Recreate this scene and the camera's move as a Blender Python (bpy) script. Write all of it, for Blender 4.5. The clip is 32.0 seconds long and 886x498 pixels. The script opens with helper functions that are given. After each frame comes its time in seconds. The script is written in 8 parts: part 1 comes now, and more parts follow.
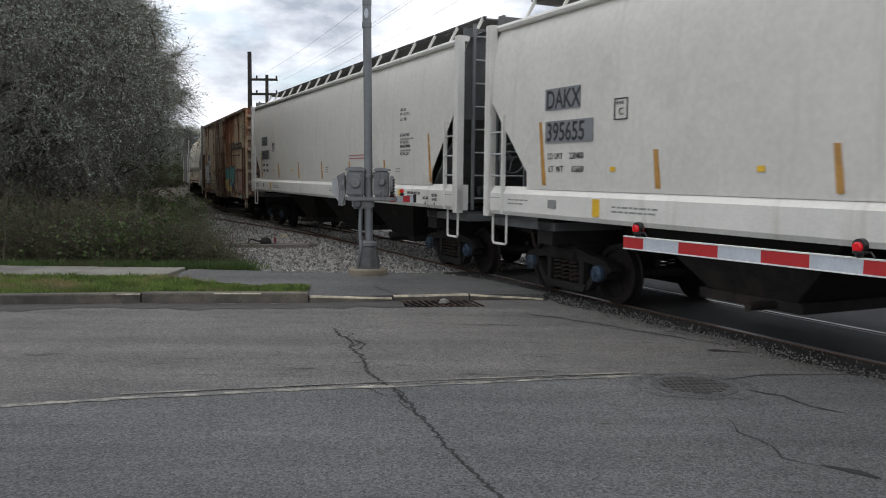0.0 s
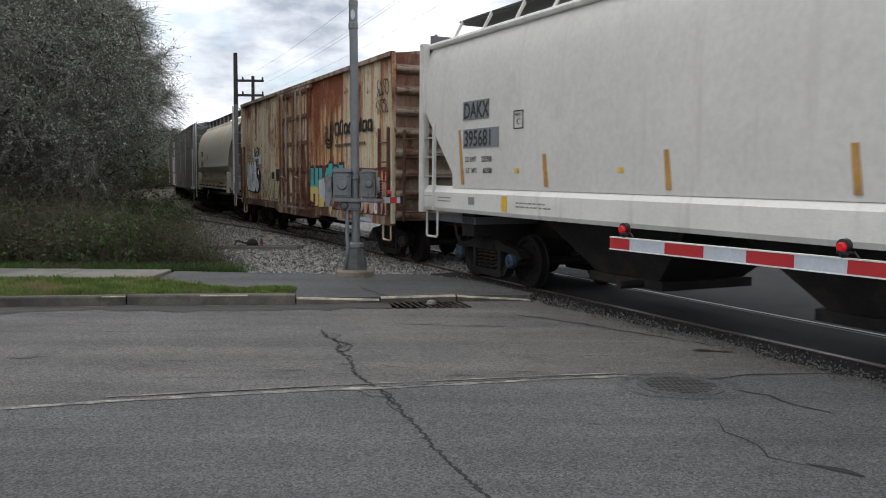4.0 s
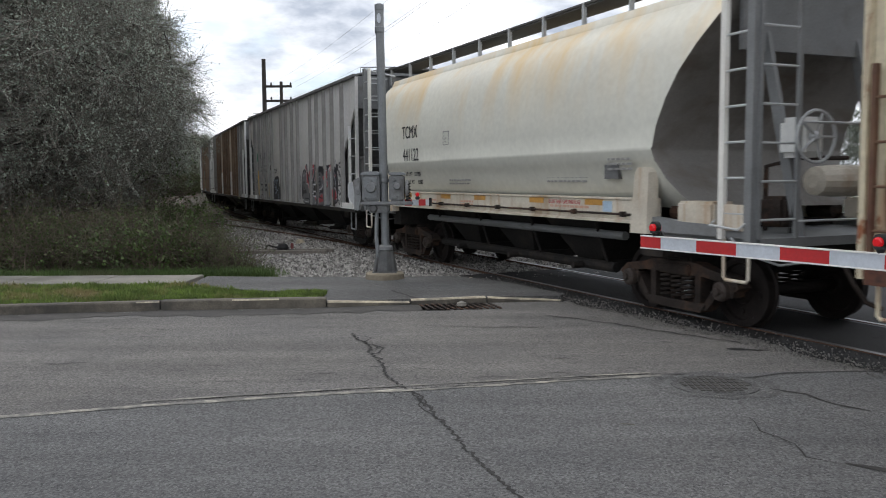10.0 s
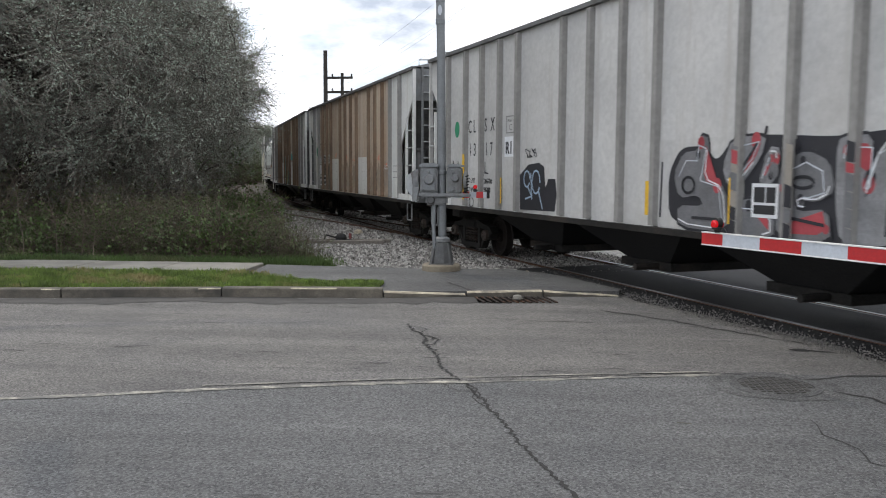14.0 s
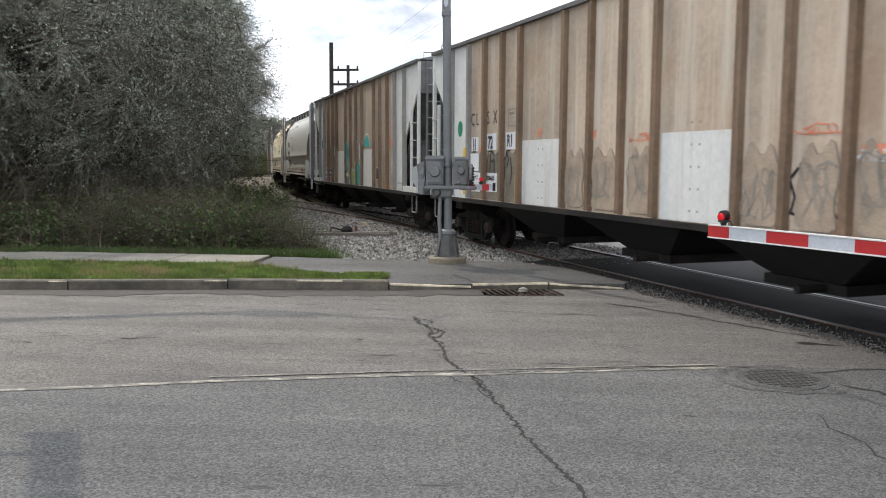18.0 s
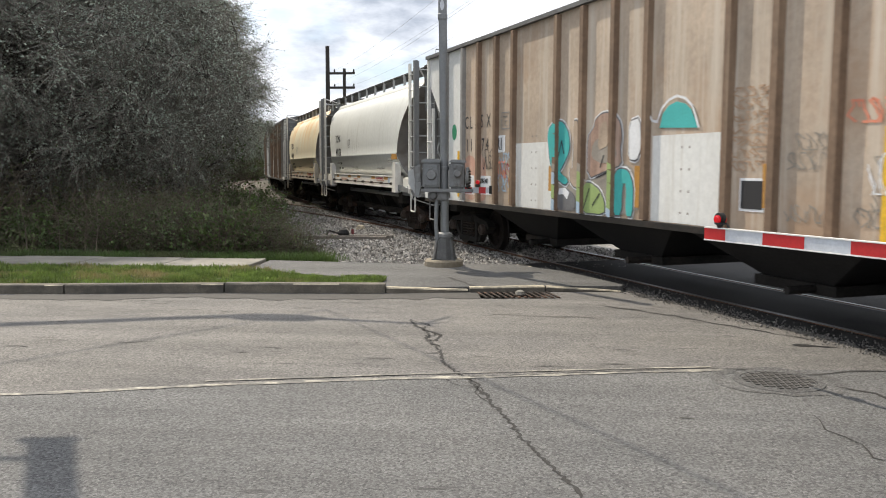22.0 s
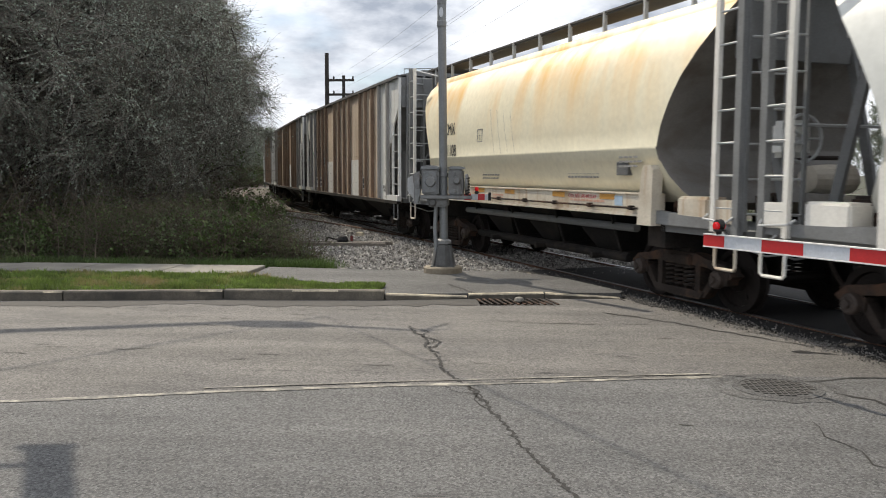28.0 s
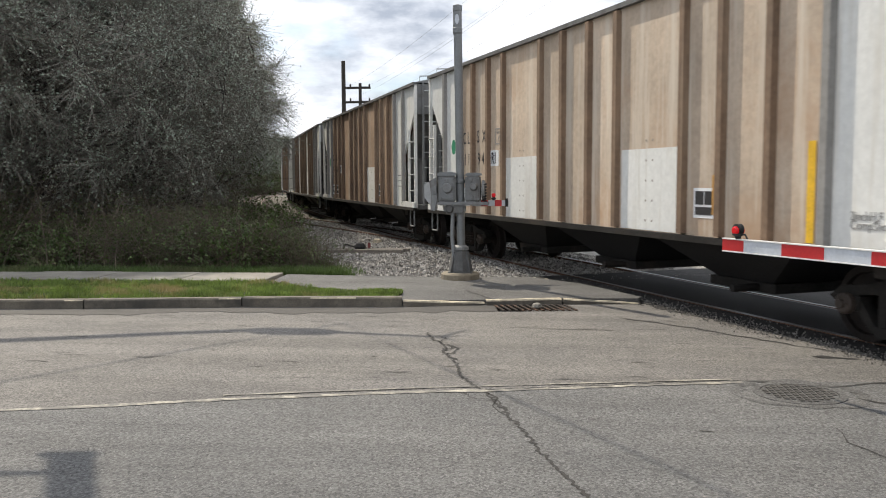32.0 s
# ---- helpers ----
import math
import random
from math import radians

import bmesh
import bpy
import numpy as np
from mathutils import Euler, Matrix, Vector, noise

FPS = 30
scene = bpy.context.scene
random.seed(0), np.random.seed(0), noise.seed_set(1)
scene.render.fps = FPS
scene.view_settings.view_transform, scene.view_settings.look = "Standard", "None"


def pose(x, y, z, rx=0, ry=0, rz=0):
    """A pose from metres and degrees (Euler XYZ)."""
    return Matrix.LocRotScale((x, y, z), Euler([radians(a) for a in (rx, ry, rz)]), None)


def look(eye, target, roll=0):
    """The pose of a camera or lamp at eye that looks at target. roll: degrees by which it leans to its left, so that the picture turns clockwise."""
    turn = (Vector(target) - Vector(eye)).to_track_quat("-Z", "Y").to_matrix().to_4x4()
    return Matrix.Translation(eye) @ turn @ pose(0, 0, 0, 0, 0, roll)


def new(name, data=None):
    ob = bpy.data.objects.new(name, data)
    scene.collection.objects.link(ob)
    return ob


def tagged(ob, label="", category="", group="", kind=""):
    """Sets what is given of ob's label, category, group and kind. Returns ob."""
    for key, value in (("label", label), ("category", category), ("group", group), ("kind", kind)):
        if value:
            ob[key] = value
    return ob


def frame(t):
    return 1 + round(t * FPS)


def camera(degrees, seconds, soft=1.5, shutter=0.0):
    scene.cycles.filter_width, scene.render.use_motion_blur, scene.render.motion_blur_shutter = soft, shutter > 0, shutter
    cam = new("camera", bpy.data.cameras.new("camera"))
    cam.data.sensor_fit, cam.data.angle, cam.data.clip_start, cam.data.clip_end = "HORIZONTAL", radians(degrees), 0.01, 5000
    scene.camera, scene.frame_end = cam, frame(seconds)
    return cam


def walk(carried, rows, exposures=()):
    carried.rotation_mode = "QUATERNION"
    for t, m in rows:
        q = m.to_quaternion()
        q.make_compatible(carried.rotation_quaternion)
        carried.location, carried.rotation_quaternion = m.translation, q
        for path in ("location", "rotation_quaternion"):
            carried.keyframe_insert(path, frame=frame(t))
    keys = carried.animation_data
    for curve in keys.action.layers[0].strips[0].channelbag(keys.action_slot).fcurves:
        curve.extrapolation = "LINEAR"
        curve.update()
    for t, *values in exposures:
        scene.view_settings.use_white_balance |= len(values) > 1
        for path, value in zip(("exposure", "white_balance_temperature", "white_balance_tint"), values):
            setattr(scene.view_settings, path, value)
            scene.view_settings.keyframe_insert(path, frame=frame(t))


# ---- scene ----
cam = camera(56.0, 32.0, soft=1.0, shutter=0.3)
# seconds, tilt, lean and turn of a camera that stands still
AIM = [
    (0, 84.98, -0.67, 0.03),
    (0.5, 84.97, -0.60, -0.15),
    (1, 84.98, -0.39, -0.32),
    (1.5, 85.03, -0.19, -0.29),
    (2, 85.12, -0.18, -0.59),
    (2.5, 85.10, -0.42, -0.55),
    (4.5, 85.07, -0.60, -0.91),
    (5, 85.25, -0.50, -0.82),
    (5.5, 85.19, -0.21, -0.35),
    (6, 85.11, -0.13, 0.19),
    (6.5, 85.15, -0.08, 0.78),
    (7, 85.36, -0.07, 1.26),
    (7.5, 85.44, -0.17, 1.37),
    (8, 85.46, -0.18, 1.66),
    (8.5, 85.59, -0.01, 1.86),
    (9, 85.66, 0.26, 1.64),
    (9.5, 85.55, 0.51, 1.27),
    (10, 85.18, 0.45, 1.07),
    (10.5, 84.65, 0.03, 1.38),
    (11, 84.28, -0.30, 2.37),
    (11.5, 83.94, -0.39, 3.18),
    (12, 83.75, -0.34, 3.73),
    (12.5, 83.93, -0.25, 4.45),
    (13, 84.45, -0.20, 4.82),
    (13.5, 84.69, -0.32, 5.20),
    (15.5, 84.49, -0.01, 4.23),
    (16, 84.56, 0.05, 4.90),
    (16.5, 84.64, -0.07, 5.27),
    (17, 84.65, -0.42, 5.46),
    (17.5, 84.38, -0.54, 5.47),
    (18, 84.14, -0.31, 5.45),
    (18.5, 84.00, -0.09, 5.48),
    (19, 83.91, -0.08, 5.51),
    (19.5, 84.18, -0.11, 5.76),
    (20, 84.52, -0.24, 6.10),
    (20.5, 84.39, -0.30, 6.24),
    (21, 84.25, -0.05, 5.76),
    (21.5, 84.37, -0.04, 5.26),
    (22, 84.35, -0.18, 5.21),
    (22.5, 84.49, -0.14, 5.20),
    (23, 84.66, -0.12, 5.18),
    (23.5, 84.63, -0.07, 5.45),
    (24, 84.64, -0.10, 5.92),
    (24.5, 84.61, -0.25, 6.19),
    (25, 84.60, -0.32, 6.37),
    (25.5, 84.87, -0.38, 6.32),
    (27.5, 84.91, -0.02, 5.04),
    (28, 84.81, -0.19, 5.15),
    (28.5, 84.80, -0.15, 5.15),
    (29, 84.58, -0.17, 5.35),
    (29.5, 84.61, -0.25, 5.66),
    (30, 84.84, -0.02, 5.91),
    (30.5, 85.05, 0.18, 6.13),
    (31, 85.14, 0.31, 6.15),
    (31.5, 85.14, 0.38, 6.21),
    (32, 85.25, 0.29, 6.30),
]
walk(cam, [(t, pose(0, 0, 1.8, rx, ry, rz)) for t, rx, ry, rz in AIM],
     exposures=[(0, 0.46), (2, 0.54), (5, 0.46), (7, 0.64), (9, 0.66), (11, 0.68), (13, 0.92), (16, 0.94), (18, 0.98), (19, 0.84), (20, 0.60), (21, 0.54), (22, 0.66), (24, 0.56), (25, 0.26), (27, 0.34), (29, 0.44), (32, 0.58)])

# ---- daylight ----
SUN_FROM = Vector((-0.665 * 0.69, 0.747 * 0.69, 0.72)).normalized()
sun = new("sun", bpy.data.lights.new("sun", "SUN"))
sun.data.energy, sun.data.angle, sun.data.color = 3.6, radians(0.55), (1.0, 0.90, 0.745)
sun.matrix_world = look(SUN_FROM * 100, (0, 0, 0))

world = bpy.data.worlds.new("sky")
scene.world = world
world.use_nodes = True
wn, wl = world.node_tree.nodes, world.node_tree.links
wn.clear()
w_out, w_bg = wn.new("ShaderNodeOutputWorld"), wn.new("ShaderNodeBackground")
w_sky, w_tc = wn.new("ShaderNodeTexSky"), wn.new("ShaderNodeTexCoord")
w_sky.sky_type, w_sky.sun_disc = "NISHITA", False
w_sky.sun_elevation, w_sky.sun_rotation = radians(46), radians(-41.7)
w_map = wn.new("ShaderNodeMapping")
w_map.inputs["Scale"].default_value = (1.0, 1.0, 2.6)
w_n1, w_n2 = wn.new("ShaderNodeTexNoise"), wn.new("ShaderNodeTexNoise")
for n, sc, det in ((w_n1, 3.1, 9), (w_n2, 6.5, 7)):
    n.inputs["Scale"].default_value, n.inputs["Detail"].default_value, n.inputs["Roughness"].default_value = sc, det, 0.55
w_cov, w_col = wn.new("ShaderNodeValToRGB"), wn.new("ShaderNodeValToRGB")
w_cov.color_ramp.elements[0].position, w_cov.color_ramp.elements[1].position = 0.30, 0.46
w_col.color_ramp.elements[0].position, w_col.color_ramp.elements[1].position = 0.36, 0.62
w_col.color_ramp.elements[0].color, w_col.color_ramp.elements[1].color = (0.30, 0.335, 0.40, 1), (0.86, 0.88, 0.92, 1)
w_mul, w_mix = wn.new("ShaderNodeMixRGB"), wn.new("ShaderNodeMixRGB")
w_mul.blend_type = "MULTIPLY"
w_mul.inputs[0].default_value, w_mul.inputs[2].default_value = 1.0, (0.085, 0.085, 0.085, 1)
wl.new(w_tc.outputs["Generated"], w_map.inputs[0])
wl.new(w_map.outputs[0], w_n1.inputs["Vector"])
wl.new(w_map.outputs[0], w_n2.inputs["Vector"])
wl.new(w_n1.outputs["Fac"], w_cov.inputs[0])
wl.new(w_n2.outputs["Fac"], w_col.inputs[0])
wl.new(w_sky.outputs[0], w_mul.inputs[1])
wl.new(w_cov.outputs[0], w_mix.inputs[0])
wl.new(w_mul.outputs[0], w_mix.inputs[1])
wl.new(w_col.outputs[0], w_mix.inputs[2])
# an overcast sky is brighter overhead than at the horizon
w_sep, w_up, w_lift = wn.new("ShaderNodeSeparateXYZ"), wn.new("ShaderNodeMapRange"), wn.new("ShaderNodeVectorMath")
wl.new(w_tc.outputs["Generated"], w_sep.inputs[0])
wl.new(w_sep.outputs[2], w_up.inputs[0])
w_up.inputs[1].default_value, w_up.inputs[2].default_value, w_up.inputs[3].default_value, w_up.inputs[4].default_value = 0.05, 0.6, 1.06, 1.36
w_lift.operation = "SCALE"
wl.new(w_mix.outputs[0], w_lift.inputs[0])
wl.new(w_up.outputs[0], w_lift.inputs["Scale"])
wl.new(w_lift.outputs[0], w_bg.inputs[0])
w_bg.inputs[1].default_value = 1.0
wl.new(w_bg.outputs[0], w_out.inputs[0])

# ---- materials ----
def node_mat(name, base, rough=0.7, metal=0.0):
    m = bpy.data.materials.new(name)
    m.use_nodes = True
    b = m.node_tree.nodes["Principled BSDF"]
    b.inputs["Base Color"].default_value = (*base, 1)
    b.inputs["Roughness"].default_value, b.inputs["Metallic"].default_value = rough, metal
    return m, m.node_tree.nodes, m.node_tree.links, b


def noise_node(nodes, links, vec, scale, detail=5, rough=0.6, stretch=None):
    if stretch:
        mp = nodes.new("ShaderNodeMapping")
        mp.inputs["Scale"].default_value = stretch
        links.new(vec, mp.inputs[0])
        vec = mp.outputs[0]
    n = nodes.new("ShaderNodeTexNoise")
    n.inputs["Scale"].default_value, n.inputs["Detail"].default_value, n.inputs["Roughness"].default_value = scale, detail, rough
    links.new(vec, n.inputs["Vector"])
    return n.outputs["Fac"]


def ramp(nodes, links, fac, lo, hi, a=(0, 0, 0), b=(1, 1, 1)):
    r = nodes.new("ShaderNodeValToRGB")
    e = r.color_ramp.elements
    e[0].position, e[1].position, e[0].color, e[1].color = lo, hi, (*a, 1), (*b, 1)
    links.new(fac, r.inputs[0])
    return r.outputs[0]


def mix(nodes, links, fac, a, b, mode="MIX"):
    m = nodes.new("ShaderNodeMixRGB")
    m.blend_type = mode
    for i, v in ((0, fac), (1, a), (2, b)):
        if isinstance(v, (int, float)):
            m.inputs[i].default_value = v
        elif isinstance(v, tuple):
            m.inputs[i].default_value = (*v, 1)
        else:
            links.new(v, m.inputs[i])
    return m.outputs[0]


def bump(nodes, links, b, height, strength, dist):
    n = nodes.new("ShaderNodeBump")
    n.inputs["Strength"].default_value, n.inputs["Distance"].default_value = strength, dist
    links.new(height, n.inputs["Height"])
    links.new(n.outputs[0], b.inputs["Normal"])


def mat(name, base, rough=0.7, metal=0.0, var=0.25, scale=3.0, fine=40.0, bumps=0.2, dist=0.004, dirt=None, dirt_amt=0.0, streak=None, streak_amt=0.0, rnd=0.0, spec=0.5):
    """Paint, stone, steel or earth: grain and blotches, with dirt patches and vertical streaks where they are given."""
    m, nd, lk, b = node_mat(name, base, rough, metal)
    b.inputs["Specular IOR Level"].default_value = spec
    tc = nd.new("ShaderNodeTexCoord").outputs["Object"]
    big, small = noise_node(nd, lk, tc, scale), noise_node(nd, lk, tc, fine, 4)
    lo, hi = 1 - var, 1 + var * 0.5
    col = mix(nd, lk, 1.0, base, ramp(nd, lk, big, 0.3, 0.7, (lo, lo, lo), (hi, hi, hi)), "MULTIPLY")
    g = 1 - var * 0.6
    col = mix(nd, lk, 1.0, col, ramp(nd, lk, small, 0.35, 0.65, (g, g, g), (1.06, 1.06, 1.06)), "MULTIPLY")
    if dirt:
        f = ramp(nd, lk, noise_node(nd, lk, tc, scale * 0.45, 8, 0.68), 0.66 - dirt_amt * 0.35, 0.78 - dirt_amt * 0.3)
        col = mix(nd, lk, f, col, dirt)
    if streak:
        s = noise_node(nd, lk, tc, 1.0, 6, 0.6, (5.0, 1.0, 0.28))
        f = ramp(nd, lk, s, 0.62 - streak_amt * 0.3, 0.80 - streak_amt * 0.25)
        col = mix(nd, lk, f, col, streak)
    if rnd:
        oi = nd.new("ShaderNodeObjectInfo").outputs["Random"]
        col = mix(nd, lk, 1.0, col, ramp(nd, lk, oi, 0, 1, (1 - rnd,) * 3, (1 + rnd * 0.5,) * 3), "MULTIPLY")
    lk.new(col, b.inputs["Base Color"])
    lk.new(ramp(nd, lk, big, 0.2, 0.8, (max(rough - 0.12, 0.05),) * 3, (min(rough + 0.12, 1),) * 3), b.inputs["Roughness"])
    if bumps:
        bump(nd, lk, b, small, bumps, dist)
    return m


def stained(name, base, stain, top, low, amt=0.5, rough=0.5):
    """Paint with rust and dust that ran down from the roof edge."""
    m = mat(name, base, rough, var=0.08, scale=0.8, fine=10, bumps=0.03)
    nd, lk = m.node_tree.nodes, m.node_tree.links
    b = nd["Principled BSDF"]
    col = b.inputs["Base Color"].links[0].from_socket
    tc = nd.new("ShaderNodeTexCoord").outputs["Object"]
    sep = nd.new("ShaderNodeSeparateXYZ")
    lk.new(tc, sep.inputs[0])
    fall = nd.new("ShaderNodeMapRange")
    fall.interpolation_type = "SMOOTHSTEP"
    fall.inputs[1].default_value, fall.inputs[2].default_value = low, top
    lk.new(sep.outputs[2], fall.inputs[0])
    runs = ramp(nd, lk, noise_node(nd, lk, tc, 1.0, 6, 0.55, (1.3, 1.0, 0.12)), 0.56 - amt * 0.2, 0.74 - amt * 0.15)
    f = mix(nd, lk, 1.0, fall.outputs[0], runs, "MULTIPLY")
    wash = ramp(nd, lk, noise_node(nd, lk, tc, 0.5, 5), 0.35, 0.75, (0,) * 3, (0.35,) * 3)
    col = mix(nd, lk, mix(nd, lk, 1.0, fall.outputs[0], wash, "MULTIPLY"), col, stain)
    lk.new(mix(nd, lk, f, col, stain), b.inputs["Base Color"])
    return m


def flat(name, base, rough=0.6, glow=0.0):
    m, nd, lk, b = node_mat(name, base, rough)
    if glow:
        b.inputs["Emission Color"].default_value = (*base, 1)
        b.inputs["Emission Strength"].default_value = glow
    return m


def asphalt(name, base, stain):
    m, nd, lk, b = node_mat(name, base, 0.85)
    b.inputs["Specular IOR Level"].default_value = 0.35
    tc = nd.new("ShaderNodeTexCoord").outputs["Object"]
    grit = noise_node(nd, lk, tc, 46, 7, 0.9)
    blot = noise_node(nd, lk, tc, 0.55, 7, 0.62)
    wheel = noise_node(nd, lk, tc, 1.0, 5, 0.6, (0.25, 2.2, 1.0))
    fleck = noise_node(nd, lk, tc, 38, 2, 0.5)
    scar = noise_node(nd, lk, tc, 1.0, 6, 0.7, (1.6, 7.0, 1.0))
    stone = nd.new("ShaderNodeTexVoronoi")
    stone.inputs["Scale"].default_value = 70
    lk.new(tc, stone.inputs["Vector"])
    col = mix(nd, lk, ramp(nd, lk, blot, 0.35, 0.7), base, stain)
    col = mix(nd, lk, 1.0, col, ramp(nd, lk, wheel, 0.3, 0.7, (0.78,) * 3, (1.16,) * 3), "MULTIPLY")
    col = mix(nd, lk, 1.0, col, ramp(nd, lk, grit, 0.34, 0.66, (0.45,) * 3, (1.58,) * 3), "MULTIPLY")
    col = mix(nd, lk, 1.0, col, ramp(nd, lk, stone.outputs["Color"], 0.0, 1.0, (0.42,) * 3, (1.5,) * 3), "MULTIPLY")
    col = mix(nd, lk, ramp(nd, lk, scar, 0.62, 0.70), col, (0.045, 0.043, 0.042))
    col = mix(nd, lk, ramp(nd, lk, fleck, 0.70, 0.76), col, (0.26, 0.25, 0.235))
    lk.new(col, b.inputs["Base Color"])
    bump(nd, lk, b, grit, 0.7, 0.012)
    return m


def rusty(name, paint, amt, rust_a=(0.23, 0.075, 0.028), rust_b=(0.085, 0.032, 0.02), run_col=(0.44, 0.19, 0.055), roof=0.0):
    """Old car paint with rust that blooms in patches and runs down in streaks."""
    m, nd, lk, b = node_mat(name, paint, 0.75)
    tc = nd.new("ShaderNodeTexCoord").outputs["Object"]
    patch = noise_node(nd, lk, tc, 0.55, 9, 0.66, (1.7, 1.0, 0.8))
    if roof:
        # rust starts at the roof edge
        sep, up_z, add = nd.new("ShaderNodeSeparateXYZ"), nd.new("ShaderNodeMapRange"), nd.new("ShaderNodeMath")
        lk.new(tc, sep.inputs[0])
        lk.new(sep.outputs[2], up_z.inputs[0])
        up_z.inputs[1].default_value, up_z.inputs[2].default_value, up_z.inputs[3].default_value, up_z.inputs[4].default_value = 1.6, 4.2, -roof, roof
        lk.new(patch, add.inputs[0])
        lk.new(up_z.outputs[0], add.inputs[1])
        patch = add.outputs[0]
    run = noise_node(nd, lk, tc, 1.0, 7, 0.62, (4.2, 1.0, 0.22))
    fine = noise_node(nd, lk, tc, 14, 6, 0.65)
    speck = noise_node(nd, lk, tc, 5.5, 8, 0.7, (1.0, 1.0, 0.6))
    col = mix(nd, lk, 1.0, paint, ramp(nd, lk, fine, 0.3, 0.7, (0.82,) * 3, (1.08,) * 3), "MULTIPLY")
    col = mix(nd, lk, ramp(nd, lk, run, 0.60 - amt * 0.16, 0.76 - amt * 0.14), col, run_col)
    run2 = noise_node(nd, lk, tc, 1.0, 8, 0.66, (7.0, 1.0, 0.35))
    col = mix(nd, lk, ramp(nd, lk, run2, 0.66 - amt * 0.14, 0.72 - amt * 0.12), col, (0.15, 0.05, 0.026))
    col = mix(nd, lk, ramp(nd, lk, speck, 0.64 - amt * 0.1, 0.70 - amt * 0.08), col, rust_a)
    rust = mix(nd, lk, ramp(nd, lk, fine, 0.4, 0.62), rust_a, rust_b)
    col = mix(nd, lk, ramp(nd, lk, patch, 0.68 - amt * 0.22, 0.76 - amt * 0.2), col, rust)
    lk.new(col, b.inputs["Base Color"])
    bump(nd, lk, b, speck, 0.25, 0.01)
    return m


def thin_leaf(m, amount):
    """Lets part of the light pass through leaves, blades and buds."""
    nd, lk = m.node_tree.nodes, m.node_tree.links
    b, out = nd["Principled BSDF"], nd["Material Output"]
    tr, mx = nd.new("ShaderNodeBsdfTranslucent"), nd.new("ShaderNodeMixShader")
    lk.new(b.inputs["Base Color"].links[0].from_socket, tr.inputs["Color"])
    mx.inputs[0].default_value = amount
    lk.new(b.outputs[0], mx.inputs[1])
    lk.new(tr.outputs[0], mx.inputs[2])
    lk.new(mx.outputs[0], out.inputs["Surface"])
    return m


M_ROAD = asphalt("road_asphalt", (0.155, 0.146, 0.134), (0.107, 0.102, 0.098))
M_ROAD2 = asphalt("newer_asphalt", (0.124, 0.122, 0.119), (0.098, 0.098, 0.098))
M_PATH = asphalt("path_asphalt", (0.11, 0.108, 0.105), (0.07, 0.069, 0.068))
M_TAR = mat("crack_tar", (0.028, 0.026, 0.024), 0.9, var=0.4, scale=8)
# oily asphalt, taken darker still to hold the shade under the train
M_SOOTSHADE = mat("oily_shade_dark_asphalt", (0.036, 0.034, 0.033), 0.85, var=0.6, scale=1.4, fine=45, bumps=0.9, dist=0.012, dirt=(0.018, 0.0175, 0.0175), dirt_amt=0.5, spec=0.25)
M_GUTTER = mat("damp_gutter_dirt", (0.062, 0.057, 0.052), 0.9, var=0.5, scale=2.5, fine=50, bumps=0.6, dirt=(0.035, 0.033, 0.03), dirt_amt=0.4)
M_CONC = mat("worn_concrete", (0.225, 0.21, 0.18), 0.9, var=0.35, scale=1.6, fine=70, bumps=0.35, dirt=(0.13, 0.12, 0.10), dirt_amt=0.45, rnd=0.16)
M_FOOT = mat("tan_footing_concrete", (0.26, 0.22, 0.16), 0.9, var=0.35, scale=3, fine=60, bumps=0.35, dirt=(0.15, 0.125, 0.09), dirt_amt=0.45)
M_KERB = mat("kerb_stone", (0.14, 0.122, 0.096), 0.9, var=0.45, scale=3.5, fine=60, bumps=0.6, dirt=(0.055, 0.05, 0.042), dirt_amt=0.55, rnd=0.2)
M_KERBLIP = mat("pale_kerb_edge", (0.52, 0.45, 0.33), 0.9, var=0.5, scale=7, fine=50, bumps=0.6, dirt=(0.2, 0.18, 0.14), dirt_amt=0.5)
M_EARTH = mat("dark_earth", (0.055, 0.045, 0.033), 0.95, var=0.5, scale=0.8, fine=18, bumps=0.8, dist=0.03, dirt=(0.04, 0.055, 0.018), dirt_amt=0.6)
M_GRASS = thin_leaf(mat("grass_blades", (0.17, 0.245, 0.052), 0.7, var=0.6, scale=2.6, fine=14, bumps=0, dirt=(0.26, 0.21, 0.10), dirt_amt=0.42), 0.3)
M_DARKGRASS = thin_leaf(mat("rough_grass", (0.078, 0.128, 0.031), 0.75, var=0.5, scale=0.7, fine=9, bumps=0, dirt=(0.12, 0.10, 0.05), dirt_amt=0.5), 0.3)
M_STONE = mat("ballast_stone", (0.30, 0.285, 0.26), 0.9, var=0.7, scale=7, fine=40, bumps=0.5, dist=0.02, dirt=(0.075, 0.06, 0.05), dirt_amt=0.45)
# brown stone of the far bed, with shade put into its darker colour
M_SHADEBED = mat("shade_brown_ballast", (0.10, 0.082, 0.066), 0.95, var=0.6, scale=3, fine=25, bumps=0.9, dist=0.04, dirt=(0.045, 0.05, 0.022), dirt_amt=0.5)
M_RAIL = mat("rusted_rail", (0.12, 0.06, 0.035), 0.7, 0.3, var=0.4, scale=6, fine=60)
M_RAILTOP = mat("polished_rail_head", (0.22, 0.21, 0.20), 0.45, 0.7, var=0.2, scale=4)
M_IRON = mat("worn_cast_iron", (0.085, 0.08, 0.074), 0.75, 0.2, var=0.35, scale=6, fine=40)
M_TIE = mat("tie_timber", (0.06, 0.048, 0.038), 0.9, var=0.5, scale=4, fine=30, bumps=0.6, rnd=0.3)
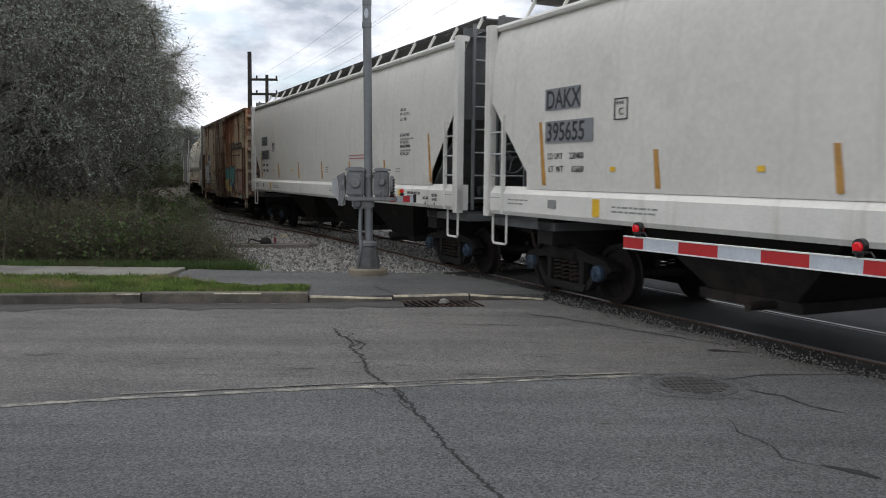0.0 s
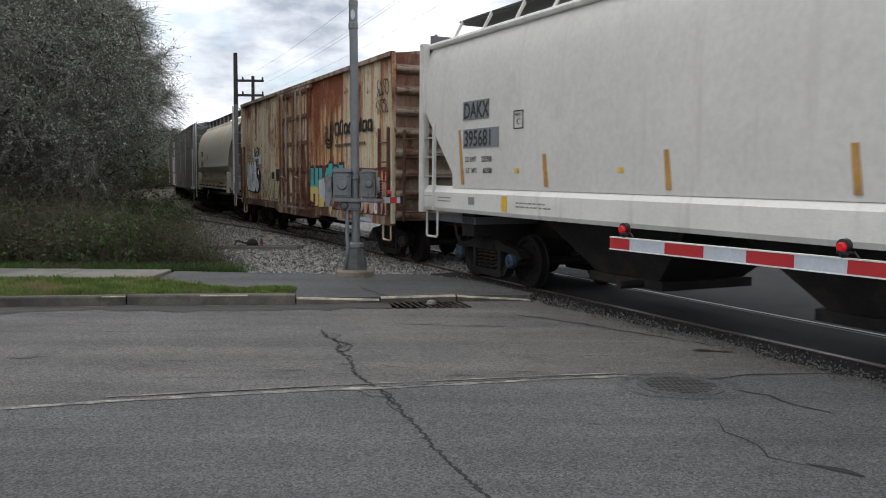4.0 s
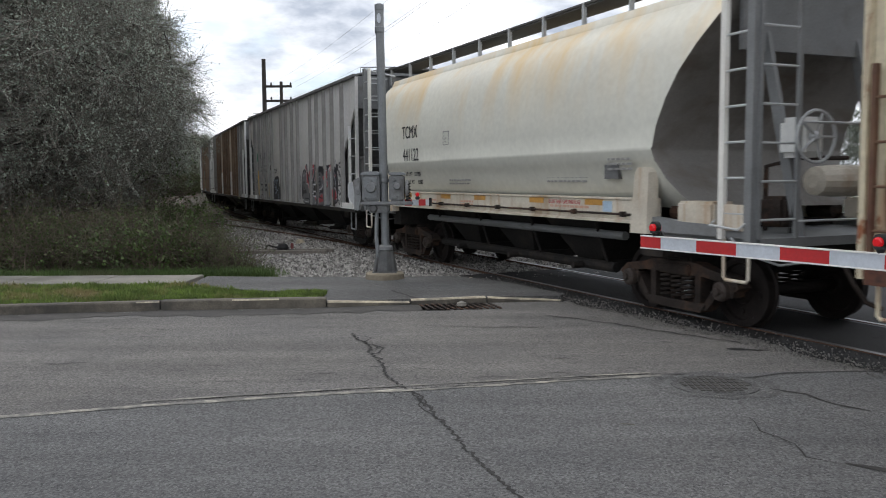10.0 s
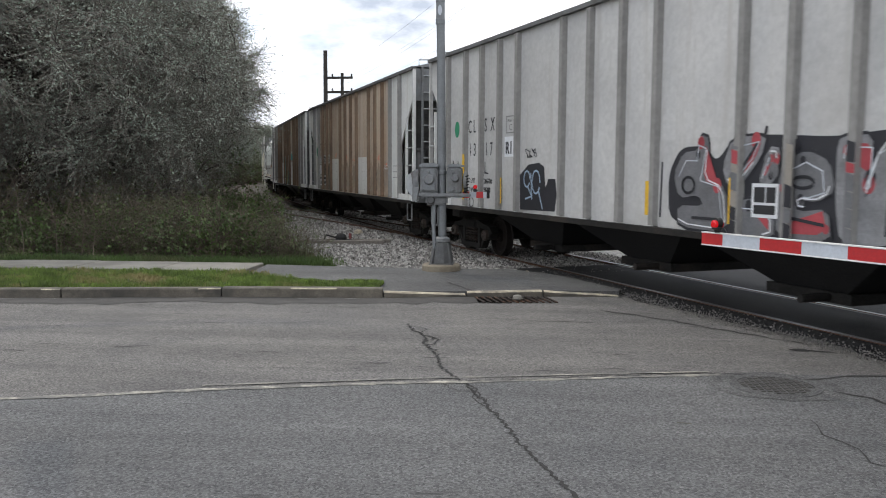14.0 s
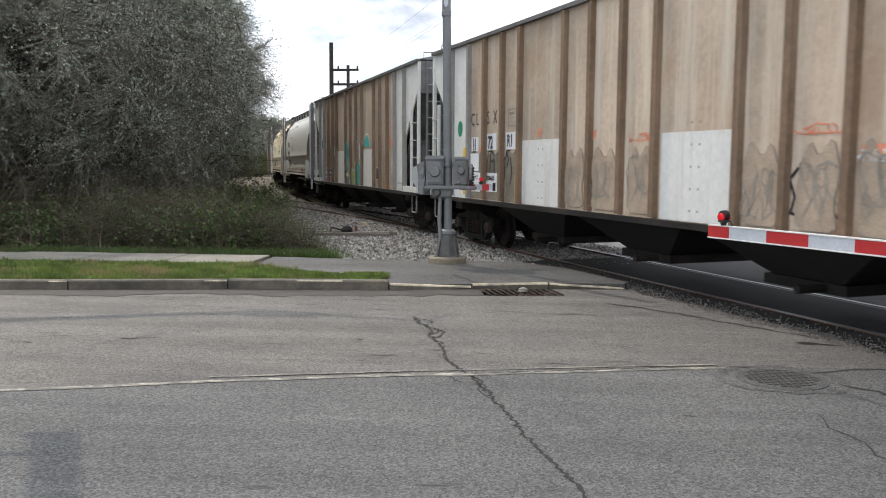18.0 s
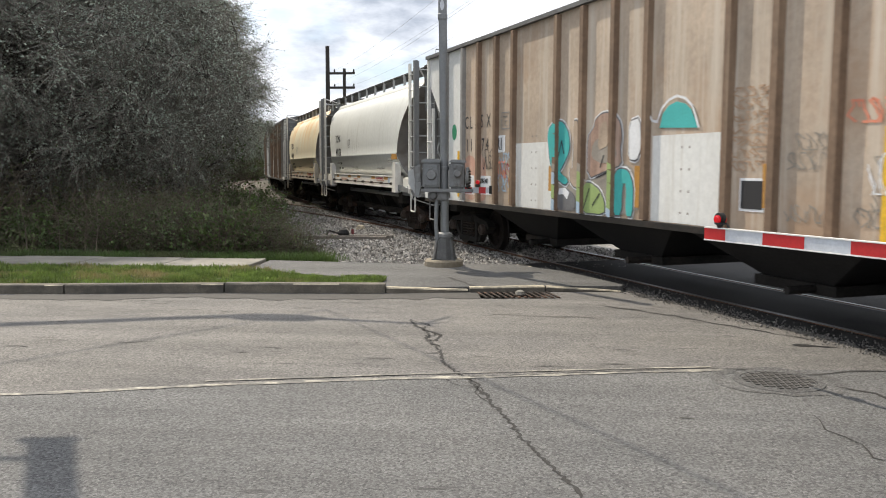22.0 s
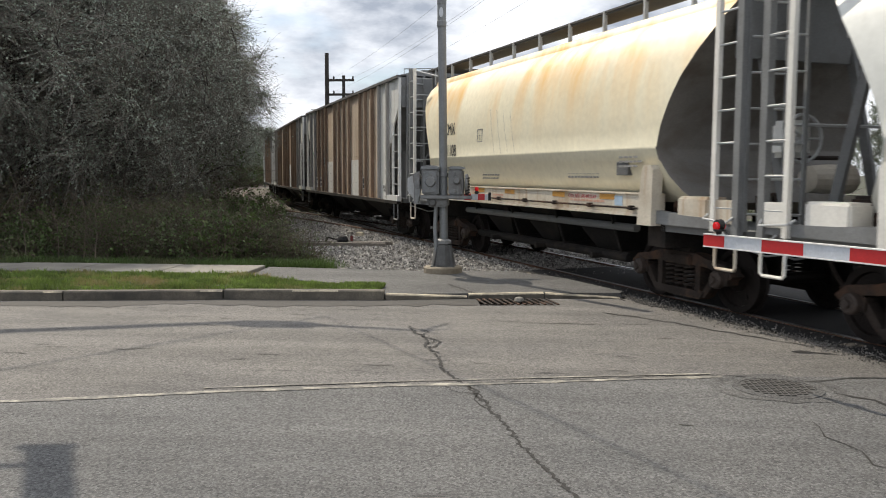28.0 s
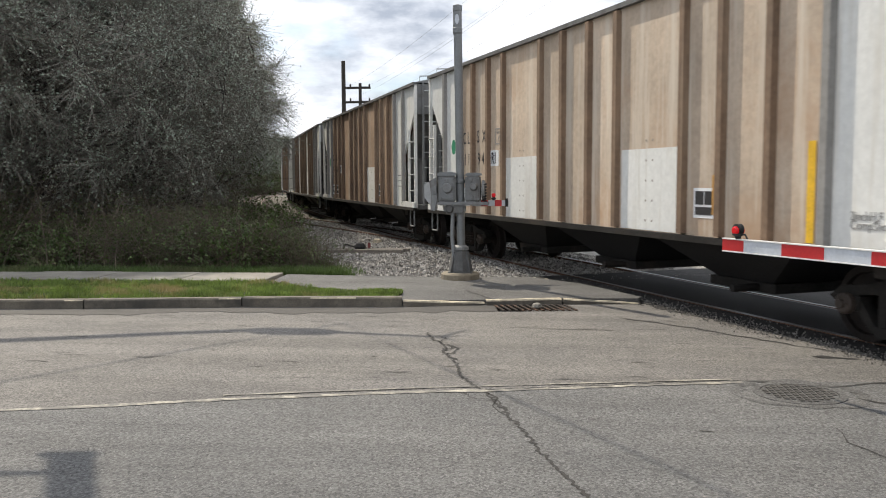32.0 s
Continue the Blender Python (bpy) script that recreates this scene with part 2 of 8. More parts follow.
M_OLDTIE = mat("weathered_grey_timber", (0.17, 0.15, 0.13), 0.9, var=0.4, scale=5, fine=40, bumps=0.6)
M_BARK = mat("bark", (0.06, 0.052, 0.045), 0.95, var=0.5, scale=5, fine=30, bumps=0.9, dist=0.02)
M_TWIG = mat("twig", (0.22, 0.20, 0.17), 0.9, var=0.4, scale=2, fine=10, bumps=0)
M_BUD = thin_leaf(mat("grey_green_buds", (0.29, 0.335, 0.265), 0.75, var=0.4, scale=0.7, fine=8, bumps=0), 0.12)
# buds of the tall back trees, darkened in colour as crown shade
M_DARKBUD = thin_leaf(mat("shade_dark_buds", (0.17, 0.185, 0.14), 0.75, var=0.5, scale=0.7, fine=8, bumps=0), 0.1)
M_LEAF = thin_leaf(mat("young_leaves", (0.09, 0.14, 0.038), 0.7, var=0.6, scale=0.9, fine=8, bumps=0, dirt=(0.15, 0.125, 0.07), dirt_amt=0.35), 0.22)
M_BRAMBLE = mat("dry_canes", (0.13, 0.10, 0.072), 0.9, var=0.6, scale=1.5, fine=9, bumps=0)
M_GALV = mat("galvanised_grey", (0.21, 0.22, 0.225), 0.55, 0.45, var=0.2, scale=3, fine=40, bumps=0.15, dirt=(0.17, 0.16, 0.15), dirt_amt=0.25)
M_MECH = mat("grey_machine_paint", (0.20, 0.205, 0.205), 0.6, 0.1, var=0.25, scale=4, fine=40, dirt=(0.11, 0.10, 0.09), dirt_amt=0.3, streak=(0.12, 0.11, 0.10), streak_amt=0.3)
M_BLACK = mat("black_steel", (0.028, 0.027, 0.027), 0.75, 0.0, var=0.4, scale=4, fine=30, spec=0.2)
M_UNDER = mat("grimy_underframe", (0.027, 0.025, 0.023), 0.85, 0.0, var=0.5, scale=2.5, fine=25, dirt=(0.045, 0.036, 0.03), dirt_amt=0.35, spec=0.2)
M_TRUCK = mat("rusty_bogie_steel", (0.042, 0.033, 0.028), 0.85, 0.0, var=0.5, scale=4, fine=30, dirt=(0.095, 0.052, 0.033), dirt_amt=0.45, spec=0.2)
M_WHEEL = mat("wheel_steel", (0.026, 0.021, 0.019), 0.65, 0.3, var=0.4, scale=4, fine=30, spec=0.2)
M_CAP = mat("rusty_axle_cap", (0.055, 0.04, 0.032), 0.7, 0.0, var=0.4, scale=6, fine=30)
M_CAPBLUE = mat("blue_axle_cap", (0.035, 0.062, 0.10), 0.6, 0.0, var=0.3, scale=6, fine=30, dirt=(0.05, 0.045, 0.04), dirt_amt=0.4)
M_RED = mat("reflective_red", (0.46, 0.018, 0.02), 0.4, var=0.12, scale=4, bumps=0)
M_SILVER = mat("reflective_silver", (0.50, 0.53, 0.57), 0.35, var=0.1, scale=4, bumps=0)
M_WHITE = mat("white_paint", (0.75, 0.74, 0.71), 0.5, var=0.12, scale=3, bumps=0.05, dirt=(0.45, 0.42, 0.37), dirt_amt=0.25)
M_LAMP = flat("red_lens_lit", (0.45, 0.008, 0.012), 0.12, 0.25)
M_HOOD = flat("lamp_housing", (0.012, 0.012, 0.012), 0.5)
M_INK = flat("black_lettering", (0.02, 0.02, 0.022), 0.6)
M_INKBROWN = flat("faded_brown_lettering", (0.12, 0.075, 0.045), 0.7)
M_INKGREY = flat("faded_lettering", (0.24, 0.235, 0.225), 0.7)
M_GREYBOX = flat("grey_number_panel", (0.20, 0.21, 0.215), 0.7)
M_ORANGE = mat("orange_reflector", (0.50, 0.26, 0.06), 0.5, var=0.25, scale=6, bumps=0, dirt=(0.3, 0.16, 0.06), dirt_amt=0.3)
M_YELLOW = mat("yellow_reflector", (0.78, 0.47, 0.03), 0.5, var=0.2, scale=6, bumps=0)
M_WOODPOLE = mat("pole_timber", (0.045, 0.038, 0.032), 0.9, var=0.4, scale=4, fine=30)
M_LINE = flat("weathered_line_wire", (0.35, 0.36, 0.38), 0.5)
M_WIRE = flat("overhead_wire", (0.05, 0.05, 0.055), 0.6)
# rolling stock
M_DAK = mat("off_white_car_paint", (0.65, 0.625, 0.57), 0.5, var=0.07, scale=0.9, fine=12, bumps=0.03, dirt=(0.52, 0.495, 0.44), dirt_amt=0.3, streak=(0.56, 0.53, 0.48), streak_amt=0.15)
M_DAKSILL = mat("white_sill_paint", (0.72, 0.70, 0.645), 0.5, var=0.1, scale=2, bumps=0.03, streak=(0.5, 0.46, 0.40), streak_amt=0.2)
M_TANKSILL = mat("dirty_cream_sill_paint", (0.56, 0.51, 0.42), 0.6, var=0.15, scale=2, bumps=0.04, dirt=(0.36, 0.30, 0.22), dirt_amt=0.4, streak=(0.34, 0.20, 0.10), streak_amt=0.3)
M_BOXCAR = rusty("rusted_cream_paint", (0.60, 0.525, 0.375), 0.72, roof=0.06)
M_BOXRUST = rusty("heavily_rusted_paint", (0.58, 0.44, 0.25), 0.98, (0.26, 0.068, 0.022), (0.13, 0.036, 0.016), (0.44, 0.17, 0.045), roof=0.13)
M_BRANDGAP = mat("worn_cream_paint", (0.50, 0.36, 0.20), 0.75, var=0.3, scale=2, bumps=0, dirt=(0.3, 0.12, 0.05), dirt_amt=0.5)
M_BOXDOOR = rusty("rusted_door_paint", (0.56, 0.49, 0.36), 0.95, (0.17, 0.052, 0.025), (0.055, 0.022, 0.016))
M_BOXEND = rusty("rusted_end_paint", (0.33, 0.28, 0.21), 0.72, (0.16, 0.06, 0.032), (0.07, 0.03, 0.02), (0.19, 0.085, 0.045))
M_BOXSILL = rusty("rusted_sill_paint", (0.42, 0.36, 0.25), 0.95, (0.13, 0.045, 0.025), (0.05, 0.024, 0.017), (0.2, 0.09, 0.045))
M_BOXFRAME = rusty("dark_rusted_frame", (0.15, 0.085, 0.05), 0.9, (0.11, 0.038, 0.022), (0.05, 0.022, 0.015), (0.13, 0.06, 0.035))
M_TCMG = stained("cream_grey_tank_paint", (0.56, 0.555, 0.49), (0.56, 0.40, 0.19), 3.9, 2.3, 0.45)
M_SCRAPE = mat("dull_scrape", (0.40, 0.39, 0.35), 0.7, var=0.15, bumps=0)
M_TCMW = mat("pale_grey_tank_paint", (0.60, 0.61, 0.58), 0.45, var=0.07, scale=0.8, fine=10, bumps=0.03, dirt=(0.50, 0.51, 0.48), dirt_amt=0.3, streak=(0.50, 0.50, 0.46), streak_amt=0.2)
M_TCMY = stained("cream_tank_paint", (0.72, 0.67, 0.51), (0.66, 0.38, 0.10), 3.9, 2.0, 0.5)
# slope sheets share the tank paint; this darker grey paints in their shade
M_SLOPESHADE = mat("shade_toned_slope_sheet", (0.19, 0.18, 0.165), 0.65, var=0.2, scale=1.5, bumps=0.05, dirt=(0.10, 0.085, 0.07), dirt_amt=0.4, streak=(0.12, 0.10, 0.08), streak_amt=0.35)
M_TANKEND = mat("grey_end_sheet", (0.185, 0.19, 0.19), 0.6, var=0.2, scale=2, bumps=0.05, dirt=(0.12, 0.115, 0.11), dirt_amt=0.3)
M_RIBGREY = mat("dusty_grey_car_paint", (0.52, 0.51, 0.49), 0.6, rnd=0.1, var=0.13, scale=0.9, fine=14, bumps=0.03, dirt=(0.41, 0.395, 0.37), dirt_amt=0.35, streak=(0.41, 0.385, 0.35), streak_amt=0.15)
M_RIBTAN = mat("tan_dusty_car_paint", (0.52, 0.415, 0.315), 0.7, rnd=0.2, var=0.2, scale=0.8, fine=14, bumps=0.04, dirt=(0.42, 0.285, 0.185), dirt_amt=0.45, streak=(0.60, 0.53, 0.44), streak_amt=0.4)
M_RIBTAN2 = mat("brown_dusty_car_paint", (0.44, 0.30, 0.20), 0.7, rnd=0.25, var=0.25, scale=0.8, fine=14, bumps=0.04, dirt=(0.25, 0.14, 0.085), dirt_amt=0.4, streak=(0.42, 0.36, 0.29), streak_amt=0.35)
M_RIBWHITE = mat("repainted_white_panel", (0.70, 0.70, 0.67), 0.5, var=0.08, scale=1.5, fine=14, bumps=0.03, streak=(0.55, 0.52, 0.46), streak_amt=0.2)
# two rib paints, darker than the panels because rib shading is painted in
M_RIBDARK = mat("shade_brown_rib_paint", (0.20, 0.13, 0.083), 0.75, var=0.3, scale=1.5, fine=14, bumps=0.05, streak=(0.30, 0.22, 0.15), streak_amt=0.3)
M_RIBSHADE = mat("shade_grey_rib_paint", (0.26, 0.25, 0.235), 0.7, var=0.2, scale=1.5, fine=14, bumps=0.05)
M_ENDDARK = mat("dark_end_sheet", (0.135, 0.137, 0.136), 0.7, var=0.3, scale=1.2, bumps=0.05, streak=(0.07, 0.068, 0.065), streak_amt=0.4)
M_GRATE = mat("walkway_grating", (0.09, 0.088, 0.085), 0.8, var=0.3, scale=8)
M_TEAL = mat("spray_teal", (0.06, 0.42, 0.40), 0.6, var=0.12, bumps=0)
M_SPYEL = mat("spray_yellow", (0.66, 0.52, 0.16), 0.6, var=0.12, bumps=0)
M_SPTAN = mat("spray_tan", (0.44, 0.30, 0.20), 0.6, var=0.2, bumps=0)
M_SPRED = mat("spray_red", (0.40, 0.06, 0.07), 0.6, var=0.2, bumps=0)
M_SPCORAL = mat("spray_coral", (0.70, 0.26, 0.16), 0.6, var=0.15, bumps=0)
M_BUFF = mat("buffed_khaki_paint", (0.25, 0.215, 0.165), 0.75, var=0.35, scale=2.5, fine=18, bumps=0.05, dirt=(0.12, 0.10, 0.08), dirt_amt=0.4)
M_SPBLACK = mat("spray_black", (0.02, 0.02, 0.025), 0.6, var=0.2, bumps=0)
M_SPWHITE = mat("spray_white", (0.72, 0.73, 0.74), 0.6, var=0.1, bumps=0)
M_SPBLUE = mat("spray_pale_blue", (0.36, 0.47, 0.58), 0.6, var=0.15, bumps=0)
M_SPGREEN = mat("spray_green", (0.30, 0.40, 0.15), 0.6, var=0.15, bumps=0)
M_SPGREY = mat("spray_grey", (0.30, 0.27, 0.23), 0.6, var=0.2, bumps=0)
M_SPSTEEL = mat("spray_steel_grey", (0.24, 0.24, 0.245), 0.6, var=0.3, scale=4, bumps=0)
M_SPMAROON = mat("spray_maroon", (0.16, 0.035, 0.035), 0.6, var=0.2, bumps=0)
M_SPMAUVE = mat("spray_mauve", (0.38, 0.25, 0.19), 0.6, var=0.35, scale=3, bumps=0, streak=(0.52, 0.38, 0.30), streak_amt=0.5)
M_SPSILVER = mat("spray_silver", (0.60, 0.63, 0.66), 0.5, var=0.25, scale=4, fine=12, bumps=0, dirt=(0.36, 0.40, 0.45), dirt_amt=0.5)
M_SPSAND = mat("spray_sand", (0.50, 0.44, 0.28), 0.6, bumps=0)
M_LADDER = mat("pale_grey_ladder_paint", (0.42, 0.43, 0.43), 0.6, var=0.15, scale=3, bumps=0.05)
M_SPCORALF = mat("faded_coral_spray", (0.52, 0.30, 0.22), 0.7, var=0.2, scale=3, bumps=0, dirt=(0.55, 0.42, 0.33), dirt_amt=0.5)
M_SPSLATE = mat("spray_slate", (0.16, 0.16, 0.165), 0.6, var=0.25, scale=3, bumps=0)
M_SPDUST = mat("faded_spray", (0.43, 0.335, 0.25), 0.7, var=0.25, scale=3, bumps=0)
M_CASTING = mat("dark_cast_iron_paint", (0.10, 0.10, 0.098), 0.7, var=0.3, scale=6, fine=40, bumps=0.3)
# inner plates, their grey lowered to hold the shade of the end openings
M_INNERSHADE = mat("shade_grey_inner_plate", (0.098, 0.100, 0.098), 0.65, var=0.2, scale=1.0, fine=14, bumps=0.04, streak=(0.15, 0.145, 0.14), streak_amt=0.45)
M_DOT = flat("green_dot_paint", (0.02, 0.22, 0.11), 0.6)

# ---- mesh helpers ----
def part(name, bm, material, parent=None, label="", smooth=False):
    me = bpy.data.meshes.new(name)
    bmesh.ops.recalc_face_normals(bm, faces=bm.faces[:])
    bm.to_mesh(me)
    bm.free()
    for m in material if isinstance(material, (list, tuple)) else [material]:
        me.materials.append(m)
    if smooth:
        me.polygons.foreach_set("use_smooth", [True] * len(me.polygons))
    ob = new(name, me)
    if parent:
        ob.parent = parent
    if label:
        tagged(ob, label)
    return ob


def shared(name, ob, parent, m):
    """Another object on the mesh of ob."""
    o = new(name, ob.data)
    o.parent, o.matrix_basis = parent, m
    return o


def empty(name, m, label="", category="", group=""):
    e = new(name)
    e.empty_display_size = 0.2
    e.matrix_world = m
    return tagged(e, label, category, group)


def box(bm, x0, x1, y0, y1, z0, z1, mi=0):
    v = [bm.verts.new((x, y, z)) for x in (x0, x1) for y in (y0, y1) for z in (z0, z1)]
    for q in ((0, 1, 3, 2), (4, 6, 7, 5), (0, 4, 5, 1), (2, 3, 7, 6), (0, 2, 6, 4), (1, 5, 7, 3)):
        bm.faces.new([v[i] for i in q]).material_index = mi
    return bm


def rbox(bm, x0, x1, y0, y1, z0, z1, r=0.01):
    b2 = bmesh.new()
    box(b2, x0, x1, y0, y1, z0, z1)
    bmesh.ops.bevel(b2, geom=b2.edges[:], offset=r, segments=2, affect="EDGES")
    me = bpy.data.meshes.new("tmp")
    b2.to_mesh(me)
    b2.free()
    bm.from_mesh(me)
    bpy.data.meshes.remove(me)
    return bm


def prism(bm, pts, axis, lo, hi, mi=0):
    """A flat outline pushed out along an axis. pts: the two other coordinates, in the order x, y, z."""
    def at(p, w):
        return {"x": (w, p[0], p[1]), "y": (p[0], w, p[1]), "z": (p[0], p[1], w)}[axis]
    a, b = [bm.verts.new(at(p, lo)) for p in pts], [bm.verts.new(at(p, hi)) for p in pts]
    n = len(pts)
    for f in ([*a], [*reversed(b)], *([a[i], a[(i + 1) % n], b[(i + 1) % n], b[i]] for i in range(n))):
        bm.faces.new(f).material_index = mi
    return bm


def tube(bm, pts, r, seg=8, r2=None, caps=True, mi=0):
    """A round bar through points, tapering from r to r2."""
    pts, rings = [Vector(p) for p in pts], []
    for i, p in enumerate(pts):
        d = (pts[min(i + 1, len(pts) - 1)] - pts[max(i - 1, 0)]).normalized()
        a = d.orthogonal().normalized() if i == 0 else (a - d * a.dot(d)).normalized()
        b = d.cross(a)
        rr = r if r2 is None else r + (r2 - r) * i / (len(pts) - 1)
        rings.append([bm.verts.new(p + (a * math.cos(t) + b * math.sin(t)) * rr) for t in (2 * math.pi * k / seg for k in range(seg))])
    for u, v in zip(rings, rings[1:]):
        for k in range(seg):
            bm.faces.new((u[k], u[(k + 1) % seg], v[(k + 1) % seg], v[k])).material_index = mi
    if caps and seg > 2:
        bm.faces.new(rings[0][::-1]).material_index = mi
        bm.faces.new(rings[-1]).material_index = mi
    return bm


def turned(bm, prof, origin, axis="z", seg=20, mi=0):
    """A turned body: prof holds (radius, height) from bottom to top."""
    o, rings = Vector(origin), []
    for r, h in prof:
        ring = []
        for k in range(seg):
            t = 2 * math.pi * k / seg
            c, s = r * math.cos(t), r * math.sin(t)
            ring.append(bm.verts.new(o + Vector({"z": (c, s, h), "y": (c, h, s), "x": (h, c, s)}[axis])))
        rings.append(ring)
    for u, v in zip(rings, rings[1:]):
        for k in range(seg):
            bm.faces.new((u[k], u[(k + 1) % seg], v[(k + 1) % seg], v[k])).material_index = mi
    bm.faces.new(rings[0][::-1]).material_index = mi
    bm.faces.new(rings[-1]).material_index = mi
    return bm


def letters(name, text, size, x, z, y, parent, material, sx=1.0, bold=0.0, depth=0.002, shear=0.0):
    """Writing on a wall that faces -y, its lower left at x, z."""
    cu = bpy.data.curves.new(name, "FONT")
    cu.body, cu.size, cu.extrude, cu.offset, cu.shear, cu.resolution_u = text, size, depth, bold, shear, 3
    tmp = new("tmp", cu)
    me = bpy.data.meshes.new_from_object(tmp)
    bpy.data.objects.remove(tmp)
    bpy.data.curves.remove(cu)
    me.materials.clear()
    me.materials.append(material)
    ob = new(name, me)
    ob.parent, ob.matrix_basis = parent, pose(x, y, z, 90) @ Matrix.Diagonal((sx, 1, 1, 1))
    return ob


def plate(name, pts, y, parent, material, depth=0.004, label=""):
    """A flat painted patch or plate on a wall that faces -y. pts: x, z."""
    return part(name, prism(bmesh.new(), pts, "y", y - depth, y), material, parent, label)


def rect(x0, x1, z0, z1):
    return [(x0, z0), (x1, z0), (x1, z1), (x0, z1)]


def bars(name, x, z, w, rows, y, parent, material=None, h=0.045, gap=0.03, seed=1):
    """Small print that cannot be read: rows of short bars."""
    rg, bm = random.Random(seed), bmesh.new()
    for i in range(rows):
        zz, xx = z - i * (h + gap), x
        while xx < x + w * rg.uniform(0.75, 1.0):
            l = rg.uniform(0.05, 0.13)
            prism(bm, rect(xx, xx + l, zz, zz + h), "y", y - 0.003, y)
            xx += l + 0.025
    return tagged(part(name, bm, material or M_INKGREY, parent), kind="stuff")


# ---- the line of the track ----
T_YAW = radians(26.29)
T_DIR = Vector((-math.sin(T_YAW), math.cos(T_YAW), 0))
T_OFF = Vector((T_DIR.y, -T_DIR.x, 0))
T_MID = Vector((1.971, 12.817, 0)) + T_OFF * 0.7525
SPEED = 4.05


def track(u, off=0.0, z=0.0):
    """A place u metres up the line from the crossing, off metres beyond its middle."""
    bend = 0.00115 * (u + 4) ** 2 if u > -4 else 0.0
    return T_MID + T_DIR * u + T_OFF * (off + bend) + Vector((0, 0, z))


def on_track(u, half):
    """The pose of a car whose bogies stand at u - half and u + half; x points the way it rolls."""
    a, b = track(u - half), track(u + half)
    d, m = a - b, (a + b) / 2
    return pose(m.x, m.y, 0.02, 0, 0, math.degrees(math.atan2(d.y, d.x)))


MOVERS = []
# ---- running gear, shared by all cars ----
def side_frame_mesh():
    bm = bmesh.new()
    prism(bm, [(-1.12, 0.50), (-0.98, 0.62), (-0.62, 0.67), (-0.40, 0.73), (0.40, 0.73), (0.62, 0.67), (0.98, 0.62), (1.12, 0.50), (1.03, 0.44), (0.86, 0.53), (0.52, 0.57), (-0.52, 0.57), (-0.86, 0.53), (-1.03, 0.44)], "y", -0.09, 0.09)
    prism(bm, [(-0.56, 0.24), (-0.48, 0.13), (0.48, 0.13), (0.56, 0.24)], "y", -0.1, 0.09)
    for s in (-1, 1):
        prism(bm, [(s * x, z) for x, z in ((0.92, 0.55), (0.76, 0.55), (0.46, 0.17), (0.56, 0.16))], "y", -0.075, 0.07)
        prism(bm, [(s * x, z) for x, z in ((0.37, 0.2), (0.47, 0.2), (0.47, 0.6), (0.37, 0.6))], "y", -0.085, 0.07)
        prism(bm, [(s * x, z) for x, z in ((0.72, 0.38), (1.02, 0.38), (1.05, 0.52), (0.70, 0.52))], "y", -0.1, 0.08)
        turned(bm, [(0.09, -0.12), (0.115, -0.1), (0.12, -0.04), (0.10, 0.0)], (s * 0.865, -0.06, 0.44), "y", 12, 2)
        turned(bm, [(0.04, -0.15), (0.05, -0.12)], (s * 0.865, -0.06, 0.44), "y", 8, 2)
        for k in range(3):
            tube(bm, [(s * 0.865 + 0.07 * math.cos(k * 2.1), -0.19, 0.44 + 0.07 * math.sin(k * 2.1)), (s * 0.865 + 0.07 * math.cos(k * 2.1), -0.15, 0.44 + 0.07 * math.sin(k * 2.1))], 0.016, 6, mi=2)
    return bm


def spring_mesh():
    pts = [(0.085 * math.cos(t), 0.085 * math.sin(t), 0.245 + 0.3 * t / (10 * math.pi)) for t in (2 * math.pi * k / 9 for k in range(46))]
    return tube(bmesh.new(), pts, 0.02, 5)


def wheelset_mesh():
    bm = bmesh.new()
    for s in (-1, 1):
        prof = [(0.10, -0.09), (0.14, -0.07), (0.15, -0.03), (0.33, -0.02), (0.345, -0.06), (0.42, -0.06), (0.425, 0.04), (0.45, 0.055), (0.45, 0.075),
                (0.36, 0.075), (0.33, 0.03), (0.14, 0.05), (0.10, 0.08)]
        turned(bm, [(r, (-h if s > 0 else h)) for r, h in prof], (0, s * 0.7525, 0), "y", 28)
        for k in range(4):
            a = k * math.pi / 2 + 0.4
            c, d = 0.24 * math.cos(a), 0.24 * math.sin(a)
            tube(bm, [(c, s * 0.76, d), (c, s * 0.79, d)], 0.045, 8)
    tube(bm, [(0, -1.0, 0), (0, 1.0, 0)], 0.08, 12)
    return bm


PROTO = {}


def proto(name, make, mats, smooth=False):
    if name not in PROTO:
        me = bpy.data.meshes.new(name)
        bm = make()
        bmesh.ops.recalc_face_normals(bm, faces=bm.faces[:])
        bm.to_mesh(me)
        bm.free()
        for m in mats:
            me.materials.append(m)
        PROTO[name] = me
    return PROTO[name]


def child(name, me, parent, m=Matrix(), label=""):
    o = new(name, me)
    o.parent, o.matrix_basis = parent, m
    return tagged(o, label) if label else o


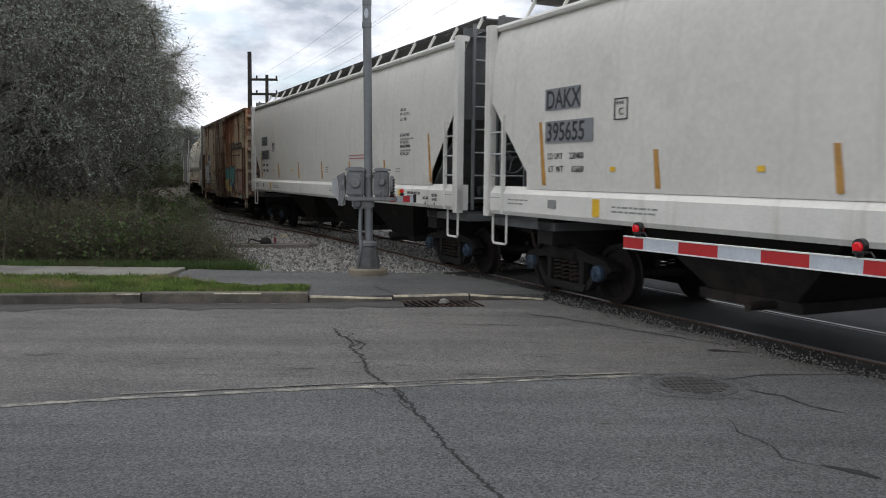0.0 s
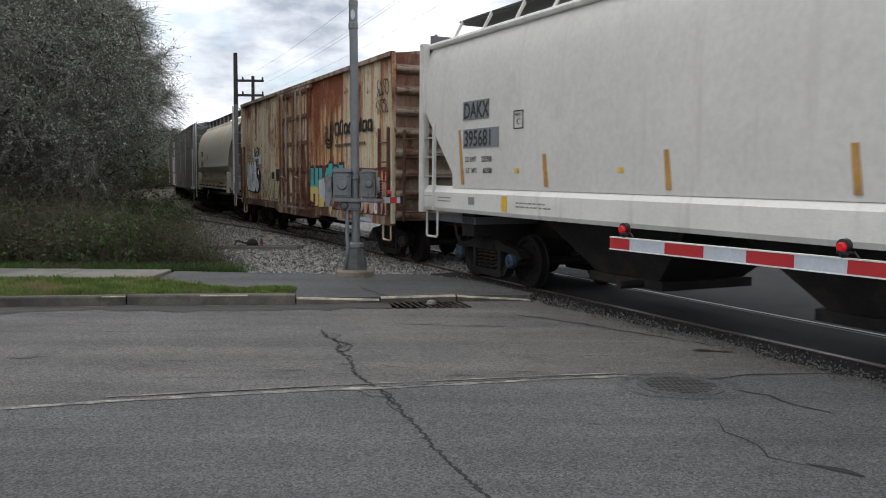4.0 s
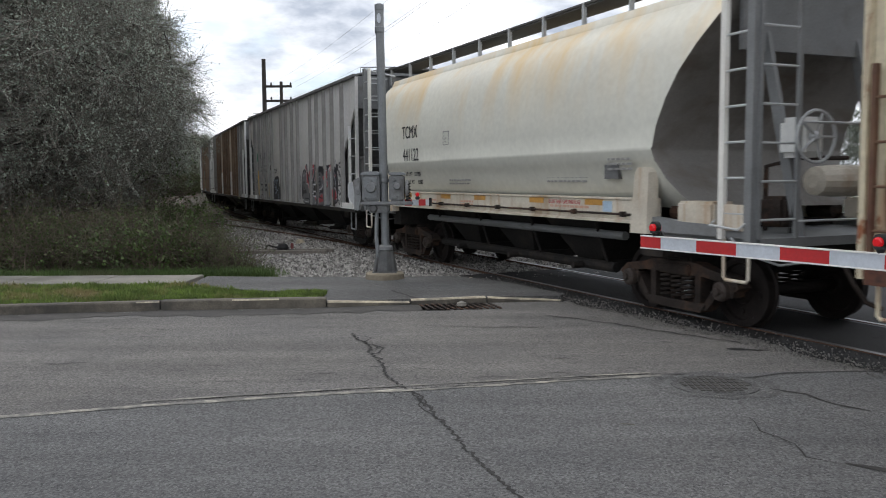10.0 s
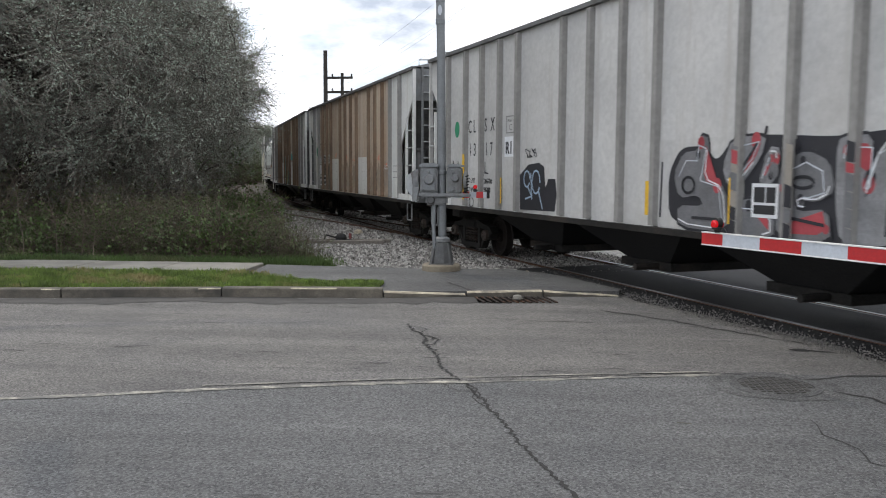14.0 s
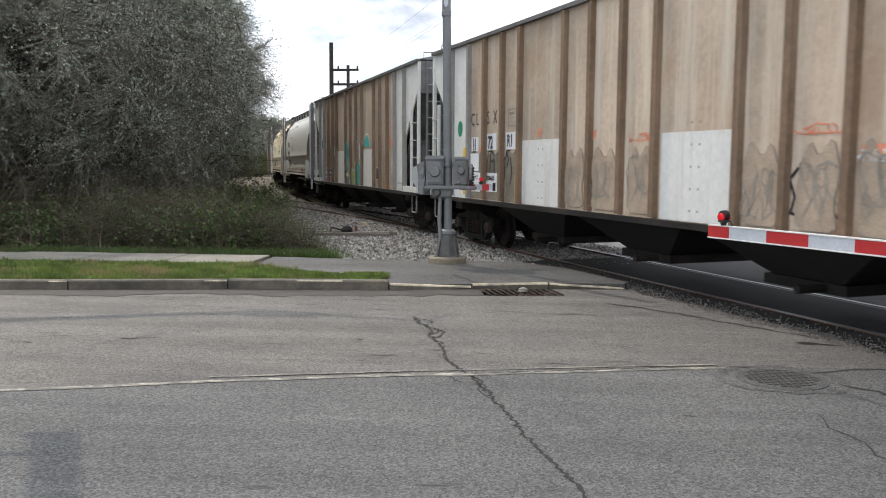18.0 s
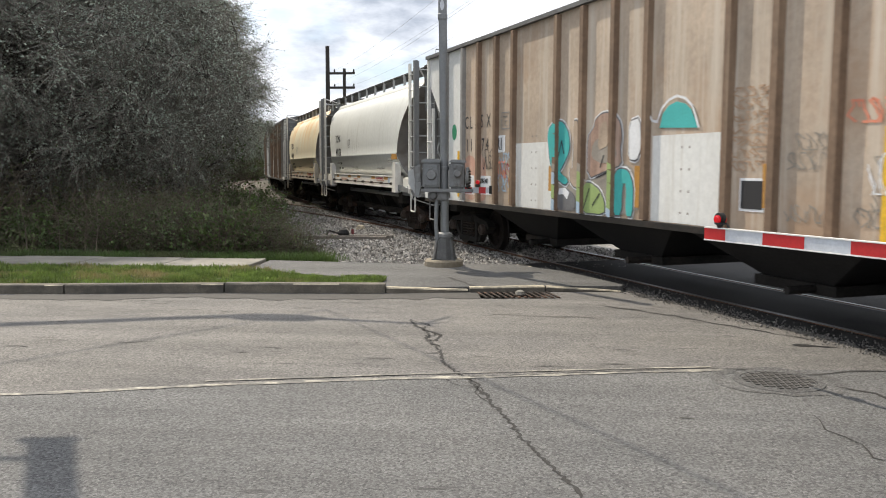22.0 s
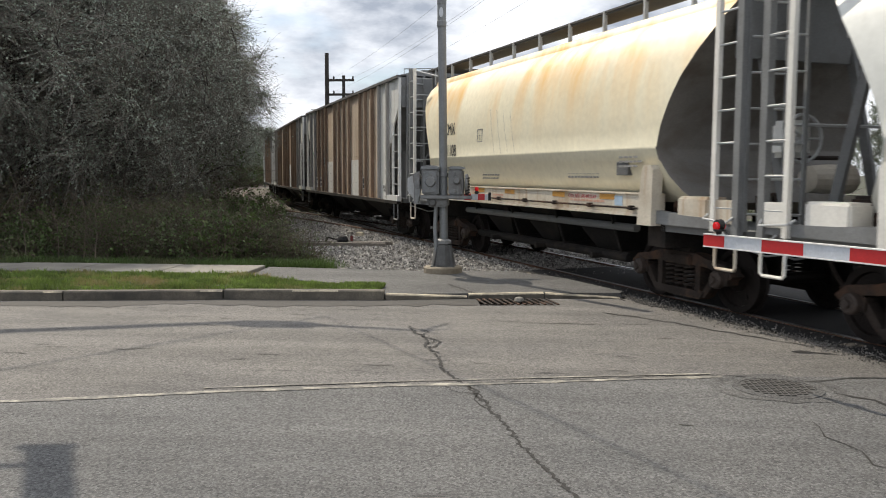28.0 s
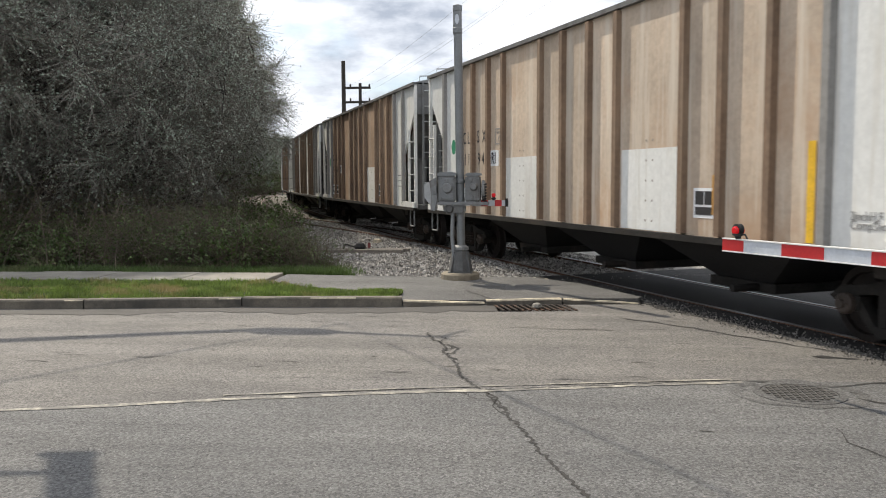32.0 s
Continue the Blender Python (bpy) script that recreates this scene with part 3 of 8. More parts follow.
def bogie(car, x, tint, caps=None):
    bol = child("bogie", proto("bogie", lambda: box(rbox(bmesh.new(), -0.22, 0.22, -1.05, 1.05, 0.52, 0.80, 0.03), -0.12, 0.12, -0.5, 0.5, 0.3, 0.52), [M_UNDER]), car, pose(x, 0, 0))
    for s in (-1, 1):
        child("side_frame", proto("side_frame" + tint.name + ("" if caps is None else caps.name), side_frame_mesh, [tint, M_BLACK, caps or M_CAP]), bol, pose(0, s * 1.0, 0, 0, 0, 0 if s < 0 else 180))
        child("bolster_end", proto("bolster_end" + tint.name, lambda: rbox(bmesh.new(), -0.30, 0.30, -0.13, 0.12, 0.56, 0.70, 0.02), [tint]), bol, pose(0, s * 1.0, 0))
        for i in (-0.2, 0.0, 0.2):
            child("spring", proto("spring", spring_mesh, [M_TRUCK]), bol, pose(i, s * 1.02, 0))
    for dx in (-0.865, 0.865):
        ws = child("wheelset", proto("wheelset", wheelset_mesh, [M_WHEEL]), bol, pose(dx, 0, 0.42))
        MOVERS.append(("wheel", ws, dx))


def coupler_mesh():
    bm = box(bmesh.new(), -0.9, 0.05, -0.09, 0.09, 0.76, 0.94)
    prism(bm, [(0.05, -0.1), (0.3, -0.16), (0.36, -0.02), (0.22, 0.02), (0.25, 0.15), (0.05, 0.13)], "z", 0.72, 0.99)
    tube(bm, [(0.0, -0.3, 0.8), (0.15, -0.34, 0.62), (0.3, -0.3, 0.42), (0.42, -0.2, 0.36)], 0.028, 6)
    return bm


def rung_mesh(w, paint=None):
    paint = paint or M_LADDER
    return proto("rung%.2f" % w + paint.name, lambda: tube(bmesh.new(), [(-w / 2, 0, 0), (w / 2, 0, 0)], 0.014, 6), [paint])


def ladder(car, x, side, z0, z1, w, rungs, material, lean=0.0, name="ladder", stile=0.045, off=1.63, inner=0):
    """Two stiles, or one on the side that inner names, with rungs between them."""
    bm, y = bmesh.new(), side * off
    for s in (-0.5, 0.5):
        if inner * s >= 0:
            box(bm, x + s * w - stile / 2, x + s * w + stile / 2, y - 0.03, y + 0.03, z0, z1)
    lad = part(name, bm, material, car)
    for k in range(rungs):
        z = z0 + (z1 - z0) * (k + 0.75) / (rungs + 0.5)
        child("rung", rung_mesh(w, material if material is M_BOXFRAME else None), lad, pose(x, y, z))
    return lad


def stirrup(car, x, side, z0, z1, w, material):
    y = side * 1.56
    return part("stirrup_step", tube(bmesh.new(), [(x - w / 2, y, z1), (x - w / 2, y, z0 + 0.03), (x - w / 2 + 0.03, y, z0), (x + w / 2 - 0.03, y, z0), (x + w / 2, y, z0 + 0.03), (x + w / 2, y, z1)], 0.02, 6), material, car)


def shell(prof, half, inset, cols=12, thick=0.02):
    """A car side: rows of an upright outline, each as long as inset(z) leaves it."""
    bm, rows = bmesh.new(), []
    for y, z in prof:
        e = half - inset(z)
        rows.append([bm.verts.new((-e + 2 * e * k / cols, y, z)) for k in range(cols + 1)])
    for a, b in zip(rows, rows[1:]):
        for k in range(cols):
            bm.faces.new((a[k], a[k + 1], b[k + 1], b[k]))
    return bm


def mirror_y(prof):
    return [(-y, z) for y, z in prof]


def underframe(car, half, sill_z, bins, bin_mat, bin_top=1.2, bin_low=0.36, tint=None, truck_in=2.0, caps=None):
    bm = box(bmesh.new(), -half - 0.1, half + 0.1, -0.22, 0.22, 0.78, 1.08)
    for s in (-1, 1):
        for d in (-1, 1):
            prism(bm, [(d * (half - truck_in) - 0.2, 0.80), (d * (half - truck_in) + 0.2, 0.80), (d * (half - truck_in) + 0.2, sill_z), (d * (half - truck_in) - 0.2, sill_z)], "y", s * 0.3, s * 1.45)
    part("centre_sill", bm, M_UNDER, car)
    for d in (1, -1):
        child("coupler", proto("coupler", coupler_mesh, [M_TRUCK]), car, pose(d * (half + 0.25), 0, 0, 0, 0, 0 if d > 0 else 180))
        bogie(car, d * (half - truck_in), tint or M_TRUCK, caps)
    if bins:
        span = 2 * (half - truck_in - 1.35)
        w = span / bins
        for i in range(bins):
            c = -span / 2 + (i + 0.5) * w
            bm = bmesh.new()
            t = [bm.verts.new((c + sx * w * 0.49, sy * 1.3, bin_top)) for sx, sy in ((-1, -1), (1, -1), (1, 1), (-1, 1))]
            b = [bm.verts.new((c + sx * w * 0.17, sy * 0.75, bin_low + 0.12)) for sx, sy in ((-1, -1), (1, -1), (1, 1), (-1, 1))]
            for k in range(4):
                bm.faces.new((t[k], t[(k + 1) % 4], b[(k + 1) % 4], b[k]))
            bm.faces.new(t), bm.faces.new(b[::-1])
            hop = part("discharge_hopper", bm, bin_mat, car)
            part("outlet_gate", tube(box(bmesh.new(), c - w * 0.2, c + w * 0.2, -0.8, 0.8, bin_low, bin_low + 0.12), [(c + w * 0.1, -1.2, bin_low + 0.06), (c + w * 0.1, -0.8, bin_low + 0.06)], 0.05, 8), M_UNDER, hop)


def end_kit(car, d, half, slope_in, z_knee, z_top, z_low, sheet_mat, post_mat, w=1.5, knee_in=0.1):
    """The slope sheet, end wall and platform at one end; d is 1 for the leading end."""
    e = d * half
    bm = bmesh.new()
    a, b, c = e - d * knee_in, e - d * knee_in, e - d * slope_in
    prism(bm, [(a, z_knee), (b, z_top), (b - d * 0.06, z_top), (a - d * 0.06, z_knee)], "y", -w, w)
    prism(bm, [(a, z_knee), (c, z_low), (c - d * 0.06, z_low), (a - d * 0.06, z_knee)], "y", -w, w)
    part("end_sheet", bm, sheet_mat, car)
    bm = box(bmesh.new(), e - d * slope_in, e, -1.45, 1.45, 1.0, 1.12)
    for y in (-0.9, 0.9):
        prism(bm, [(e - d * 0.25, 1.12), (e - d * 0.15, 1.12), (a, z_knee), (a - d * 0.08, z_knee)], "y", y - 0.025, y + 0.025)
    part("end_platform", bm, sheet_mat, car)
    bm = bmesh.new()
    turned(bm, [(0.16, 0.0), (0.16, 0.55)], (e - d * 0.75, 0.35, 1.12), "z", 14)
    tube(bm, [(e - d * 0.5, -0.6, 1.12), (e - d * 0.5, -0.6, 2.0)], 0.03, 8)
    tube(bm, [(e - d * 0.95, -0.75, 1.5), (e - d * 0.95, 0.1, 1.5)], 0.1, 10)
    part("brake_gear", bm, sheet_mat, car)
    if d > 0:
        bm = bmesh.new()
        ring = [(e + 0.02, -0.6 + 0.26 * math.cos(t), 2.1 + 0.26 * math.sin(t)) for t in (2 * math.pi * k / 16 for k in range(17))]
        tube(bm, ring, 0.018, 6, caps=False)
        for t in (0.3, 2.4, 4.5):
            tube(bm, [(e + 0.02, -0.6, 2.1), (e + 0.02, -0.6 + 0.26 * math.cos(t), 2.1 + 0.26 * math.sin(t))], 0.013, 5)
        tube(bm, [(e - 0.25, -0.6, 2.1), (e + 0.03, -0.6, 2.1)], 0.04, 8)
        part("brake_wheel", bm, M_TANKEND, car)


def roof_walk(car, half, y, z, material, posts=14, h=0.3, upright=False):
    bm = bmesh.new()
    for s in (-1, 1):
        box(bm, -half, half, s * y - 0.02, s * y + 0.02, z + h - 0.03, z + h)
    box(bm, -half, half, -y, -y + 0.5, z + h - 0.06, z + h - 0.035)
    box(bm, -half, half, y - 0.5, y, z + h - 0.06, z + h - 0.035)
    for k in range(int(half * 2 / 0.11)):
        x = -half + k * 0.11
        box(bm, x, x + 0.03, -y + 0.01, -y + 0.49, z + h - 0.034, z + h - 0.015)
    wk = part("running_board", bm, M_GRATE, car)
    for s in (-1, 1):
        for k in range(posts + 1):
            x = -half + 0.1 + (2 * half - 0.2) * k / posts
            if upright:
                part("walkway_post", box(bmesh.new(), x - 0.022, x + 0.022, s * y - 0.03, s * y + 0.03, z - 0.04, z + h), material, wk)
                continue
            part("walkway_bracket", prism(bmesh.new(), [(s * (y + 0.16), z - 0.02), (s * (y + 0.20), z - 0.02), (s * (y + 0.02), z + h), (s * (y - 0.04), z + h)], "x", x - 0.02, x + 0.02), material, wk)
    return wk


# ---- the four kinds of car ----
def smooth_hopper(label, number, half, seed):
    car = empty("covered_hopper_car", Matrix(), label, "freight car", "cars of the train")
    prof = [(-1.595, 1.60), (-1.605, 1.9), (-1.615, 2.5), (-1.615, 3.1), (-1.585, 3.6), (-1.53, 3.92), (-1.45, 4.12)]
    cut = lambda z: 0.0 if z >= 3.1 else min(1.2, (3.1 - z) / 1.25 * 1.2)
    prof.insert(1, (-1.6, 1.85))
    part("side_sheet", shell(prof, half, cut, 24), M_DAK, car, smooth=True)
    part("side_sheet", shell(mirror_y(prof), half, cut, 24), M_DAK, car, smooth=True)
    roof = [(-1.45, 4.12), (-1.2, 4.24), (-0.8, 4.36), (0, 4.42), (0.8, 4.36), (1.2, 4.24), (1.45, 4.12)]
    part("roof", shell(roof, half, lambda z: 0.0, 8), M_DAK, car, smooth=True)
    for s in (-1, 1):
        part("top_chord", tube(bmesh.new(), [(-half, s * 1.5, 4.1), (half, s * 1.5, 4.1)], 0.055, 8), M_DAKSILL, car)
        bm = bmesh.new()
        prism(bm, [(s * 1.44, 1.19), (s * 1.61, 1.19), (s * 1.64, 1.25), (s * 1.64, 1.52), (s * 1.56, 1.63), (s * 1.44, 1.63)], "x", -half, half)
        part("side_sill", bm, M_DAKSILL, car)
    roof_walk(car, half - 0.3, 1.0, 4.25, M_DAKSILL, 16, 0.32)
    underframe(car, half, 1.19, 3, M_UNDER, 1.5, 0.33, truck_in=1.5, caps=M_CAPBLUE, tint=M_UNDER)
    for d in (1, -1):
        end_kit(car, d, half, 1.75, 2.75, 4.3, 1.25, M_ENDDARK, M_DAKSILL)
        for s in (-1, 1):
            part("corner_post", box(bmesh.new(), min(d * half, d * (half - 0.16)), max(d * half, d * (half - 0.16)), s * 1.60 - 0.06, s * 1.60 + 0.06, 1.15, 4.15), M_DAKSILL, car)
            ladder(car, d * (half - 0.36), s, 1.2, 2.72, 0.4, 4, M_DAKSILL)
            stirrup(car, d * (half - 0.36), s, 0.72, 1.2, 0.42, M_DAKSILL)
        ladder_end(car, d * (half - 0.02), M_TANKEND, 1.2, 4.35)
    y, tx = -1.645, -half + (1.6 if seed == 30 else 1.7)
    plate("number_panel", rect(tx, tx + 0.84, 2.71, 3.01), y + 0.026, car, M_GREYBOX, 0.008)
    plate("number_panel", rect(tx + 0.02, tx + 1.14, 2.26, 2.56), y + 0.026, car, M_GREYBOX, 0.008)
    letters("reporting_mark", "DAKX", 0.36, tx + 0.03, 2.735, y + 0.016, car, M_INK, 0.82, 0.004)
    letters("car_number", number, 0.36, tx + 0.05, 2.285, y + 0.016, car, M_INK, 0.85, 0.004)
    for name, text, x, z in (("load_limit", "LD LMT", 0.07, 2.03), ("load_limit_figure", "220900" if seed == 30 else "220400", 0.60, 2.03), ("light_weight", "LT  WT", 0.1, 1.85), ("light_weight_figure", "65100" if seed == 30 else "65600", 0.66, 1.85)):
        letters(name, text, 0.125, tx + x, z, -1.612, car, M_INK, 0.88)
    for q in (rect(tx + 1.57, tx + 1.83, 2.755, 2.77), rect(tx + 1.57, tx + 1.83, 2.5, 2.515), rect(tx + 1.57, tx + 1.585, 2.5, 2.77), rect(tx + 1.815, tx + 1.83, 2.5, 2.77)):
        plate("plate_outline", q, y + 0.028, car, M_INK, 0.008)
    letters("clearance_plate", "PLATE", 0.055, tx + 1.61, 2.69, y + 0.02, car, M_INK)
    letters("clearance_letter", "C", 0.13, tx + 1.66, 2.56, y + 0.02, car, M_INK)
    for x, h in ((tx - 0.05, 0.9), (-half + 4.08, 0.46), (-half + 6.55, 0.46), (0.3, 0.46), (2.65, 0.44), (4.95, 0.44), (half - 1.28, 0.9)):
        x -= 0.08 if seed == 30 and -half + 2 < x < 3 else 0.0
        plate("reflector_strip", [(x, 1.66), (x + 0.075, 1.66), (x + 0.075 - 0.13 * h, 1.66 + h), (x - 0.13 * h, 1.66 + h)], -1.60, car, M_ORANGE, 0.017)
    for text, x, z in (("EXW  10-8", 5.86, 3.05), ("EW    8-2  H 15-2", 5.86, 2.96), ("CU FT  5851", 5.86, 2.86), ("EXTERIOR PAINT", 5.86, 2.55), ("PLT  442  12-16", 5.87, 2.405), ("INTERIOR LINING", 5.87, 2.33), ("PLT  442  12-16", 5.88, 2.18)):
        letters("data_stencil", text, 0.085, x, z, -1.616, car, M_INK, 0.78)
    for x, z, w in ((5.87, 2.48, 0.75), (5.88, 2.255, 0.55)):
        bars("small_print", x, z, w, 1, -1.615, car, M_INKGREY, 0.035, 0.03, seed)
    for text, x, z in (("HAND BRAKE APPLIES ONLY", 6.33, 1.42), ("ON B END TRUCK", 6.33, 1.34), ("JACK HERE", 7.12, 1.34), ("PULL HERE", 7.52, 1.40), ("LIFT HERE", 7.54, 1.32)):
        letters("sill_stencil", text, 0.075, x, z, -1.642, car, M_INK, 0.68)
    for x in (7.24, 7.66):
        plate("arrow_mark", [(x, 1.23), (x + 0.03, 1.27), (x + 0.01, 1.27), (x + 0.01, 1.30), (x - 0.01, 1.30), (x - 0.01, 1.27), (x - 0.03, 1.27)], -1.64, car, M_INK)
    plate("retainer_box", rect(6.06, 6.27, 1.26, 1.35), -1.64, car, M_ENDDARK, 0.03)
    for i, (x, z, w, r) in enumerate(((-half + 3.3, 1.40, 0.95, 2), (4.6, 1.40, 0.6, 2), (-half + 0.75, 1.42, 0.5, 2), (1.0, 1.42, 0.4, 2), (5.6, 1.9, 0.25, 2), (-half + 9.2, 1.95, 0.2, 3))):
        bars("small_print", x, z, w, r, -1.641 if z < 1.6 else -1.606, car, seed=seed + i, h=0.022, gap=0.035)
    bars("red_small_print", 2.55, 2.22, 1.45, 2, y + 0.03, car, M_SPRED, 0.022, 0.05, seed)
    plate("yellow_placard", rect(-half + 2.9, -half + 3.05, 1.27, 1.5), y, car, M_YELLOW)
    plate("yellow_placard", rect(half - 2.78, half - 2.62, 1.27, 1.5), y, car, M_YELLOW)
    plate("tool_outline", rect(-half + 1.85, -half + 2.05, 1.34, 1.46), y, car, M_INKGREY)
    for x in (-half + 3.2, -half + 5.6, 3.9):
        plate("yellow_sticker", rect(x, x + 0.1, 1.86, 1.92), -1.60, car, M_YELLOW, 0.012)
    return car


def ladder_end(car, x, material, z0, z1, y0=-1.35, w=0.45, rungs=8):
    bm = bmesh.new()
    for y in (y0, y0 + w):
        box(bm, x - 0.02, x + 0.02, y - 0.025, y + 0.025, z0, z1)
    lad = part("end_ladder", bm, material, car)
    for k in range(rungs):
        child("rung", rung_mesh(w, material if material is M_BOXFRAME else None), lad, pose(x, y0 + w / 2, z0 + (z1 - z0) * (k + 0.5) / rungs, 0, 0, 90))
    return lad


def tank_hopper(label, number, half, paint, seed, sill_mat, streak_ribs=False):
    car = empty("covered_hopper_car", Matrix(), label, "freight car", "cars of the train")
    prof = [(-1.20, 1.40), (-1.38, 1.56), (-1.49, 1.76), (-1.55, 1.95), (-1.578, 1.975), (-1.60, 2.10), (-1.612, 2.125), (-1.60, 2.15), (-1.605, 2.4), (-1.595, 2.7), (-1.56, 3.0), (-1.49, 3.3), (-1.38, 3.58), (-1.25, 3.76), (-1.12, 3.88)]
    steps = ((1.40, 1.03), (1.65, 1.22), (1.9, 1.40), (2.11, 1.45), (2.45, 1.35), (2.8, 1.16), (3.15, 0.94), (3.5, 0.62), (3.7, 0.52), (3.9, 0.54))

    def cut(z):
        for (z0, a), (z1, b) in zip(steps, steps[1:]):
            if z <= z1:
                return a + (b - a) * max(0.0, z - z0) / (z1 - z0)
        return steps[-1][1]

    part("tank_side", shell(prof, half, cut, 16), paint, car, smooth=True)
    part("tank_side", shell(mirror_y(prof), half, cut, 16), paint, car, smooth=True)
    roof = [(-1.12, 3.88), (-1.08, 4.0), (-0.9, 4.06), (0, 4.14), (0.9, 4.06), (1.08, 4.0), (1.12, 3.88)]
    part("roof", shell(roof, half, lambda z: 0.54, 8), paint, car, smooth=True)
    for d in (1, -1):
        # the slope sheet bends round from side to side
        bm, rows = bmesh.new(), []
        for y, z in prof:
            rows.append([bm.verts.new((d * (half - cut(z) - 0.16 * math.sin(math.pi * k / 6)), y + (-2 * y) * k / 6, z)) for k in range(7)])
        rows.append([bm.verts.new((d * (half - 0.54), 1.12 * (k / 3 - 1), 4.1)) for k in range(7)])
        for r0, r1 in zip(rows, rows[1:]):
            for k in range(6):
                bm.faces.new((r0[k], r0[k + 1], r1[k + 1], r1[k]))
        part("slope_sheet", bm, M_SLOPESHADE, car, smooth=True)
    for s in (-1, 1):
        part("side_sill", prism(bmesh.new(), [(s * 1.40, 1.20), (s * 1.60, 1.20), (s * 1.60, 1.23), (s * 1.565, 1.24), (s * 1.565, 1.49), (s * 1.585, 1.50), (s * 1.585, 1.52), (s * 1.40, 1.52)], "x", -half + 1.5, half - 1.5), sill_mat, car)
        part("piping", tube(bmesh.new(), [(-half + 1.7, s * 1.60, 1.31), (half - 1.7, s * 1.60, 1.31)], 0.016, 6), M_TRUCK, car)
        for k in range(8):
            x = -half + 2.0 + k * (2 * half - 4.0) / 7
            part("pipe_clip", rbox(bmesh.new(), x - 0.04, x + 0.04, min(s * 1.56, s * 1.64), max(s * 1.56, s * 1.64), 1.28, 1.345, 0.01), M_TRUCK, car)
        part("pneumatic_pipe", tube(bmesh.new(), [(-half + 2.6, s * 1.1, 0.98), (half - 2.6, s * 1.1, 0.98)], 0.06, 10), M_TANKEND, car)
        part("lower_pipe", tube(bmesh.new(), [(-half + 3.0, s * 0.95, 0.5), (half - 3.0, s * 0.95, 0.5)], 0.075, 10), M_UNDER, car)
        for k in range(4):
            x = -half + 3.2 + k * (2 * half - 6.4) / 3
            part("pipe_hanger", tube(bmesh.new(), [(x, s * 0.95, 0.5), (x, s * 1.2, 1.2)], 0.025, 6), M_UNDER, car)
    roof_walk(car, half - 0.25, 1.05, 3.98, M_LADDER, 10, 0.34, True)
    underframe(car, half, 1.21, 3, M_UNDER, 1.5, 0.42, M_TRUCK, 1.6)
    for d in (1, -1):
        e, xp = d * half, d * (half + 0.17)
        part("end_platform", box(bmesh.new(), min(e - d * 1.5, xp), max(e - d * 1.5, xp), -1.45, 1.45, 1.02, 1.12), M_TANKEND, car)
        for y in (-0.72, 0.72):
            part("end_brace", prism(bmesh.new(), [(e - d * 0.05, 1.12), (e + d * 0.08, 1.12), (e - d * 0.62, 3.9), (e - d * 0.75, 3.9)], "y", y - 0.03, y + 0.03), M_TANKEND, car)
        part("end_cap", box(bmesh.new(), min(e - d * 0.5, e - d * 0.56), max(e - d * 0.5, e - d * 0.56), -1.1, 1.1, 3.2, 4.08), M_TANKEND, car)
        for s in (-1, 1):
            part("corner_post", prism(bmesh.new(), [(xp, 1.06), (xp - d * 0.10, 1.06), (xp - d * 0.10, 4.36), (xp, 4.36)], "y", s * 1.55 - 0.045, s * 1.55 + 0.045), M_TANKEND, car)
            ladder(car, e - d * 0.06, s, 1.1, 4.32, 0.4, 8, M_DAKSILL, off=1.58, inner=-d, stile=0.075)
            part("post_tie", tube(bmesh.new(), [(xp - d * 0.05, s * 1.55, 4.34), (e - d * 0.7, s * 1.1, 4.1)], 0.02, 6), M_LADDER, car)
            part("sill_step", prism(bmesh.new(), [(e - d * 1.80, 1.09), (e - d * 1.47, 1.09), (e - d * 1.45, 1.84), (e - d * 1.49, 1.9), (e - d * 1.66, 1.9), (e - d * 1.71, 1.82)], "y", s * 1.48, s * 1.64), sill_mat, car)
            part("end_sill", prism(bmesh.new(), [(e - d * 1.5, 1.12), (xp, 1.12), (xp, 1.24), (e - d * 0.9, 1.26), (e - d * 1.5, 1.3)], "y", s * 1.44, s * 1.56), M_TANKEND, car)
            part("tool_box", rbox(bmesh.new(), min(e - d * 1.05, e - d * 0.45), max(e - d * 1.05, e - d * 0.45), min(s * 1.2, s * 1.54), max(s * 1.2, s * 1.54), 1.22, 1.5, 0.03), sill_mat, car)
            part("data_plate", rbox(bmesh.new(), min(e - d * 0.25, e + d * 0.08), max(e - d * 0.25, e + d * 0.08), min(s * 1.56, s * 1.59), max(s * 1.56, s * 1.59), 1.2, 1.48, 0.01), sill_mat, car)
            part("sill_grab", tube(bmesh.new(), [(e - d * 0.38, s * 1.57, 1.3), (e - d * 0.36, s * 1.66, 1.25), (e + d * 0.06, s * 1.66, 1.22), (e + d * 0.1, s * 1.57, 1.3)], 0.014, 6), M_LADDER, car)
            part("air_reservoir", turned(bmesh.new(), [(0.06, -0.25), (0.12, -0.2), (0.12, 0.2), (0.06, 0.25)], (e - d * 1.3, s * 1.15, 1.34), "x", 12), M_TRUCK, car)
            part("release_lever", tube(bmesh.new(), [(e - d * 0.12, s * 1.58, 1.12), (e + d * 0.05, s * 1.6, 0.98), (e + d * 0.1, s * 1.1, 0.82), (e + d * 0.18, s * 0.4, 0.86)], 0.014, 5), M_LADDER, car)
            stirrup(car, e - d * 0.06, s, 0.66, 1.12, 0.36, sill_mat)
        ladder_end(car, xp, M_TANKEND, 1.12, 4.34, -1.5, 0.55, 8)
        for z in (2.35, 1.3):
            part("end_grab_rail", tube(bmesh.new(), [(xp, -0.95, z), (xp + d * 0.05, -0.9, z), (xp + d * 0.05, 1.4, z), (xp, 1.45, z)], 0.014, 6), M_LADDER, car)
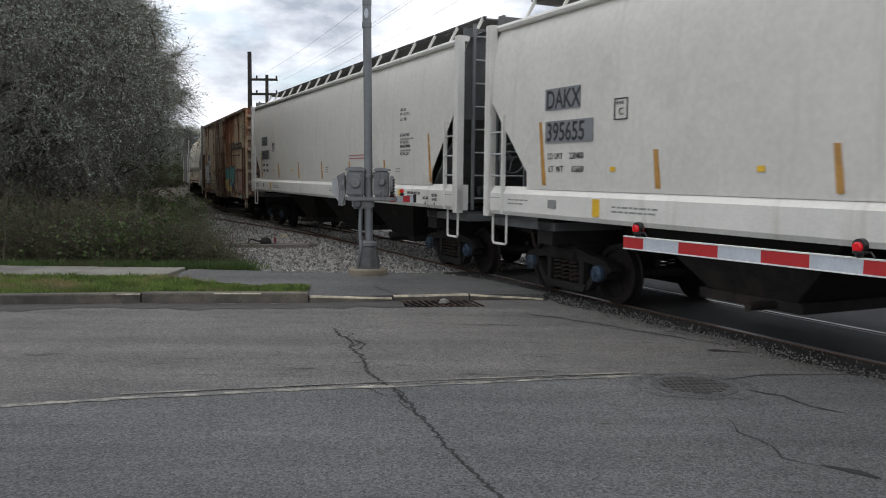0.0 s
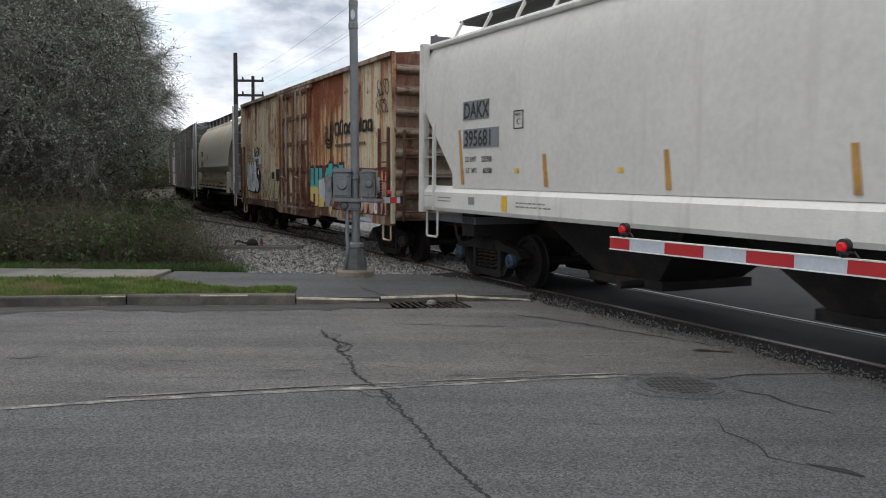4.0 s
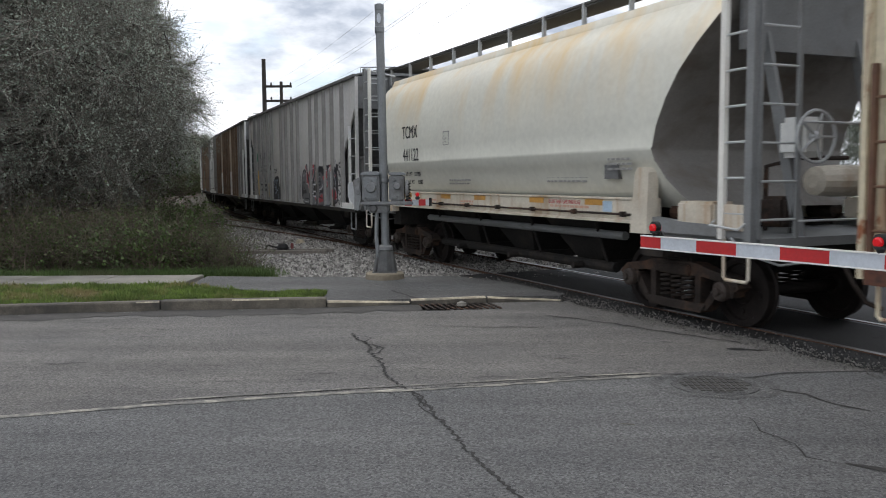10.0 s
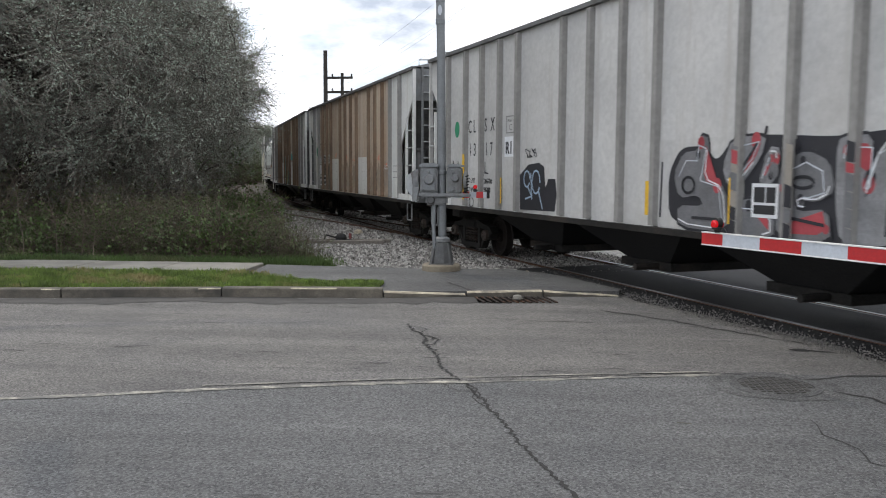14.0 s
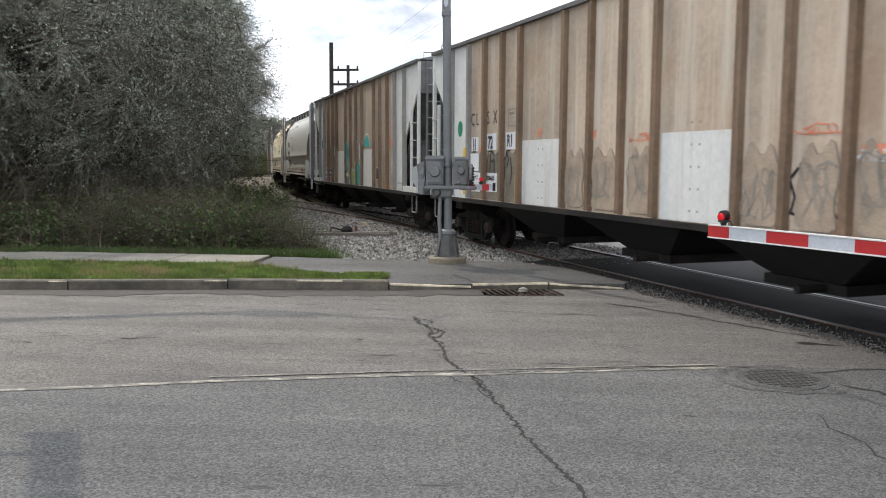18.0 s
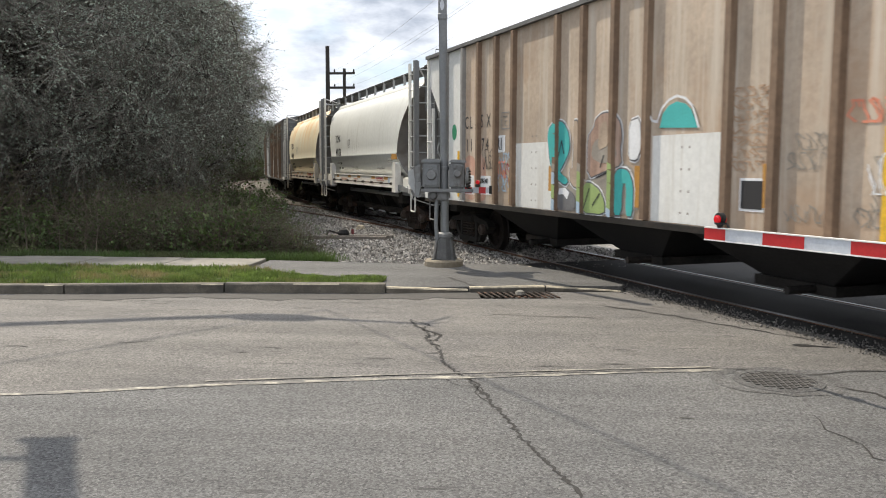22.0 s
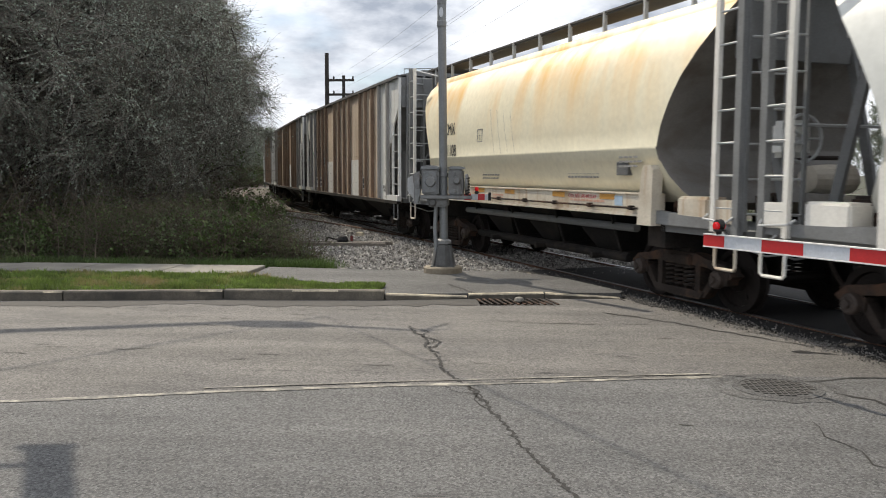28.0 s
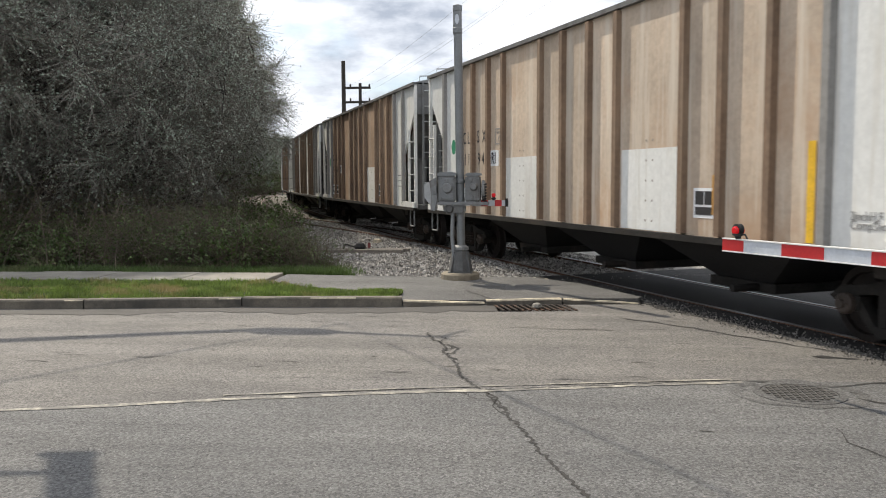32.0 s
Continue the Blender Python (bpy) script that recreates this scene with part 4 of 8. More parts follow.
        part("end_gangway", box(bmesh.new(), min(xp, e - d * 0.6), max(xp, e - d * 0.6), -1.1, 1.1, 4.30, 4.34), M_GRATE, car)
        bm = tube(bmesh.new(), [(e - d * 0.9, -0.3, 1.12), (e - d * 0.9, -0.3, 1.9), (e - d * 0.75, 0.1, 2.0), (e - d * 0.75, 0.9, 2.0)], 0.03, 8)
        part("brake_pipe", bm, M_TRUCK, car)
        part("brake_cylinder", turned(bmesh.new(), [(0.08, -0.42), (0.17, -0.38), (0.19, -0.1), (0.19, 0.3), (0.1, 0.36)], (e - d * 0.42, 0.35, 1.72), "y", 16), sill_mat, car)
        part("control_valve", rbox(bmesh.new(), min(e - d * 0.62, e - d * 0.25), max(e - d * 0.62, e - d * 0.25), -0.7, -0.38, 1.2, 1.55, 0.04), M_TRUCK, car)
        if d > 0:
            part("gear_box", rbox(bmesh.new(), e - 0.22, e + 0.14, -0.86, -0.5, 1.98, 2.42, 0.06), M_RIBWHITE, car)
            bm, c = bmesh.new(), (e + 0.2, -0.72, 2.2)
            tube(bm, [(c[0], c[1] + 0.28 * math.cos(t), c[2] + 0.28 * math.sin(t)) for t in (2 * math.pi * k / 18 for k in range(19))], 0.02, 6, caps=False)
            for k in range(5):
                t = k * 2 * math.pi / 5
                tube(bm, [c, (c[0], c[1] + 0.28 * math.cos(t), c[2] + 0.28 * math.sin(t))], 0.015, 5)
            turned(bm, [(0.05, -0.1), (0.06, 0.0), (0.03, 0.03)], c, "x", 10)
            part("brake_wheel", bm, M_LADDER, car)
            part("brake_chain", tube(bmesh.new(), [(e - 0.05, -0.74, 2.0), (e - 0.03, -0.75, 1.5), (e - 0.1, -0.74, 1.15)], 0.022, 6), M_BLACK, car)
    tx = -half + (2.27 if seed == 100 else 2.33)
    letters("reporting_mark", "TCMX", 0.36, tx, 2.61, -1.604, car, M_INK, 0.8, 0.0)
    letters("car_number", number, 0.36, tx + 0.04, 2.15, -1.609, car, M_INK, 0.78, 0.0)
    for name, text, x, z, yy in (("load_limit", "LD LMT", 0.06, 1.84, -1.55), ("load_limit_figure", "239700", 0.52, 1.84, -1.55), ("light_weight", "LT WT", 0.1, 1.68, -1.5), ("light_weight_figure", "56300", 0.58, 1.68, -1.5)):
        letters(name, text, 0.12, tx + x, z, yy, car, M_INK, 0.85)
    for i, (x, z, w, r) in enumerate(((tx + 2.1, 1.74, 1.0, 2), (half - 4.0, 1.78, 1.1, 2), (half - 2.35, 2.0, 0.5, 3))):
        bars("small_print", x, z, w, r, -1.592 if z > 1.9 else -1.495, car, seed=seed + i, h=0.028, gap=0.035)
    for q in (rect(tx + 2.05, tx + 2.3, 2.645, 2.66), rect(tx + 2.05, tx + 2.3, 2.40, 2.415), rect(tx + 2.05, tx + 2.065, 2.40, 2.66), rect(tx + 2.285, tx + 2.3, 2.40, 2.66)):
        plate("plate_outline", q, -1.593, car, M_INKGREY, 0.014)
    letters("clearance_letter", "C", 0.13, tx + 2.13, 2.45, -1.608, car, M_INKGREY)
    for x in (-half + 2.3, -half + 4.2, -half + 5.6, half - 4.4, half - 2.9):
        plate("reflector_strip", rect(x, x + 0.42, 1.41, 1.49), -1.566, car, M_ORANGE, 0.004)
    letters("red_warning", "CLOSE DUST CAPS AND ROOF", 0.085, half - 3.85, 1.41, -1.567, car, M_SPRED, 0.72)
    for x, w, r in ((half - 3.8, 1.1, 1), (-half + 3.1, 0.9, 2), (-0.9, 0.5, 2)):
        bars("red_small_print", x, 1.36, w, r, -1.567, car, M_SPCORALF, 0.035, 0.02, seed + 7)
    plate("blue_plate", rect(half - 2.48, half - 2.28, 1.33, 1.47), -1.567, car, M_SPBLUE)
    if number != "441120":
        part("dark_placard", prism(bmesh.new(), [(half - 2.46, 1.76), (half - 2.16, 1.76), (half - 2.16, 1.95), (half - 2.46, 1.95)], "y", -1.56, -1.47), M_ENDDARK, car)
    else:
        plate("reflector_strip", rect(half - 1.95, half - 1.47, 1.97, 2.11), -1.585, car, M_ORANGE, 0.03)
    for k in range(4 if seed != 50 else 0):
        # faint scrapes that lean down the bulge
        x = -0.95 + 0.3 * k
        strokes("scrape_mark", car, -1.614, M_SCRAPE, [[(x, 3.0 - 0.03 * k), (x + 0.06, 2.6), (x + 0.2, 2.16)]], 0.012)
    return car


RIBS = (0.44, 1.28, 2.93, 3.70, 4.55, 5.38, 6.36)


def ribbed_hopper(label, half, paint_end, paint_mid, rib_mat, mark, number, seed, patches=(), roof_mat=None):
    car = empty("covered_hopper_car", Matrix(), label, "freight car", "cars of the train")
    xs = sorted([-r for r in RIBS] + list(RIBS))
    edges = [-half + 0.02, *xs, half - 0.02]
    zb, zt, zk = 1.05, 4.27, 2.85
    for s in (-1, 1):
        for i, (a, b) in enumerate(zip(edges, edges[1:])):
            last = i in (0, len(edges) - 2)
            m = paint_end if i in (0, 1, len(edges) - 3, len(edges) - 2) else paint_mid
            if last:
                d = -1 if i == 0 else 1
                e, f = (a, b) if d < 0 else (b, a)
                pts = [(f, 2.45), (e - d * 0.1, 3.62), (e, 3.62), (e, zt), (f, zt)]
            else:
                pts = rect(a, b, zb, zt)
            part("side_panel", prism(bmesh.new(), pts, "y", s * 1.50, s * 1.54), m, car)
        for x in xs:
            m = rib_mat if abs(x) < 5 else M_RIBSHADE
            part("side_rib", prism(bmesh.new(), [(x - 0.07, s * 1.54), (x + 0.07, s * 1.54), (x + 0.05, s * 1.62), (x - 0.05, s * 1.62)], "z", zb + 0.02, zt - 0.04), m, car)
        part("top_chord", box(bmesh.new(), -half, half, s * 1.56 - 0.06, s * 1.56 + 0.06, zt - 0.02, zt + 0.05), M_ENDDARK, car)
        part("side_sill", box(bmesh.new(), -half, half, s * 1.56 - 0.07, s * 1.56 + 0.05, zb - 0.08, zb), M_UNDER, car)
        for d in (1, -1):
            part("end_sill", box(bmesh.new(), min(d * half, d * (half - 1.35)), max(d * half, d * (half - 1.35)), s * 1.57 - 0.05, s * 1.57 + 0.05, zb - 0.02, zb + 0.14), M_RIBWHITE, car)
            part("corner_post", box(bmesh.new(), min(d * half, d * (half - 0.08)), max(d * half, d * (half - 0.08)), s * 1.56 - 0.02, s * 1.56 + 0.05, zb, zt), paint_end, car)
            ladder(car, d * (half - 0.27), s, 1.17, 3.1, 0.44, 4, M_RIBWHITE, stile=0.05, off=1.6, inner=-d)
            stirrup(car, d * (half - 0.36), s, 0.55, 1.05, 0.4, M_TANKEND)
    part("roof", prism(bmesh.new(), [(-1.6, zt + 0.04), (1.6, zt + 0.04), (0.9, zt + 0.2), (-0.9, zt + 0.2)], "x", -half, half), roof_mat or M_TANKEND, car)
    part("hatch_trough", box(bmesh.new(), -half + 0.6, half - 0.6, -0.4, 0.4, zt + 0.2, zt + 0.34), M_TANKEND, car)
    underframe(car, half, 1.0, 3, M_BLACK, 1.02, 0.33, truck_in=1.4, tint=M_UNDER)
    for d in (1, -1):
        end_kit(car, d, half, 1.9, 3.55, 4.25, 1.15, M_INNERSHADE, paint_end, 1.49)
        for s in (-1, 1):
            part("shear_plate", box(bmesh.new(), min(d * (half - 1.55), d * (half - 0.1)), max(d * (half - 1.55), d * (half - 0.1)), s * 1.24 - 0.012, s * 1.24 + 0.012, 1.1, 2.3), M_INNERSHADE, car)
            part("stiffener", box(bmesh.new(), min(d * (half - 1.55), d * (half - 0.1)), max(d * (half - 1.55), d * (half - 0.1)), s * 1.27 - 0.03, s * 1.27 + 0.03, 2.3, 2.36), M_INNERSHADE, car)
        part("end_wall_cap", box(bmesh.new(), min(d * half, d * (half - 0.12)), max(d * half, d * (half - 0.12)), -1.5, 1.5, 3.5, zt), M_TANKEND, car)
        ladder_end(car, d * (half + 0.03), M_TANKEND, 1.1, 4.3)
        part("roof_grab_rail", tube(bmesh.new(), [(d * (half - 0.1), -1.4, zt + 0.05), (d * (half - 0.1), -1.4, zt + 0.22), (d * (half - 0.1), -0.6, zt + 0.26), (d * (half - 0.1), -0.6, zt + 0.2)], 0.014, 6), M_TANKEND, car)
    y = -1.544
    front = y - 0.024 if number == "1317" else y
    plate("round_mark", [(-half + 1.68 + 0.13 * math.cos(t), (2.66 if number == "1317" else 2.52) + 0.17 * math.sin(t)) for t in (2 * math.pi * k / 20 for k in range(20))], y + 0.002, car, M_DOT)
    for x, dx, ch, num in zip((-half + 2.30, -half + 2.57, -half + 3.13, -half + 3.43), (0.06, 0.01, 0.05, -0.03), mark, number):
        letters("reporting_mark", ch, 0.37, x, 2.56, y, car, M_INK, 0.72)
        if number != "1172":
            letters("car_number", num, 0.37, x + dx, 2.09, y, car, M_INK, 0.72)
    px = -half + 4.14
    for q in (rect(px, px + 0.36, 2.78, 2.80), rect(px, px + 0.36, 2.48, 2.50), rect(px, px + 0.02, 2.48, 2.8), rect(px + 0.34, px + 0.36, 2.48, 2.8)):
        plate("plate_outline", q, y, car, M_INKGREY)
    letters("clearance_plate", "PLATE", 0.07, px + 0.07, 2.69, y, car, M_INKGREY)
    letters("clearance_letter", "C", 0.17, px + 0.13, 2.53, y, car, M_INKGREY)
    if number == "1317":
        letters("shoe_stencil", "2\" HF COMP SHOE", 0.07, -half + 1.4, 1.22, y, car, M_INKGREY, 0.8)
    r1 = -half + {"1317": 4.08, "1172": 4.04}.get(number, 3.88)
    plate("white_label", rect(r1, r1 + (0.5 if number == "1317" else 0.42), 2.05, 2.42 if number == "1317" else 2.37), y + 0.002, car, M_SPWHITE)
    letters("class_mark", "R1", 0.31, r1 + 0.05, 2.11, y - 0.004, car, M_INK, 0.88 if number == "1317" else 0.78, 0.008)
    strips = ((-half + 2.17, 1.2, 2.13, M_YELLOW), (-half + 3.89, 1.18, 1.66, M_YELLOW), (-1.36, 1.18, 1.66, M_YELLOW), (1.08, 1.2, 1.66, M_YELLOW), (2.76, 1.18, 1.72, M_YELLOW), (5.28, 1.17, 2.11, M_YELLOW))
    if number != "1317":
        strips = ((-half + 1.88, 1.14, 2.11, M_YELLOW), (-3.14, 1.1, 1.6, M_YELLOW), (-1.42, 1.17, 1.66, M_YELLOW), (3.52, 1.33, 1.82, M_ORANGE), (5.11, 1.09, 2.17, M_YELLOW))
    for x, z0, z1, m in strips:
        plate("reflector_strip", rect(x, x + 0.11, z0, z1), -1.621 if abs(x + 5.43) < 0.03 else front - 0.001, car, m)
    low, m = (0.03, M_RIBGREY) if number == "1317" else (-0.06, M_SPWHITE)
    plate("white_label", rect(-half + 2.25, -half + 2.80, 1.27 + low, 1.66 + low), y + 0.002, car, m)
    plate("white_label", rect(-half + 3.08, -half + 3.64, 1.29 + low, 1.66 + low), y + 0.002, car, m)
    letters("load_limit", "LD LMT", 0.14, -half + 2.28, 1.52 + low, y - 0.004, car, M_INK, 0.86)
    letters("light_weight", "LT WT", 0.14, -half + 2.28, 1.33 + low, y - 0.004, car, M_INK, 0.86)
    letters("load_limit_figure", {"1317": "206700", "1172": "206600"}.get(number, "206100"), 0.14, -half + 3.14, 1.51 + low, y - 0.006, car, M_INK, 0.92, 0.002)
    letters("light_weight_figure", {"1317": "56300", "1172": "56400"}.get(number, "56900"), 0.14, -half + 3.14, 1.34 + low, y - 0.006, car, M_INK, 0.92, 0.002)
    if number == "1194":
        for text, z in (("2inchH.F", 1.36), ("CompShoes", 1.27)):
            letters("shoe_stencil", text, 0.13, 5.7, z, y, car, M_INKGREY, 0.85)
    else:
        low = number == "1174"
        bars("small_print", 5.62, 1.24 if low else 1.9, 0.45, 1 if low else 3, y, car, M_INKGREY if low else None, 0.022, 0.13, seed + 1)
    pl = plate("dark_data_placard", rect(3.15, 3.56, 1.28, 1.66), front + 0.002, car, M_SPWHITE)
    for q in (rect(3.18, 3.53, 1.31, 1.63),) if number == "1174" else (rect(3.19, 3.36, 1.45, 1.62), rect(3.38, 3.52, 1.45, 1.62), rect(3.19, 3.52, 1.32, 1.42)):
        plate("dark_field", q, front - 0.003, pl, M_INK)
    for j, (x0, x1, z0, z1, m) in enumerate(patches):
        p = plate("painted_patch", rect(x0, x1, z0, z1), y + 0.002, car, m)
        if m is M_RIBWHITE:
            bm = bmesh.new()
            for k in range(5):
                for dx in (-0.08, 0.08):
                    c = (x0 + x1) / 2 + dx
                    prism(bm, rect(c - 0.015, c + 0.015, z0 + 0.12 + k * 0.28, z0 + 0.15 + k * 0.28), "y", y - 0.004, y)
            part("rivets", bm, M_SPGREY, p)
    return car


def box_car(label, half):
    car = empty("box_car", Matrix(), label, "freight car", "cars of the train")
    zb, zt = 1.0, 4.2
    nseg = 14
    door = (-1.6, 1.4)
    for s in (-1, 1):
        w = 2 * half / nseg
        xs = [-half + k * w for k in range(nseg + 1)]
        for a, b in zip(xs, xs[1:]):
            c = (a + b) / 2
            m = M_BOXRUST if 1.2 < c < 4.0 else M_BOXCAR
            part("side_panel", prism(bmesh.new(), rect(a + 0.004, b - 0.004, zb, zt), "y", s * 1.50, s * 1.56), m, car)
        for x in xs[1:-1]:
            if not door[0] - 0.3 < x < door[1] + 0.3:
                part("side_post", prism(bmesh.new(), [(x - 0.05, s * 1.56), (x + 0.05, s * 1.56), (x + 0.03, s * 1.585), (x - 0.03, s * 1.585)], "z", zb, zt), M_BOXCAR if x < 0 or x > 4 else M_BOXRUST, car)
        part("side_sill", prism(bmesh.new(), [(-half, 0.98), (-half, 0.80), (-2.4, 0.80), (-2.0, 0.70), (1.8, 0.70), (2.2, 0.80), (half, 0.80), (half, 0.98)], "y", s * 1.5, s * 1.6), M_BOXSILL, car)
        part("top_chord", box(bmesh.new(), -half, half, s * 1.57 - 0.07, s * 1.57 + 0.04, zt - 0.06, zt + 0.03), M_BOXEND, car)
        for a, b in ((-1.6, -0.12), (-0.1, 1.38)):
            dr = part("sliding_door", prism(bmesh.new(), rect(a, b, 0.95, 4.05), "y", s * 1.57, s * 1.63), M_BOXDOOR, car)
            for z in (1.25, 1.95, 2.65, 3.35):
                part("door_rib", box(bmesh.new(), a + 0.05, b - 0.05, s * 1.65 - 0.02, s * 1.65 + 0.02, z - 0.05, z + 0.05), M_BOXFRAME, dr)
            part("door_frame", box(box(bmesh.new(), a, a + 0.07, min(s * 1.63, s * 1.665), max(s * 1.63, s * 1.665), 0.95, 4.05), b - 0.07, b, min(s * 1.63, s * 1.665), max(s * 1.63, s * 1.665), 0.95, 4.05), M_BOXFRAME, dr)
            for z in (0.99, 4.0):
                part("door_rail", box(bmesh.new(), a, b, min(s * 1.63, s * 1.67), max(s * 1.63, s * 1.67), z - 0.05, z + 0.05), M_BOXFRAME, dr)
            for x in (a + 0.42, (a + b) / 2 + 0.15):
                part("door_bar", tube(bmesh.new(), [(x, s * 1.69, 0.95), (x, s * 1.69, 4.05)], 0.028, 8), M_BOXEND, dr)
            part("door_handle", tube(bmesh.new(), [(a + 0.42, s * 1.72, 1.75), (a + 0.85, s * 1.72, 1.7)], 0.025, 6), M_BOXEND, dr)
        for z in (0.93, 4.07):
            part("door_track", box(bmesh.new(), -1.8, 1.6, s * 1.63 - 0.04, s * 1.63 + 0.04, z - 0.04, z + 0.04), M_BOXEND, car)
    part("roof", prism(bmesh.new(), [(-1.58, zt), (1.58, zt), (0.3, zt + 0.16), (-0.3, zt + 0.16)], "x", -half, half), M_BOXEND, car)
    for d in (1, -1):
        bm = bmesh.new()
        prof, n = [], 80
        for k in range(n + 1):
            z = zb - 0.1 + (zt - zb + 0.1) * k / n
            prof.append((d * (half + 0.02 + 0.11 * max(0.0, math.sin(k / n * 2 * math.pi * 8)) ** 0.7), z))
        rows = [[bm.verts.new((x, y, z)) for y in (-1.55, 1.55)] for x, z in prof]
        for a, b in zip(rows, rows[1:]):
            bm.faces.new((a[0], a[1], b[1], b[0]))
        part("corrugated_end", bm, M_BOXEND, car)
        part("end_body", box(bmesh.new(), min(d * half, d * (half - 0.1)), max(d * half, d * (half - 0.1)), -1.5, 1.5, zb - 0.1, zt), M_BOXEND, car)
        for s in (-1, 1):
            part("corner_post", box(bmesh.new(), min(d * half, d * (half + 0.06)), max(d * half, d * (half + 0.06)), s * 1.56 - 0.06, s * 1.56 + 0.02, 0.85, zt), M_BOXCAR, car)
            ladder(car, d * (half - 0.34), s, 1.0, 2.75, 0.5, 4, M_BOXFRAME, off=1.64)
            stirrup(car, d * (half - 0.34), s, 0.5, 0.95, 0.42, M_BOXCAR)
        ladder_end(car, d * (half + 0.17), M_BOXFRAME, 0.9, 2.7, -1.4, 0.5, 5)
    underframe(car, half, 0.95, 0, M_UNDER, tint=M_UNDER, truck_in=1.45)
    part("brake_cylinder", turned(box(bmesh.new(), -3.0, 3.0, -0.9, -0.8, 0.55, 0.62), [(0.17, 0.0), (0.17, 0.8)], (0.2, -0.9, 0.72), "x", 14), M_UNDER, car)
    part("floor_frame", box(bmesh.new(), -half, half, -1.45, 1.45, 0.9, 1.0), M_UNDER, car)
    return car


# ---- spray paint and signs on the cars ----
def strokes(name, car, y, material, lines, w=0.03, depth=0.003):
    """Sprayed lines: each a row of x, z."""
    bm = bmesh.new()
    for ln in lines:
        for (x0, z0), (x1, z1) in zip(ln, ln[1:]):
            d = Vector((x1 - x0, z1 - z0))
            if d.length < 1e-4:
                continue
            n = Vector((-d.y, d.x)).normalized() * w / 2
            e = d.normalized() * w * 0.35
            pts = [(x0 - e.x + n.x, z0 - e.y + n.y), (x0 - e.x - n.x, z0 - e.y - n.y), (x1 + e.x - n.x, z1 + e.y - n.y), (x1 + e.x + n.x, z1 + e.y + n.y)]
            a = [bm.verts.new((p[0], y - depth, p[1])) for p in pts]
            bm.faces.new(a)
    return tagged(part(name, bm, material, car), kind="stuff")


def oval(cx, cz, rx, rz, n=18, a0=0.0, a1=2 * math.pi):
    return [(cx + rx * math.cos(a0 + (a1 - a0) * k / n), cz + rz * math.sin(a0 + (a1 - a0) * k / n)) for k in range(n + (1 if a1 - a0 < 6.2 else 0))]


def grow(pts, k):
    cx, cz = sum(p[0] for p in pts) / len(pts), sum(p[1] for p in pts) / len(pts)
    out = []
    for x, z in pts:
        v = Vector((x - cx, z - cz))
        v = v * (1 + k / max(v.length, 0.05))
        out.append((cx + v.x, cz + v.y))
    return out


def scrawl(name, car, x, z, w, h, y, material, seed, n=7, width=0.02):
    """A hasty tag: loops and hooks that spell nothing."""
    rg, lines = random.Random(seed), []
    for k in range(n):
        cx = x + w * (k + 0.5) / n
        a = rg.uniform(0, 6)
        lines.append([(cx + rg.uniform(-0.5, 0.5) * w / n + math.cos(a + t * rg.choice((1, 1.6))) * w / n * 0.6, z + h * (0.5 + 0.45 * math.sin(a + t))) for t in (0, 0.7, 1.4, 2.2, 3.0, 3.8)])
    return strokes(name, car, y, material, lines, width)


def soft(pts, n=2):
    """Cuts the corners of an outline until it looks sprayed."""
    for _ in range(n):
        out = []
        for (x0, z0), (x1, z1) in zip(pts, pts[1:] + pts[:1]):
            out += [(x0 * 0.8 + x1 * 0.2, z0 * 0.8 + z1 * 0.2), (x0 * 0.2 + x1 * 0.8, z0 * 0.2 + z1 * 0.8)]
        pts = out
    return pts


def below(pts, cut):
    """The part of an outline under a level that slants a little."""
    out = []
    for (x0, z0), (x1, z1) in zip(pts, pts[1:] + pts[:1]):
        a, b = z0 - cut - 0.1 * (x0 - pts[0][0]), z1 - cut - 0.1 * (x1 - pts[0][0])
        if a <= 0:
            out.append((x0, z0))
        if a * b < 0:
            t = a / (a - b)
            out.append((x0 + (x1 - x0) * t, z0 + (z1 - z0) * t))
    return out


def fat_letters(car, polys, y, edge, fills, rim=None, k=0.06, shades=None, glint=None, n=2):
    """Block letters: a rim and a dark outline, the fill, its darker foot and a thin glint."""
    polys = [soft(p, n) for p in polys]
    for i, p in enumerate(polys):
        d = 0.0004 * i
        if rim:
            plate("spray_rim", grow(p, k * 1.9), y - d, car, rim, 0.002)
        plate("spray_outline", grow(p, k), y - 0.003 - d, car, edge, 0.003)
    for i, p in enumerate(polys):
        d = 0.0005 * i
        plate("spray_fill", p, y - 0.008 - d, car, fills[i % len(fills)], 0.003)
        if shades:
            zs = [q[1] for q in p]
            foot = below(p, min(zs) + (max(zs) - min(zs)) * (0.42, 0.55, 0.3)[i % 3])
            if len(foot) > 2:
                plate("spray_shade", foot, y - 0.0115 - d, car, shades[i % len(shades)], 0.003)
        if glint:
            inner = grow(p, -0.05)
            h = len(inner) // 3
            strokes("spray_glint", car, y - 0.0185 - d, glint, [inner[h: 2 * h + 1]], 0.016)


def on_ribs(car, ribs, z0, z1, paints, seed):
    """Spray paint carried on over the upright ribs of a side."""
    rg = random.Random(seed)
    for x in ribs:
        z = z0
        while z < z1:
            h = rg.uniform(0.1, 0.26)
            top = min(z + h, z1)
            plate("rib_spray", [(x - 0.05, z), (x + 0.05, z + rg.uniform(-0.03, 0.0)), (x + 0.05, top - 0.03), (x - 0.05, top)], -1.6215, car, rg.choice(paints), 0.002)
            z += h


